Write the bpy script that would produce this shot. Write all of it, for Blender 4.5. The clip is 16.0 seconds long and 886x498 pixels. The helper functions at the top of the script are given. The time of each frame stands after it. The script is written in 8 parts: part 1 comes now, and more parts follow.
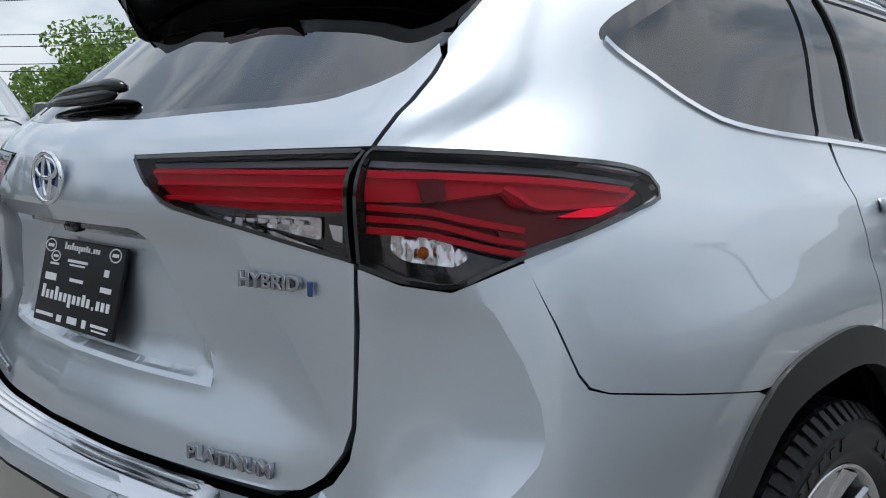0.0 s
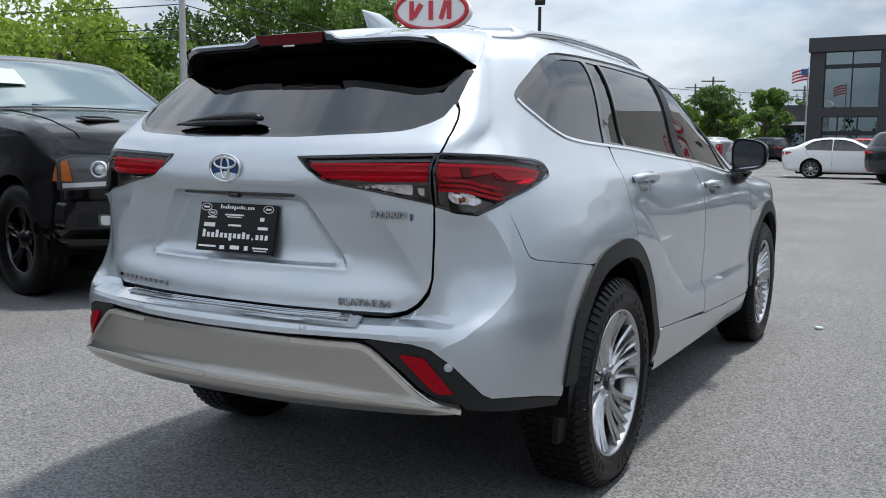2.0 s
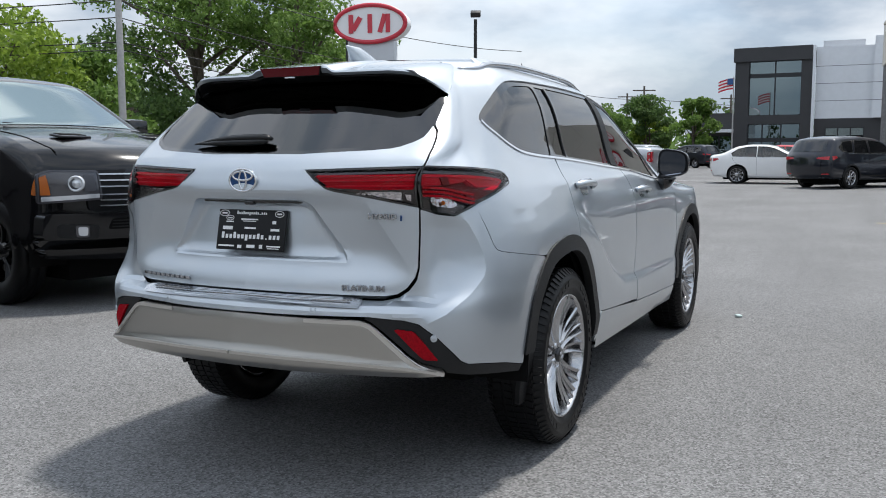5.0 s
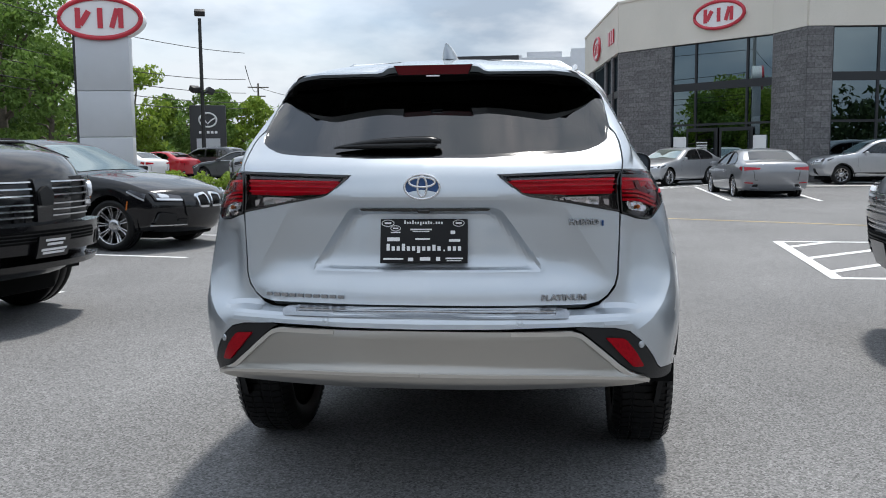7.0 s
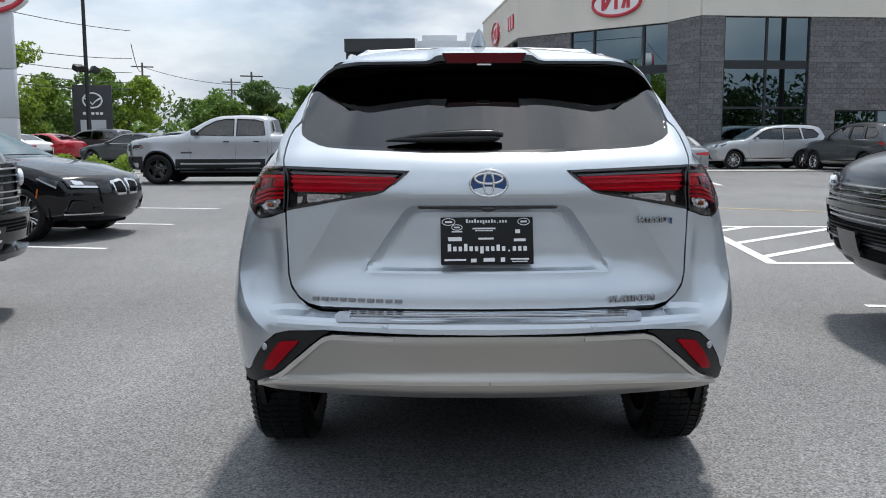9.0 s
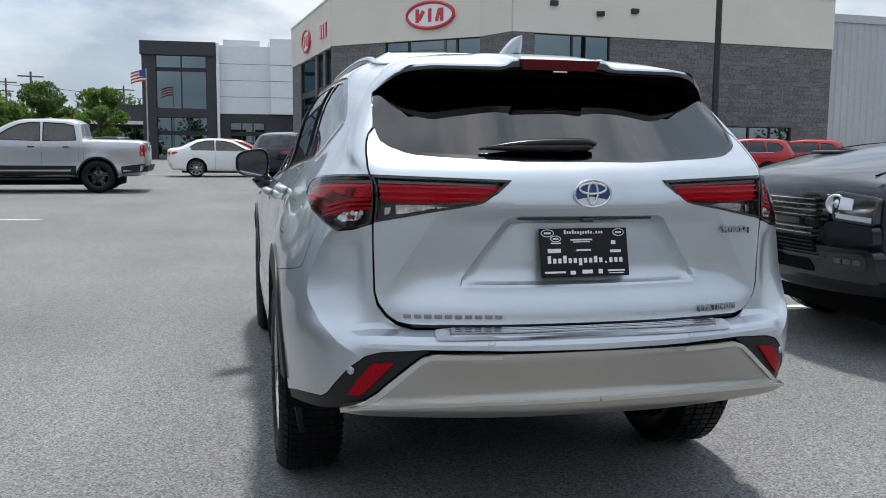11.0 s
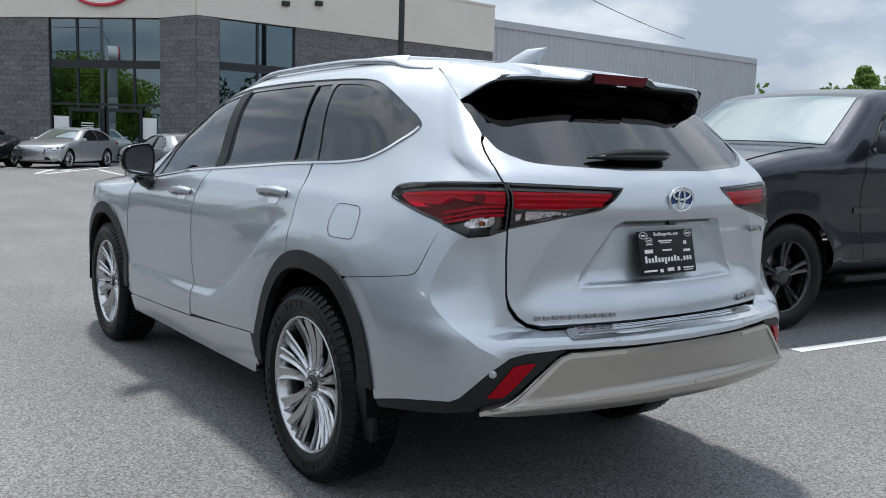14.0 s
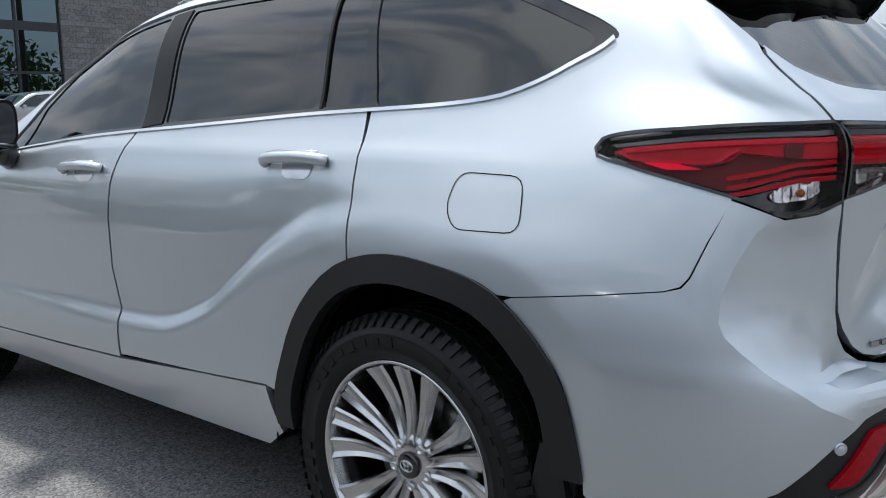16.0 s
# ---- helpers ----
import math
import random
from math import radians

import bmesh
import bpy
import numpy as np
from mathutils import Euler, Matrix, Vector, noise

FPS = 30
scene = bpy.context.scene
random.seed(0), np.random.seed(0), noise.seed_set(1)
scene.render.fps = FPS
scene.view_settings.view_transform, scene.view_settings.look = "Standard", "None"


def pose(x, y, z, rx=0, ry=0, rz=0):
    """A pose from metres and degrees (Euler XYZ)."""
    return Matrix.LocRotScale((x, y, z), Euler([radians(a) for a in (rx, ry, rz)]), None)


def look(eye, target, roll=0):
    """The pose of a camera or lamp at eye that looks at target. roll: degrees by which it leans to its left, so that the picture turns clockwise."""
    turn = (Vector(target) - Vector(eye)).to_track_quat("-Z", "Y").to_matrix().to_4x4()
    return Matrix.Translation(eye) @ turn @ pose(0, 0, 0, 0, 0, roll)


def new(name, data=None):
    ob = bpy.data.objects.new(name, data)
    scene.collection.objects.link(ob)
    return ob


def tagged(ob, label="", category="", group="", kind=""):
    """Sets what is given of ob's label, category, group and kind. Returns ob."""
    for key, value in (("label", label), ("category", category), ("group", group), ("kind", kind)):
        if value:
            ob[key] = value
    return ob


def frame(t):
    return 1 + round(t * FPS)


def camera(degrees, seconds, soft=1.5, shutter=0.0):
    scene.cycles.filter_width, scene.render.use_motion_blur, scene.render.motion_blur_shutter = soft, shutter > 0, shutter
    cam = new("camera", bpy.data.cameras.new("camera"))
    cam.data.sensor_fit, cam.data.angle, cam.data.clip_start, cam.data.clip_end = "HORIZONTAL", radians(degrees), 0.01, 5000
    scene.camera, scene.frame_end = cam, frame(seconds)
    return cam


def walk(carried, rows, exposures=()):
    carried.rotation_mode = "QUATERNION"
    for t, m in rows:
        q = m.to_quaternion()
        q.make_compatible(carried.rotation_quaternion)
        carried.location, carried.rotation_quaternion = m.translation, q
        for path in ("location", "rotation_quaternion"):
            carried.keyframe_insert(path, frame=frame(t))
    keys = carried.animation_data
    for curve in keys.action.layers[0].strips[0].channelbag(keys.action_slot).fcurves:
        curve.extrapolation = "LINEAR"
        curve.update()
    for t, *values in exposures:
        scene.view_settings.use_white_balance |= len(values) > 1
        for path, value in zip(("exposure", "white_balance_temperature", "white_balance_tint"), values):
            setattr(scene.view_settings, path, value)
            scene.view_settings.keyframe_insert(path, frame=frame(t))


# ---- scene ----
cam = camera(53.0, 16.0, soft=1.0)
PATH = [
    (0, (1.539, -1.602, 1.211), (0.112, -0.217, 0.999), 0.5),
    (0.5, (1.523, -1.905, 1.228), (0.237, -0.387, 1.024), 0.6),
    (1, (1.615, -2.309, 1.239), (0.499, -0.664, 1.011), 0.8),
    (1.5, (1.696, -2.753, 1.241), (0.682, -1.045, 1.01), 0.7),
    (2, (1.932, -3.077, 1.245), (0.949, -1.351, 1.01), 0.5),
    (2.5, (2.061, -3.371, 1.249), (1.075, -1.647, 1.017), 0.1),
    (3, (2.184, -3.564, 1.26), (1.181, -1.848, 1.036), -0.1),
    (3.5, (2.292, -3.636, 1.256), (1.275, -1.927, 1.039), -0.2),
    (4, (2.315, -3.643, 1.258), (1.309, -1.928, 1.049), -0.3),
    (6.3, (1.081, -3.998, 1.271), (0.628, -2.06, 1.075), -0.0),
    (6.5, (0.86, -4.059, 1.28), (0.481, -2.104, 1.091), -0.2),
    (7, (0.437, -4.008, 1.269), (0.193, -2.034, 1.061), -0.5),
    (7.5, (0.087, -3.944, 1.287), (-0.061, -1.963, 1.055), -0.8),
    (8, (-0.057, -3.893, 1.313), (-0.141, -1.91, 1.064), -0.7),
    (10.5, (-0.654, -3.797, 1.3), (-0.381, -1.829, 1.069), 0.4),
    (11, (-1.081, -3.615, 1.303), (-0.626, -1.68, 1.077), 0.5),
    (11.5, (-1.536, -3.437, 1.326), (-0.886, -1.56, 1.098), 0.5),
    (12, (-1.888, -3.2, 1.302), (-1.065, -1.393, 1.068), 0.6),
    (12.5, (-2.214, -3.072, 1.323), (-1.263, -1.328, 1.085), 0.7),
    (13, (-2.45, -3.081, 1.341), (-1.412, -1.388, 1.102), 1.0),
    (13.5, (-2.463, -3.098, 1.34), (-1.366, -1.442, 1.102), 1.4),
    (14, (-2.453, -3.073, 1.338), (-1.303, -1.454, 1.101), 1.6),
    (14.5, (-2.504, -2.949, 1.326), (-1.285, -1.383, 1.076), 1.4),
    (15, (-2.461, -2.539, 1.294), (-1.155, -1.047, 1.028), 0.9),
    (15.5, (-2.447, -2.021, 1.279), (-1.045, -0.625, 0.984), 0.1),
    (16, (-2.395, -1.412, 1.264), (-0.898, -0.128, 0.935), -0.7),
]
walk(cam, [(t, look(eye, target, roll)) for t, eye, target, roll in PATH], [(0, .64), (2.5, .72), (14, .72), (16, .84)])


# ---- sky and sun ----
SUN_FROM = Vector((0.12, 0.37, 1.0)).normalized()
world = bpy.data.worlds.new("sky")
scene.world = world
world.use_nodes = True
wn, wl = world.node_tree.nodes, world.node_tree.links
wn.clear()
sky = wn.new("ShaderNodeTexSky")
sky.sky_type, sky.sun_disc = "NISHITA", False
sky.sun_elevation, sky.sun_rotation = math.asin(SUN_FROM.z), math.atan2(SUN_FROM.x, SUN_FROM.y)
sky.air_density, sky.dust_density, sky.ozone_density = 1.0, 2.0, 1.2
coord = wn.new("ShaderNodeTexCoord")
warp = wn.new("ShaderNodeMapping")
warp.inputs["Scale"].default_value = (1.0, 1.0, 2.6)
warp.inputs["Location"].default_value = (0.7, 0.2, 0.3)
clouds = wn.new("ShaderNodeTexNoise")
clouds.inputs["Scale"].default_value, clouds.inputs["Detail"].default_value, clouds.inputs["Roughness"].default_value = 2.3, 8.0, 0.55
clouds.inputs["Distortion"].default_value = 0.25
cover = wn.new("ShaderNodeValToRGB")
cover.color_ramp.elements[0].position, cover.color_ramp.elements[0].color = 0.38, (0.62, 0.62, 0.62, 1)
cover.color_ramp.elements[1].position, cover.color_ramp.elements[1].color = 0.56, (1, 1, 1, 1)
shade = wn.new("ShaderNodeTexNoise")
shade.inputs["Scale"].default_value, shade.inputs["Detail"].default_value = 4.2, 8.0
tone = wn.new("ShaderNodeValToRGB")
tone.color_ramp.elements[0].position, tone.color_ramp.elements[0].color = 0.41, (2.35, 2.85, 3.5, 1)
tone.color_ramp.elements[1].position, tone.color_ramp.elements[1].color = 0.59, (4.75, 5.05, 5.4, 1)
blend = wn.new("ShaderNodeMix")
blend.data_type = "RGBA"
back = wn.new("ShaderNodeBackground")
back.inputs["Strength"].default_value = 0.137
wout = wn.new("ShaderNodeOutputWorld")
wl.new(coord.outputs["Generated"], warp.inputs["Vector"])
wl.new(warp.outputs["Vector"], clouds.inputs["Vector"])
wl.new(warp.outputs["Vector"], shade.inputs["Vector"])
wl.new(clouds.outputs["Fac"], cover.inputs["Fac"])
wl.new(shade.outputs["Fac"], tone.inputs["Fac"])
wl.new(cover.outputs["Color"], blend.inputs["Factor"])
wl.new(sky.outputs["Color"], blend.inputs["A"])
wl.new(tone.outputs["Color"], blend.inputs["B"])
# an overcast sky is darker towards the horizon
parts_ = wn.new("ShaderNodeSeparateXYZ")
rise = wn.new("ShaderNodeMapRange")
rise.inputs["From Max"].default_value, rise.inputs["To Min"].default_value, rise.inputs["To Max"].default_value = 0.75, 0.74, 1.20
dome = wn.new("ShaderNodeMix")
dome.data_type, dome.blend_type = "RGBA", "MULTIPLY"
dome.inputs["Factor"].default_value = 1.0
wl.new(coord.outputs["Generated"], parts_.inputs["Vector"])
wl.new(parts_.outputs["Z"], rise.inputs["Value"])
wl.new(blend.outputs["Result"], dome.inputs["A"])
wl.new(rise.outputs["Result"], dome.inputs["B"])
wl.new(dome.outputs["Result"], back.inputs["Color"])
wl.new(back.outputs["Background"], wout.inputs["Surface"])
sun_data = bpy.data.lights.new("sun", "SUN")
sun_data.energy, sun_data.angle, sun_data.color = 2.2, radians(5), (1.0, 0.96, 0.90)
sun = new("sun", sun_data)
sun.matrix_world = look(SUN_FROM * 50, (0, 0, 0))

# ---- materials ----
def material(name, colour, rough=0.5, metal=0.0, coat=0.0, spec=0.5, grain=0.0, grain_scale=40.0, stain=0.0, stain_scale=3.0, relief=0.0, relief_scale=120.0, stretch=(1, 1, 1)):
    """A surface with fine grain, wider stains and relief, sized in metres by object coordinates."""
    m = bpy.data.materials.new(name)
    m.use_nodes = True
    nt = m.node_tree
    n, l = nt.nodes, nt.links
    b = n["Principled BSDF"]
    b.inputs["Base Color"].default_value = (*colour, 1)
    b.inputs["Roughness"].default_value, b.inputs["Metallic"].default_value = rough, metal
    b.inputs["Coat Weight"].default_value, b.inputs["Coat Roughness"].default_value = coat, 0.03
    b.inputs["Specular IOR Level"].default_value = spec
    if grain or stain or relief:
        tc, mp = n.new("ShaderNodeTexCoord"), n.new("ShaderNodeMapping")
        mp.inputs["Scale"].default_value = stretch
        l.new(tc.outputs["Object"], mp.inputs["Vector"])
        tone_at = None
        for amount, scale, detail in ((grain, grain_scale, 3.0), (stain, stain_scale, 6.0)):
            if not amount:
                continue
            nz, mr = n.new("ShaderNodeTexNoise"), n.new("ShaderNodeMapRange")
            nz.inputs["Scale"].default_value, nz.inputs["Detail"].default_value = scale, detail
            mr.inputs["From Min"].default_value, mr.inputs["From Max"].default_value = 0.25, 0.75
            mr.inputs["To Min"].default_value, mr.inputs["To Max"].default_value = 1 - amount, 1 + amount
            l.new(mp.outputs["Vector"], nz.inputs["Vector"])
            l.new(nz.outputs["Fac"], mr.inputs["Value"])
            if tone_at is None:
                tone_at = mr.outputs["Result"]
            else:
                mu = n.new("ShaderNodeMath")
                mu.operation = "MULTIPLY"
                l.new(tone_at, mu.inputs[0])
                l.new(mr.outputs["Result"], mu.inputs[1])
                tone_at = mu.outputs[0]
        if tone_at is not None:
            mx = n.new("ShaderNodeMix")
            mx.data_type, mx.blend_type = "RGBA", "MULTIPLY"
            mx.inputs["Factor"].default_value = 1
            mx.inputs["A"].default_value = (*colour, 1)
            l.new(tone_at, mx.inputs["B"])
            l.new(mx.outputs["Result"], b.inputs["Base Color"])
        if relief:
            nz, bp = n.new("ShaderNodeTexNoise"), n.new("ShaderNodeBump")
            nz.inputs["Scale"].default_value, nz.inputs["Detail"].default_value = relief_scale, 4.0
            bp.inputs["Strength"].default_value, bp.inputs["Distance"].default_value = relief, 0.004
            l.new(mp.outputs["Vector"], nz.inputs["Vector"])
            l.new(nz.outputs["Fac"], bp.inputs["Height"])
            l.new(bp.outputs["Normal"], b.inputs["Normal"])
    return m


def glazing(name, tint, ior=1.5, rough=0.0, film=(1.0, 1.0, 1.0)):
    """A pane: what passes through is tinted, what is mirrored follows Fresnel's law."""
    m = bpy.data.materials.new(name)
    m.use_nodes = True
    n, l = m.node_tree.nodes, m.node_tree.links
    n.remove(n["Principled BSDF"])
    clear, gloss, mix, fr = n.new("ShaderNodeBsdfTransparent"), n.new("ShaderNodeBsdfGlossy"), n.new("ShaderNodeMixShader"), n.new("ShaderNodeFresnel")
    clear.inputs["Color"].default_value = (*tint, 1)
    gloss.inputs["Roughness"].default_value = rough
    gloss.inputs["Color"].default_value = (*film, 1)
    fr.inputs["IOR"].default_value = ior
    l.new(fr.outputs["Fac"], mix.inputs["Fac"])
    l.new(clear.outputs["BSDF"], mix.inputs[1])
    l.new(gloss.outputs["BSDF"], mix.inputs[2])
    l.new(mix.outputs["Shader"], n["Material Output"].inputs["Surface"])
    return m


PAINT = material("silver_blue_paint", (0.512, 0.552, 0.592), 0.46, 0.94, 1.0, grain=0.05, grain_scale=900, stain=0.02, stain_scale=6)
PAINT.node_tree.nodes["Principled BSDF"].inputs["Coat IOR"].default_value = 1.62
PAINT.node_tree.nodes["Principled BSDF"].inputs["Coat Roughness"].default_value = 0.02
# paler polished edge; the light its tilt would catch is put into colour
CHAMPAGNE_LIT_EDGE = material("champagne_lit_edge", (0.62, 0.60, 0.565), 0.28, 0.9, 0.3)
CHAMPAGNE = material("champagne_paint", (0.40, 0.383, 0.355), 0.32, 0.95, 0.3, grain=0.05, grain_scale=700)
GLOSS_BLACK = material("gloss_black", (0.008, 0.008, 0.009), 0.08, 0, 0.5)
PLASTIC = material("black_plastic", (0.009, 0.0093, 0.010), 0.5, 0, 0, spec=0.35, grain=0.12, grain_scale=600, relief=0.12, relief_scale=700)
VOID = material("inner_black", (0.006, 0.006, 0.006), 0.9, spec=0.1)
RUBBER = material("tyre_rubber", (0.006, 0.006, 0.0064), 0.42, spec=0.22, grain=0.15, grain_scale=90, stain=0.2, stain_scale=7, relief=0.1, relief_scale=300)
CHROME = material("chrome", (0.72, 0.73, 0.75), 0.08, 1.0)
SATIN = material("satin_chrome", (0.62, 0.63, 0.65), 0.2, 1.0, grain=0.05, grain_scale=300)
ALLOY = material("hyper_silver_alloy", (0.50, 0.50, 0.51), 0.22, 1.0, 0.4, grain=0.06, grain_scale=30)
ALLOY_DARK = material("dark_alloy", (0.10, 0.10, 0.11), 0.35, 0.9)
IRON = material("brake_iron", (0.16, 0.155, 0.15), 0.42, 0.9, grain=0.15, grain_scale=120)
TINT = glazing("privacy_glass", (0.020, 0.023, 0.025), 1.75)
LENS = glazing("smoked_lens", (0.96, 0.92, 0.92), 1.22)
RED = material("red_reflector", (0.44, 0.002, 0.011), 0.35, 0, 0.0, spec=.06, grain=.12, grain_scale=35)
RED_DARK = material("deep_red_lens", (0.11, 0.002, 0.004), 0.3, 0, 0.0, spec=.08, grain=.1, grain_scale=60)
RED_HIGH = material("dark_red_lens", (0.10, 0.002, 0.006), 0.2, 0, 0.1, spec=.2)
RED_REFLEX = material("reflex_red", (0.28, 0.002, 0.008), 0.25, 0, 0.0, spec=.12, grain=.25, grain_scale=140)
RED_BAR = material("bright_red_light_guide", (0.62, 0.006, 0.026), 0.3, 0, 0.0, spec=.06)
AMBER = material("amber_bulb", (0.45, 0.12, 0.02), 0.2, 0, 0.2)
WHITE_PRINT = material("white_print", (0.80, 0.80, 0.80), 0.45)
# darker than chrome: the dark ground its letters mirror is put into colour
BADGE = material("badge_dark_chrome", (0.34, 0.35, 0.37), 0.10, 1.0)
BLUE = material("emblem_blue", (0.02, 0.075, 0.22), 0.15, 0.5, 0.4)
TRIM_GREY = material("grey_upholstery", (0.10, 0.10, 0.105), 0.8, grain=0.15, grain_scale=60)


# ---- building blocks ----
def part(name, bm, mat, parent=None, label="", smooth=True):
    """Links a bmesh as one mesh object under its thing or part."""
    me = bpy.data.meshes.new(name)
    for f in bm.faces:
        f.smooth = smooth
    bm.to_mesh(me)
    bm.free()
    me.materials.append(mat)
    ob = new(name, me)
    ob.parent = parent
    if label:
        tagged(ob, label)
    return ob


def thing(name, label, category, at=None, group="", kind=""):
    """An empty at the base of a thing, that carries its parts."""
    ob = new(name)
    ob.empty_display_size = 0.2
    if at is not None:
        ob.matrix_basis = at
    return tagged(ob, label, category, group, kind)


def sharpen(bm, angle=35):
    bm.normal_update()
    for e in bm.edges:
        if len(e.link_faces) == 2 and e.calc_face_angle(0) > radians(angle):
            e.smooth = False


def add_box(bm, cx, cy, cz, lx, ly, lz, bevel=0.0, turn=None, taper=1.0):
    """A box with bevelled edges into bm; taper narrows its top."""
    r = bmesh.ops.create_cube(bm, size=1)["verts"]
    for v in r:
        k = taper if v.co.z > 0 else 1
        v.co = Vector((v.co.x * lx * k, v.co.y * ly * k, v.co.z * lz))
    if bevel:
        es = list({e for v in r for e in v.link_edges})
        out = bmesh.ops.bevel(bm, geom=es, offset=bevel, segments=2, affect="EDGES", profile=0.6)
        r = list({v for f in out["faces"] for v in f.verts} | {v for v in r if v.is_valid})
    m = Matrix.Translation((cx, cy, cz)) @ (turn or Matrix.Identity(4))
    for v in r:
        v.co = m @ v.co
    return r


def box(name, c, d, mat, parent=None, bevel=0.0, turn=None, label="", taper=1.0):
    bm = bmesh.new()
    add_box(bm, *c, *d, bevel, turn, taper)
    sharpen(bm)
    return part(name, bm, mat, parent, label)


def lathe(profile, seg=48, axis="x"):
    """Turns rows of (along the axis, radius) round an axis."""
    bm = bmesh.new()
    rings = []
    for a, r in profile:
        ring = []
        for i in range(seg):
            t = 2 * math.pi * i / seg
            c, s = r * math.cos(t), r * math.sin(t)
            ring.append(bm.verts.new({"x": (a, c, s), "y": (c, a, s), "z": (c, s, a)}[axis]))
        rings.append(ring)
    for p, q in zip(rings, rings[1:]):
        for i in range(seg):
            j = (i + 1) % seg
            bm.faces.new((p[i], p[j], q[j], q[i]))
    bmesh.ops.recalc_face_normals(bm, faces=bm.faces)
    return bm


def tube(bm, path, radius, seg=8, closed=False, squash=1.0):
    """A tube along a path into bm; radius may vary from point to point."""
    path = [Vector(p) for p in path]
    n = len(path)
    rs = radius if hasattr(radius, "__len__") else [radius] * n
    rings = []
    for i, p in enumerate(path):
        a = path[(i - 1) % n] if (i or closed) else p
        b = path[(i + 1) % n] if (i < n - 1 or closed) else p
        d = (b - a).normalized()
        u = d.cross(Vector((0, 0, 1)))
        if u.length < 1e-3:
            u = d.cross(Vector((0, 1, 0)))
        u.normalize()
        w = u.cross(d)
        rings.append([bm.verts.new(p + (u * math.cos(2 * math.pi * k / seg) + w * squash * math.sin(2 * math.pi * k / seg)) * rs[i]) for k in range(seg)])
    for i in range(n if closed else n - 1):
        p, q = rings[i], rings[(i + 1) % n]
        for k in range(seg):
            bm.faces.new((p[k], p[(k + 1) % seg], q[(k + 1) % seg], q[k]))
    if not closed:
        bm.faces.new(rings[0][::-1])
        bm.faces.new(rings[-1])
    bmesh.ops.recalc_face_normals(bm, faces=bm.faces)


def fine(points, gap=0.02, closed=True):
    """The same outline with points no further than gap apart."""
    out = []
    n = len(points)
    for i in range(n if closed else n - 1):
        a, b = np.array(points[i], float), np.array(points[(i + 1) % n], float)
        k = max(1, int(math.ceil(np.linalg.norm(b - a) / gap)))
        out += [tuple(a + (b - a) * j / k) for j in range(k)]
    if not closed:
        out.append(tuple(points[-1]))
    return out


def rounded(points, radius=0.02, steps=4, closed=True):
    """The outline with its corners rounded."""
    out, n = [], len(points)
    for i in range(n):
        p = np.array(points[i], float)
        if not closed and i in (0, n - 1):
            out.append(tuple(p))
            continue
        a, b = np.array(points[i - 1], float) - p, np.array(points[(i + 1) % n], float) - p
        la, lb = np.linalg.norm(a), np.linalg.norm(b)
        r = min(radius, la * 0.45, lb * 0.45)
        p0, p1 = p + a / la * r, p + b / lb * r
        for k in range(steps + 1):
            t = k / steps
            out.append(tuple((1 - t) ** 2 * p0 + 2 * t * (1 - t) * p + t * t * p1))
    return out


def curve_through(points, steps=8):
    """A smooth line through points."""
    p = np.array(points, float)
    d = np.r_[0, np.cumsum(np.linalg.norm(np.diff(p, axis=0), axis=1))]
    return [tuple(q) for q in pchip(d, p)(np.linspace(0, d[-1], steps * (len(p) - 1) + 1))]


def inside(poly, x, y):
    poly = np.asarray(poly)
    x, y = np.asarray(x), np.asarray(y)
    res = np.zeros(x.shape, bool)
    x0, y0 = poly[:, 0], poly[:, 1]
    x1, y1 = np.roll(x0, -1), np.roll(y0, -1)
    for a, b, c, d in zip(x0, y0, x1, y1):
        if b != d:
            hit = ((b > y) != (d > y)) & (x < (c - a) * (y - b) / (d - b) + a)
            res ^= hit
    return res


def edge_distance(poly, x, y):
    poly = np.asarray(poly, float)
    x, y = np.asarray(x, float), np.asarray(y, float)
    a, d = poly, np.roll(poly, -1, axis=0) - poly
    px, py = x.ravel()[:, None] - a[:, 0], y.ravel()[:, None] - a[:, 1]
    t = np.clip((px * d[:, 0] + py * d[:, 1]) / ((d * d).sum(1) + 1e-12), 0, 1)
    return np.sqrt(((px - t * d[:, 0]) ** 2 + (py - t * d[:, 1]) ** 2).min(1)).reshape(x.shape)


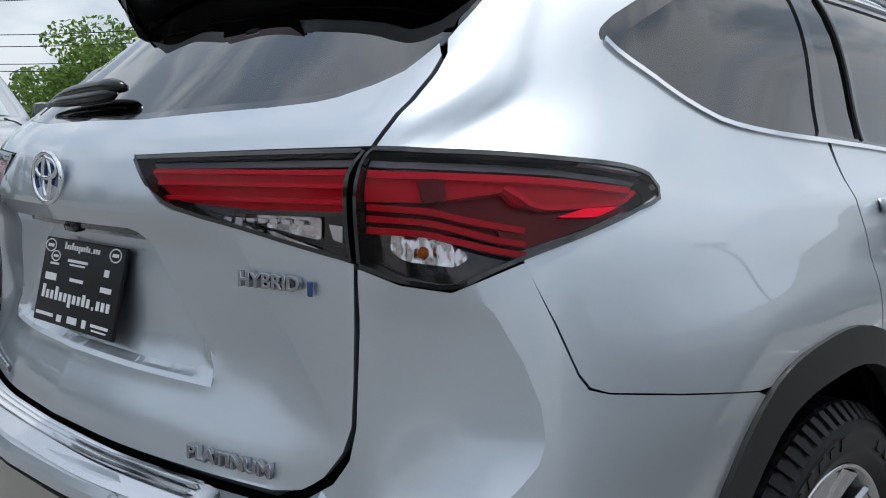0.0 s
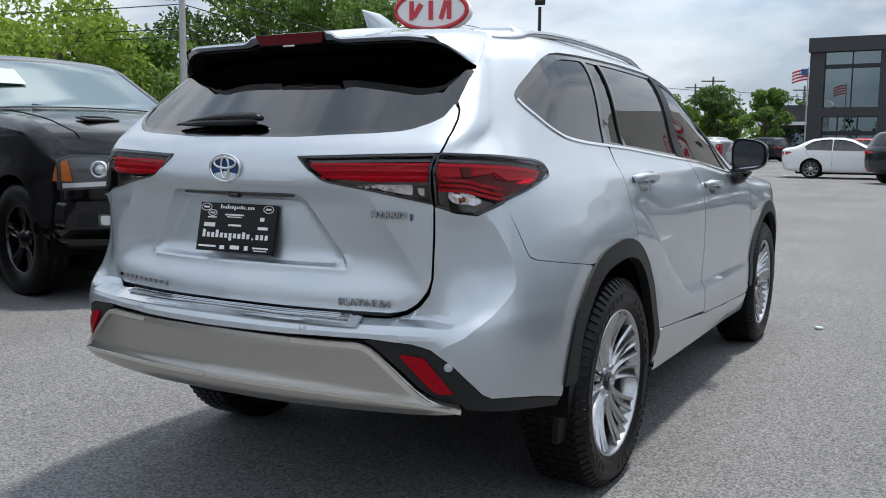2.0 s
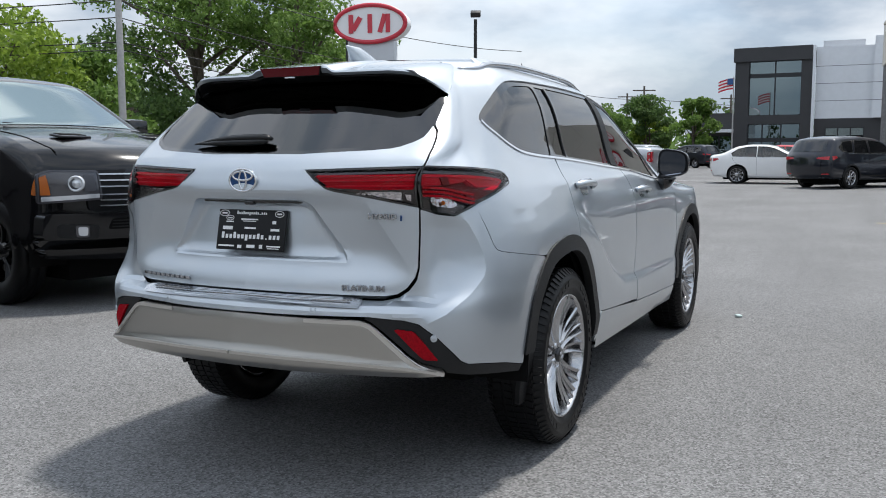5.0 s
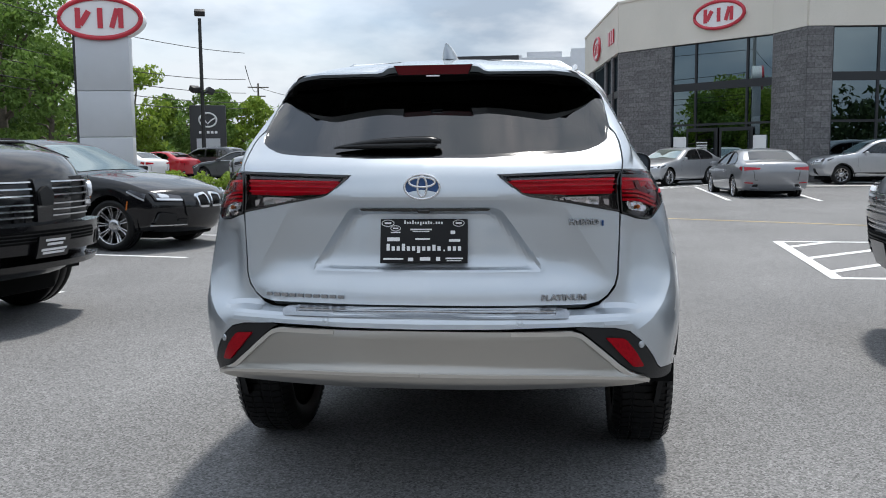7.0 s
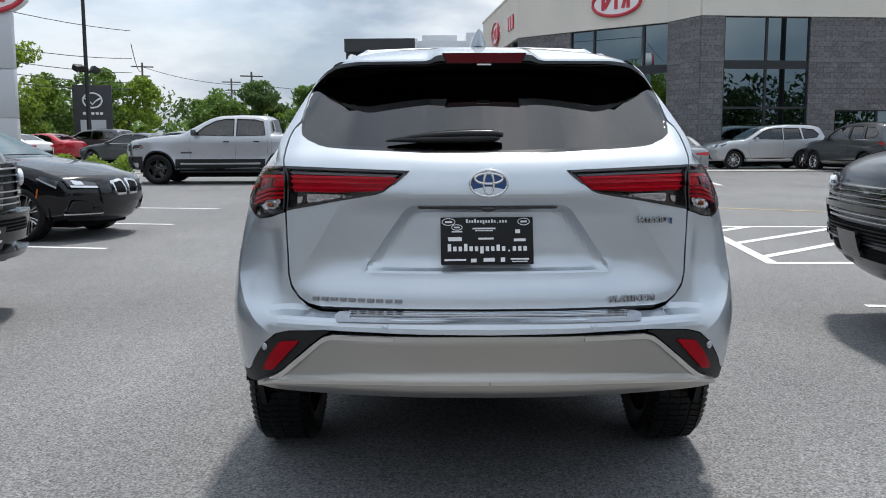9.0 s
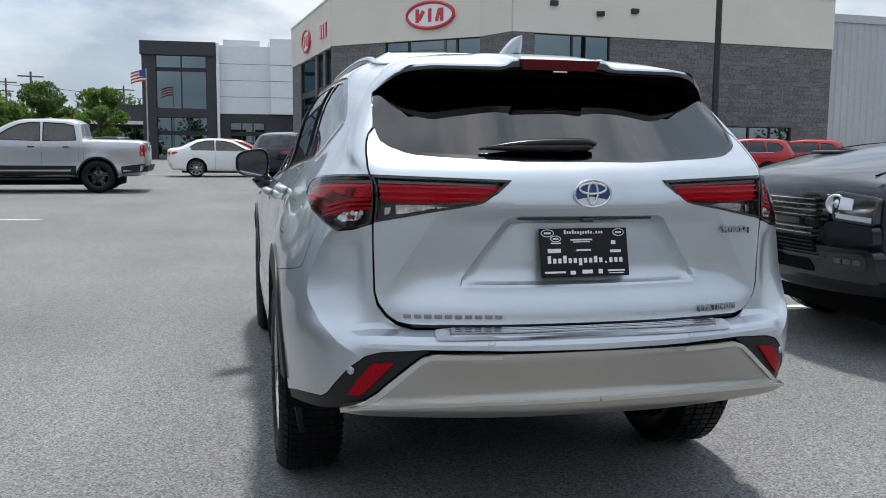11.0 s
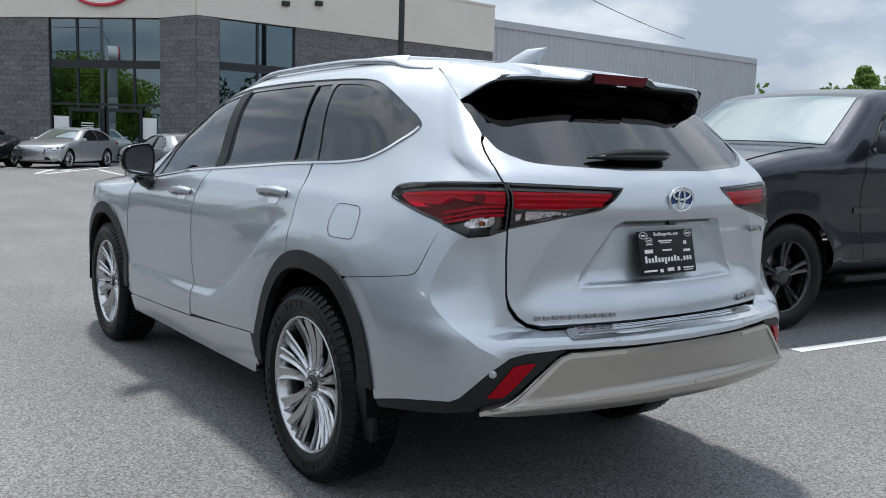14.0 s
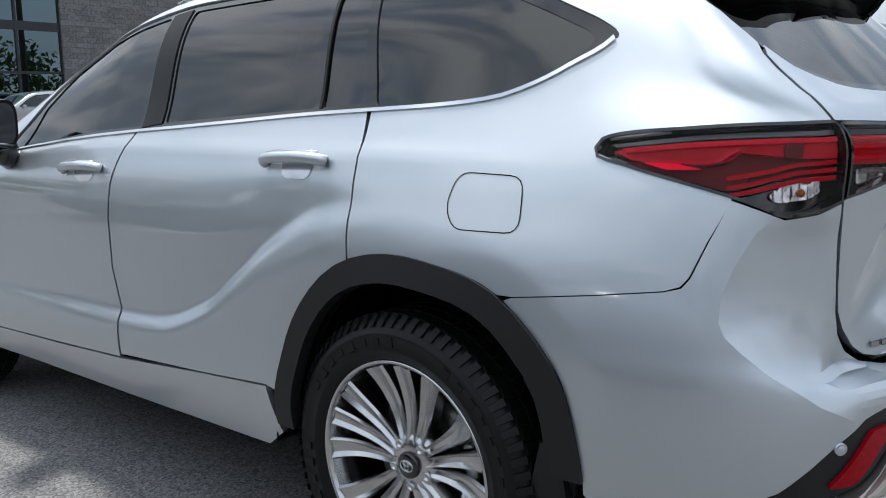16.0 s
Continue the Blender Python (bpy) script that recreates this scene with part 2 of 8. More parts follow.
def cut_sheet(outline, holes=(), gap=0.03, lines=(), scale=(1.0, 1.0)):
    """Triangles that fill an outline, less its holes: points (n, 2), faces, rims as lists of edges."""
    from mathutils.geometry import delaunay_2d_cdt
    loops = [list(outline)] + [list(h) for h in holes]
    pts, edges = [], []
    for lp in loops:
        o = len(pts)
        pts += lp
        edges += [(o + i, o + (i + 1) % len(lp)) for i in range(len(lp))]
    for ln in lines:
        o = len(pts)
        pts += ln
        edges += [(o + i, o + i + 1) for i in range(len(ln) - 1)]
    arr = np.array(pts)
    lo, hi = arr.min(0), arr.max(0)
    gx, gy = np.meshgrid(np.arange(lo[0] + gap / 2, hi[0], gap * scale[0]), np.arange(lo[1] + gap / 2, hi[1], gap * scale[1]), indexing="ij")
    gx[:, ::2] += gap * scale[0] / 2
    gx, gy = gx.ravel(), gy.ravel()
    keep = inside(loops[0], gx, gy)
    for h in loops[1:]:
        keep &= ~inside(h, gx, gy)
    for lp in loops:
        keep &= edge_distance(lp, gx, gy) > gap * 0.45
    for ln in lines:
        keep &= edge_distance(ln, gx, gy) > gap * 0.3
    allp = [Vector(p) for p in pts] + [Vector(p) for p in zip(gx[keep], gy[keep])]
    vs, es, fs, _, _, _ = delaunay_2d_cdt(allp, edges, [], 1 if not lines else 0, 1e-6)
    v = np.array([tuple(q) for q in vs])
    f = np.array(fs)
    mid = v[f].mean(1)
    ok = inside(loops[0], mid[:, 0], mid[:, 1])
    for h in loops[1:]:
        ok &= ~inside(h, mid[:, 0], mid[:, 1])
    return v, f[ok]


def sheet_mesh(v3, n3, faces, depth):
    """A pressed sheet: its face, and a rim that turns inwards by depth along the normals."""
    bm = bmesh.new()
    top = [bm.verts.new(p) for p in v3]
    for a, b, c in faces:
        fn = np.cross(v3[b] - v3[a], v3[c] - v3[a])
        try:
            bm.faces.new((top[a], top[b], top[c]) if fn @ n3[a] > 0 else (top[a], top[c], top[b]))
        except ValueError:
            pass
    for v in [v for v in bm.verts if not v.link_faces]:
        bm.verts.remove(v)
    if depth:
        index = {v: i for i, v in enumerate(top) if v.is_valid}
        rim = [e for e in bm.edges if len(e.link_faces) == 1]
        low = {}
        for e in rim:
            e.smooth = False
            for v in e.verts:
                if v not in low:
                    low[v] = bm.verts.new(v.co - Vector(n3[index[v]]) * depth)
        for e in rim:
            lp = e.link_loops[0]
            a, b = lp.vert, lp.link_loop_next.vert
            bm.faces.new((b, a, low[a], low[b]))
    return bm


def panel(name, outline, mat, parent, holes=(), gap=0.03, out=0.0, depth=0.02, lines=(), label="", side=1, step_gap=0.02, crisp=0):
    """A panel of the car's skin, cut along an outline in (s, v); crisp: bends beyond this angle keep a sharp edge."""
    v, f = cut_sheet(fine(outline, step_gap), [fine(h, step_gap) for h in holes], gap, [fine(ln, step_gap, False) for ln in lines])
    o = out(v[:, 0], v[:, 1]) if callable(out) else out
    p, n = skin(v[:, 0] * side, v[:, 1], o)
    bm = sheet_mesh(p, n, f, depth)
    if crisp:
        sharpen(bm, crisp)
    return part(name, bm, mat, parent, label)


def strip(line, w0, w1):
    """A band beside a line in (s, v), from w0 to w1 across it."""
    p = np.array(line, float)
    d = np.gradient(p, axis=0)
    d /= np.linalg.norm(d, axis=1, keepdims=True)
    nrm = np.stack([-d[:, 1], d[:, 0]], -1)
    return [tuple(q) for q in p + nrm * w0] + [tuple(q) for q in (p + nrm * w1)[::-1]]


def both(half):
    """A half outline from the top middle to the bottom middle, mirrored into a whole one."""
    return list(half) + [(-s, v) for s, v in half[::-1] if abs(s) > 1e-6]


def lettering(name, text, size, mat, parent, m, depth=0.003, label=""):
    cu = bpy.data.curves.new(name, "FONT")
    cu.body, cu.size, cu.extrude, cu.align_x, cu.align_y, cu.resolution_u = text, size, depth, "CENTER", "CENTER", 2
    cu.bevel_depth, cu.bevel_resolution, cu.offset = size * .03, 1, size * .012
    tmp = bpy.data.objects.new(name, cu)
    scene.collection.objects.link(tmp)
    dg = bpy.context.evaluated_depsgraph_get()
    me = bpy.data.meshes.new_from_object(tmp.evaluated_get(dg))
    bpy.data.objects.remove(tmp)
    bpy.data.curves.remove(cu)
    me.name = name
    me.materials.clear()
    me.materials.append(mat)
    ob = new(name, me)
    ob.parent = parent
    ob.matrix_basis = m
    return tagged(ob, label) if label else ob

# ---- the hero car's skin: a loft of vertical sections ----
def pchip(xs, ys):
    """Monotone cubic through the knots; ys may carry several columns."""
    x, y = np.asarray(xs, float), np.asarray(ys, float)
    h = np.diff(x)
    d = np.diff(y, axis=0) / h.reshape(-1, *([1] * (y.ndim - 1)))
    m = np.zeros_like(y)
    hh = h.reshape(-1, *([1] * (y.ndim - 1)))
    w1, w2 = 2 * hh[1:] + hh[:-1], hh[1:] + 2 * hh[:-1]
    a, b = d[:-1], d[1:]
    same = a * b > 0
    with np.errstate(divide="ignore", invalid="ignore"):
        m[1:-1] = np.where(same, (w1 + w2) / (w1 / np.where(same, a, 1) + w2 / np.where(same, b, 1)), 0)
    m[0], m[-1] = d[0], d[-1]

    def f(q):
        q = np.asarray(q, float)
        i = np.clip(np.searchsorted(x, q) - 1, 0, len(h) - 1)
        t = ((q - x[i]) / h[i])
        hs = h[i]
        if y.ndim > 1:
            t, hs = t[..., None], hs[..., None]
        return ((1 + 2 * t) * (1 - t) ** 2 * y[i] + t * (1 - t) ** 2 * hs * m[i]
                + t * t * (3 - 2 * t) * y[i + 1] + t * t * (t - 1) * hs * m[i + 1])
    return f


def step(a, b, q):
    t = np.clip((np.asarray(q, float) - a) / (b - a), 0, 1)
    return t * t * (3 - 2 * t)


LEVELS = np.concatenate([np.arange(0.24, 0.73, 0.02), [0.735, 0.745, 0.755, 0.765, 0.775], np.arange(0.79, 1.705, 0.02), [1.7]])
REAR = pchip([.24, .32, .40, .47, .52, .56, .665, .70, .735, .75, .77, .85, 1.05, 1.165, 1.205, 1.25, 1.29, 1.33, 1.40, 1.50, 1.60, 1.70],
             [-.86, -.93, -1.04, -1.09, -1.105, -1.113, -1.113, -1.115, -1.10, -1.045, -1.035, -1.034, -1.03, -1.029, -1.02, -.992, -.945, -.898, -.815, -.70, -.585, -.44])
NARROW = pchip([.2, 1.3, 1.5, 1.6, 1.7], [1, 1, .93, .83, .68])
SECTIONS = []


def section(s, rows):
    """A section at s: rows of height, half width, place along the car."""
    r = np.array(rows, float)
    SECTIONS.append((s, pchip(r[:, 0], r[:, 1:])(LEVELS)))


for s_ in (0.0, 0.2, 0.4, 0.55, 0.67):
    xs_ = s_ * NARROW(LEVELS)
    SECTIONS.append((s_, np.stack([xs_, REAR(LEVELS) + (0.27 + 0.06 * step(1.22, 1.60, LEVELS)) * xs_ ** 2], -1)))
section(.85, [(.24, .70, -.62), (.32, .74, -.78), (.47, .785, -.895), (.625, .805, -.928), (.70, .805, -.936), (.735, .802, -.930), (.77, .796, -.916), (.80, .789, -.899), (.84, .780, -.878), (.88, .774, -.867), (.95, .771, -.863), (1.05, .775, -.86),
              (1.12, .768, -.85), (1.205, .738, -.825), (1.25, .715, -.79), (1.33, .68, -.67), (1.40, .655, -.58), (1.5, .62, -.45), (1.6, .565, -.33), (1.7, .45, -.21)])
section(.95, [(.24, .80, -.55), (.32, .83, -.68), (.47, .855, -.79), (.56, .87, -.81), (.66, .888, -.815), (.72, .89, -.815), (.80, .886, -.811), (.88, .874, -.806), (.95, .856, -.801),
              (1.05, .823, -.795), (1.12, .808, -.79), (1.205, .785, -.755), (1.25, .763, -.71), (1.33, .715, -.58), (1.40, .685, -.49), (1.5, .64, -.38), (1.6, .577, -.27), (1.7, .45, -.16)])
section(1.06, [(.24, .85, -.52), (.32, .87, -.58), (.47, .89, -.63), (.70, .917, -.64), (.80, .908, -.64), (.90, .889, -.64), (1.0, .874, -.64), (1.08, .862, -.64),
               (1.165, .838, -.62), (1.205, .815, -.59), (1.25, .79, -.55), (1.33, .735, -.47), (1.40, .70, -.42), (1.5, .652, -.33), (1.6, .583, -.22), (1.7, .45, -.1)])
section(1.20, [(.24, .88, -.47), (.47, .912, -.47), (.56, .925, -.47), (.70, .933, -.47), (.80, .928, -.47), (.90, .912, -.47), (1.0, .893, -.47), (1.08, .868, -.47), (1.165, .826, -.46),
               (1.205, .80, -.45), (1.28, .755, -.43), (1.33, .73, -.42), (1.40, .70, -.40), (1.5, .655, -.31), (1.6, .59, -.2), (1.7, .45, -.06)])
section(1.42, [(.24, .88, -.25), (.47, .928, -.25), (.56, .94, -.25), (.80, .943, -.25), (.90, .928, -.25), (1.0, .902, -.25), (1.1, .868, -.25), (1.2, .805, -.25), (1.28, .762, -.25), (1.40, .718, -.24),
               (1.5, .678, -.2), (1.6, .61, -.12), (1.7, .45, 0)])
SIDE = {0.0: ((.24, .90), (.47, .935), (.56, .945), (.80, .949), (.90, .935), (1.0, .908), (1.1, .873), (1.2, .81), (1.28, .767), (1.4, .727), (1.5, .688), (1.6, .617), (1.7, .45)),
        0.4: ((.24, .87), (.40, .912), (.50, .93), (.60, .93), (.80, .922), (.9, .912), (1.0, .898), (1.1, .868), (1.2, .803), (1.28, .768), (1.4, .737), (1.5, .70), (1.6, .627), (1.7, .45)),
        1.25: ((.24, .86), (.34, .90), (.45, .922), (.56, .922), (.72, .908), (.85, .905), (.95, .903), (1.05, .885), (1.15, .836), (1.2, .803), (1.28, .775), (1.4, .743), (1.5, .707), (1.6, .637), (1.7, .45)),
        1.9: ((.24, .86), (.34, .90), (.45, .922), (.56, .922), (.72, .908), (.85, .907), (.95, .905), (1.05, .89), (1.15, .85), (1.2, .82), (1.28, .79), (1.4, .755), (1.5, .72), (1.6, .65), (1.7, .45)),
        2.35: ((.24, .87), (.34, .91), (.45, .93), (.56, .93), (.72, .925), (.85, .92), (.95, .915), (1.05, .90), (1.15, .88), (1.28, .83), (1.4, .79), (1.5, .75), (1.6, .68), (1.7, .45)),
        2.85: ((.24, .89), (.47, .94), (.56, .948), (.80, .948), (.90, .935), (1.0, .91), (1.1, .88), (1.28, .82), (1.4, .76), (1.5, .70), (1.6, .60), (1.7, .4)),
        3.4: ((.24, .80), (.5, .89), (.7, .895), (.9, .87), (1.0, .85), (1.2, .80), (1.4, .70), (1.5, .62), (1.6, .50), (1.7, .3))}
for y_, rows_ in SIDE.items():
    section(y_ + 1.67, [(z_, x_, y_) for z_, x_ in rows_])
section(5.42, [(.24, .70, 3.55), (.5, .78, 3.68), (.8, .78, 3.68), (1.0, .72, 3.62), (1.7, .2, 3.45)])
section(5.75, [(.24, .45, 3.66), (.5, .5, 3.80), (.8, .5, 3.80), (1.0, .45, 3.74), (1.7, .1, 3.5)])
section(6.25, [(.24, 0, 3.70), (.5, 0, 3.86), (.8, 0, 3.86), (1.0, 0, 3.8), (1.7, 0, 3.55)])
ROOF = pchip([0, 1.2, 2.0, 2.75, 3.1, 3.57, 4.02, 4.3, 4.6, 5.07, 5.45, 6.25], [1.675, 1.69, 1.70, 1.685, 1.64, 1.47, 1.25, 1.16, 1.12, 1.05, .97, .92])
NET = pchip([s_ for s_, _ in SECTIONS], np.stack([p_ for _, p_ in SECTIONS]).reshape(len(SECTIONS), -1))
# the flanks are faired: a running mean of the loft along the car and up it
GRID_S = np.arange(0, 6.2501, .025)
GRID = NET(GRID_S).reshape(len(GRID_S), len(LEVELS), 2)


def faired(g, width, axis):
    k = np.exp(-(np.arange(-3 * width, 3 * width + 1) / width) ** 2 / 2)
    k /= k.sum()
    pad = [(0, 0)] * g.ndim
    pad[axis] = (3 * width, 3 * width)
    return np.apply_along_axis(lambda q: np.convolve(q, k, "valid"), axis, np.pad(g, pad, "reflect", reflect_type="odd"))


SOFT = faired(faired(GRID, 4, 0), 2, 1)
MIX = (step(1.0, 1.3, GRID_S) * step(5.0, 4.5, GRID_S))[:, None, None] * (step(1.62, 1.5, LEVELS) * step(.26, .34, LEVELS))[None, :, None]
GRID = GRID + (SOFT - GRID) * MIX
# above the lamps the corner between glass and pillar is one tight bend, then a nearly flat pillar
BEND = [i for i, s_ in enumerate(GRID_S) if .599 <= s_ <= 1.301]
for j, v_ in enumerate(LEVELS):
    w_ = float(step(1.20, 1.33, v_))
    if w_ == 0:
        continue
    last = float(np.interp(v_, (1.25, 1.35, 1.45, 1.55, 1.7), (88, 87, 85, 83, 78)))
    s_ = np.linspace(.60, 1.30, 281)
    az = np.radians(np.interp(s_, (.60, .63, .66, .69, .72, 1.30), (15, 22, 42, last - 20, last - 4, last)))
    tan = np.stack([np.cos(az), np.sin(az)], -1) * .0025
    near = (s_ < .72)[:, None]
    one, two = np.cumsum(tan * near, 0), np.cumsum(tan * ~near, 0)
    p0, p1 = GRID[BEND[0], j], GRID[BEND[-1], j]
    l1, l2 = np.linalg.solve(np.stack([one[-1], two[-1]], 1), p1 - p0)
    way = p0 + one * l1 + two * l2
    for i in BEND:
        q = np.array([np.interp(GRID_S[i], s_, way[:, 0]), np.interp(GRID_S[i], s_, way[:, 1])])
        GRID[i, j] += (q - GRID[i, j]) * w_
# the corner over and under the lamps is faired once more
SOFT = faired(faired(GRID, 4, 0), 2, 1)
START = np.interp(LEVELS, (1.10, 1.24), (.69, .77))
MIX = step(START, START + .12, GRID_S[:, None])[:, :, None] * step(1.5, 1.2, GRID_S)[:, None, None] * (step(1.66, 1.56, LEVELS) * step(.30, .42, LEVELS))[None, :, None]
GRID = GRID + (SOFT - GRID) * MIX
NET = pchip(GRID_S, GRID.reshape(len(GRID_S), -1))


def bump(q, centre, width):
    return np.exp(-((np.asarray(q, float) - centre) / width) ** 2)


ARCH = pchip([-.5, 0, .436, .76, 1.27, 1.76, 2.19, 2.46, 2.79, 3.14, 3.6], [.45, .45, .462, .487, .525, .535, .565, .56, .52, .50, .50])
HAUNCH = pchip([-0.9, -0.45, 0.0, .30, .46, .62, .80, 1.05, 1.4, 2.4], [.98, 1.03, 1.03, .985, .91, .80, .68, .60, .585, .575])


def relief(s, v):
    """Pressed lines of the side panels: the hollow of the doors under a swept haunch, the shoulder, the set-back round the arches."""
    y = s - 1.67
    under = HAUNCH(np.clip(y, -.9, 2.4)) - v
    fade = step(.05, .50, y) * step(2.75, 2.1, y) * (1 - .55 * step(.9, 1.9, y))
    d = -0.020 * np.exp(np.minimum(under, 0) / .17) * (1 - step(-.012, .034, under)) * fade * step(1.10, 1.0, v)
    d = d + 0.008 * step(-.02, .10, under) * step(-.75, -.35, y) * step(2.6, 1.9, y) * step(.25, .42, v)
    d = d + 0.005 * bump(v, 1.135, .022) * step(-.5, .1, y) * step(3.0, 2.2, y)
    for hub, size in ((0.0, None), (2.85, .515)):
        r = np.hypot(y - hub, v - .383)
        edge = ARCH(np.clip(np.arctan2(v - .383, y - hub), -.5, 3.6)) if size is None else size
        d = d - .10 * np.clip(.078 - (r - edge), 0, .09) * step(.45, .62, v)
    return d


def skin(s, v, out=0.0, left=False):
    """Places on the car's skin. s: way round it from the middle of the tail (negative: the left half); v: height below the belt."""
    s, v = np.atleast_1d(np.asarray(s, float)), np.atleast_1d(np.asarray(v, float))
    sign = np.where(s < 0, -1.0, 1.0)
    a = np.abs(s)

    def raw(a, v):
        grid = NET(a).reshape(*a.shape, len(LEVELS), 2)
        i = np.clip(np.searchsorted(LEVELS, v) - 1, 0, len(LEVELS) - 2)
        t = (v - LEVELS[i]) / (LEVELS[i + 1] - LEVELS[i])
        j = np.arange(len(a))
        lo, hi = grid[j, i], grid[j, i + 1]
        before, after = grid[j, np.maximum(i - 1, 0)], grid[j, np.minimum(i + 2, len(LEVELS) - 1)]
        h0 = (LEVELS[i + 1] - LEVELS[i])
        m0 = (hi - before) / (LEVELS[i + 1] - LEVELS[np.maximum(i - 1, 0)])[:, None] * h0[:, None]
        m1 = (after - lo) / (LEVELS[np.minimum(i + 2, len(LEVELS) - 1)] - LEVELS[i])[:, None] * h0[:, None]
        t = t[:, None]
        p = (1 + 2 * t) * (1 - t) ** 2 * lo + t * (1 - t) ** 2 * m0 + t * t * (3 - 2 * t) * hi + t * t * (t - 1) * m1
        x = p[:, 0] + relief(a, v) * step(.9, 1.2, a) * step(5.0, 4.4, a)
        z = np.where(v > 1, 1 + (v - 1) * (ROOF(a) - 1) / .7, v) - .030 * step(1.95, 1.0, a) * step(1.52, 1.69, v)
        return np.stack([x, p[:, 1], z], -1)
    p = raw(a, v)
    e = 0.003
    n = np.cross(raw(a + e, v) - raw(a - e, v), raw(a, np.minimum(v + e, 1.7)) - raw(a, v - e))
    n /= np.linalg.norm(n, axis=-1, keepdims=True) + 1e-12
    n[a > 5.9, 0] *= 1
    p = p + n * (np.asarray(out, float).reshape(-1, 1) if np.ndim(out) else out)
    p[:, 0] *= sign
    n[:, 0] *= sign
    return p, n


# ---- the hero car ----
HUB = 0.383


def arch(a0, a1, inset=0.0, s0=1.67, flip=1, n=26):
    """Points of the wheel arch's edge from angle a0 to a1 (0: ahead, 90 degrees: up)."""
    t = np.linspace(a0, a1, n)
    r = ARCH(t) - inset
    return [(s0 + flip * r_ * math.cos(t_), HUB + r_ * math.sin(t_)) for r_, t_ in zip(r, t)]


suv = thing("suv", "silver-blue mid-size suv parked alone in the aisle", "car")

BELT = [(1.87, 1.243), (2.1, 1.232), (2.47, 1.209), (2.87, 1.188), (3.3, 1.178), (3.86, 1.178)]
WINDOW_TIP = [(1.082, 1.426), (1.066, 1.416), (1.061, 1.406), (1.068, 1.398)]
TOPLINE = [(1.12, 1.443), (1.24, 1.482), (1.36, 1.522), (1.45, 1.549), (1.53, 1.567), (1.62, 1.580), (1.74, 1.588), (1.90, 1.593), (2.4, 1.60), (2.9, 1.60), (3.3, 1.597), (3.55, 1.57), (3.70, 1.47), (3.80, 1.33), (3.86, 1.19)]
QLOW = [(1.87, 1.243), (1.645, 1.255), (1.49, 1.272), (1.39, 1.30), (1.27, 1.341), (1.12, 1.384)]
QUARTER_WINDOW = rounded([(1.865, 1.252), (1.955, 1.576), (1.75, 1.568), (1.64, 1.555), (1.52, 1.526), (1.35, 1.472), (1.185, 1.420), (1.165, 1.402), (1.185, 1.388), (1.27, 1.360), (1.39, 1.31), (1.49, 1.281), (1.645, 1.264)], 0.03)
C_SEAM = [(1.878, 1.25), (1.852, 1.15), (1.838, 1.04), (1.828, .94), (1.822, .885)]
B_SEAM = [(2.93, 1.19), (2.965, 1.10), (2.982, 1.02), (2.995, .89), (2.992, .73), (2.945, .60), (2.93, .45)]
LAMP_LOW = [(.672, 1.074), (.76, 1.058), (.85, 1.05), (.905, 1.068), (.958, 1.086), (1.045, 1.112), (1.13, 1.138), (1.19, 1.16)]
LAMP_TOP = [(1.19, 1.162), (1.172, 1.186), (1.0, 1.208), (.9, 1.214), (.672, 1.221)]
BUMPER_SEAM = [(.952, 1.078), (.989, .998), (1.012, .931), (1.024, .912), (1.05, .9025), (1.16, .8825), (1.33, .8565)]
TG_SIDE = [(.672, 1.225), (.664, 1.246), (.655, 1.270), (.652, 1.304), (.653, 1.328), (.650, 1.356), (.634, 1.388)]
GLASS_LOW = [(0, 1.272), (.2, 1.276), (.34, 1.283), (.46, 1.288), (.53, 1.294), (.56, 1.301), (.59, 1.317), (.612, 1.337), (.632, 1.380)]

MIRROR_GLASS = material("mirror_glass", (.42, .43, .45), .03, 1.0)
WIPER = material("wiper_black", (.004, .004, .0045), .25, spec=.35)
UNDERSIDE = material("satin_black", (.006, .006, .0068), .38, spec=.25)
# dark shell behind the joints
for side in (1, -1):
    hole_r = arch(0, math.pi, 0.06)
    hole_f = [(4.52 + .45 * math.cos(t), HUB + .45 * math.sin(t)) for t in np.linspace(0, math.pi, 20)]
    panel("liner", [(0.002, .44), (1.0, .44), (1.12, .43), (1.16, .42)] + hole_r[::-1] + [(2.13, .30), (4.06, .30)] + hole_f[::-1] + [(4.98, .30), (6.2, .30), (6.2, .86), (4.1, 1.02), (3.86, 1.14), (1.87, 1.20), (1.0, 1.20), (.69, 1.20), (.68, 1.28), (.60, 1.30), (0.002, 1.24)],
          VOID, suv, gap=0.05, out=lambda s, v: -.062 - .055 * step(.56, .47, abs(s)), depth=0, side=side, step_gap=0.05)
    # wheel wells
    for s0 in (1.67, 4.52):
        bm = bmesh.new()
        rows = []
        for x in (0.58, 0.915):
            rows.append([bm.verts.new((side * x, s0 - 1.67 + .475 * math.cos(t), HUB + .475 * math.sin(t))) for t in np.linspace(-.10, math.pi + .02, 24)])
        for i in range(23):
            bm.faces.new((rows[0][i], rows[0][i + 1], rows[1][i + 1], rows[1][i]))
        bm.faces.new(rows[0])
        part("wheel_well", bm, VOID, suv)
box("underbody", (0, 1.50, .39), (1.30, 3.9, .11), VOID, suv, .03)
box("floor_pan", (0, 1.4, .485), (1.24, 4.4, .04), VOID, suv)
for sx in (1, -1):
    box("sill_pan", (sx * .745, 1.425, .44), (.25, 1.75, .05), VOID, suv)

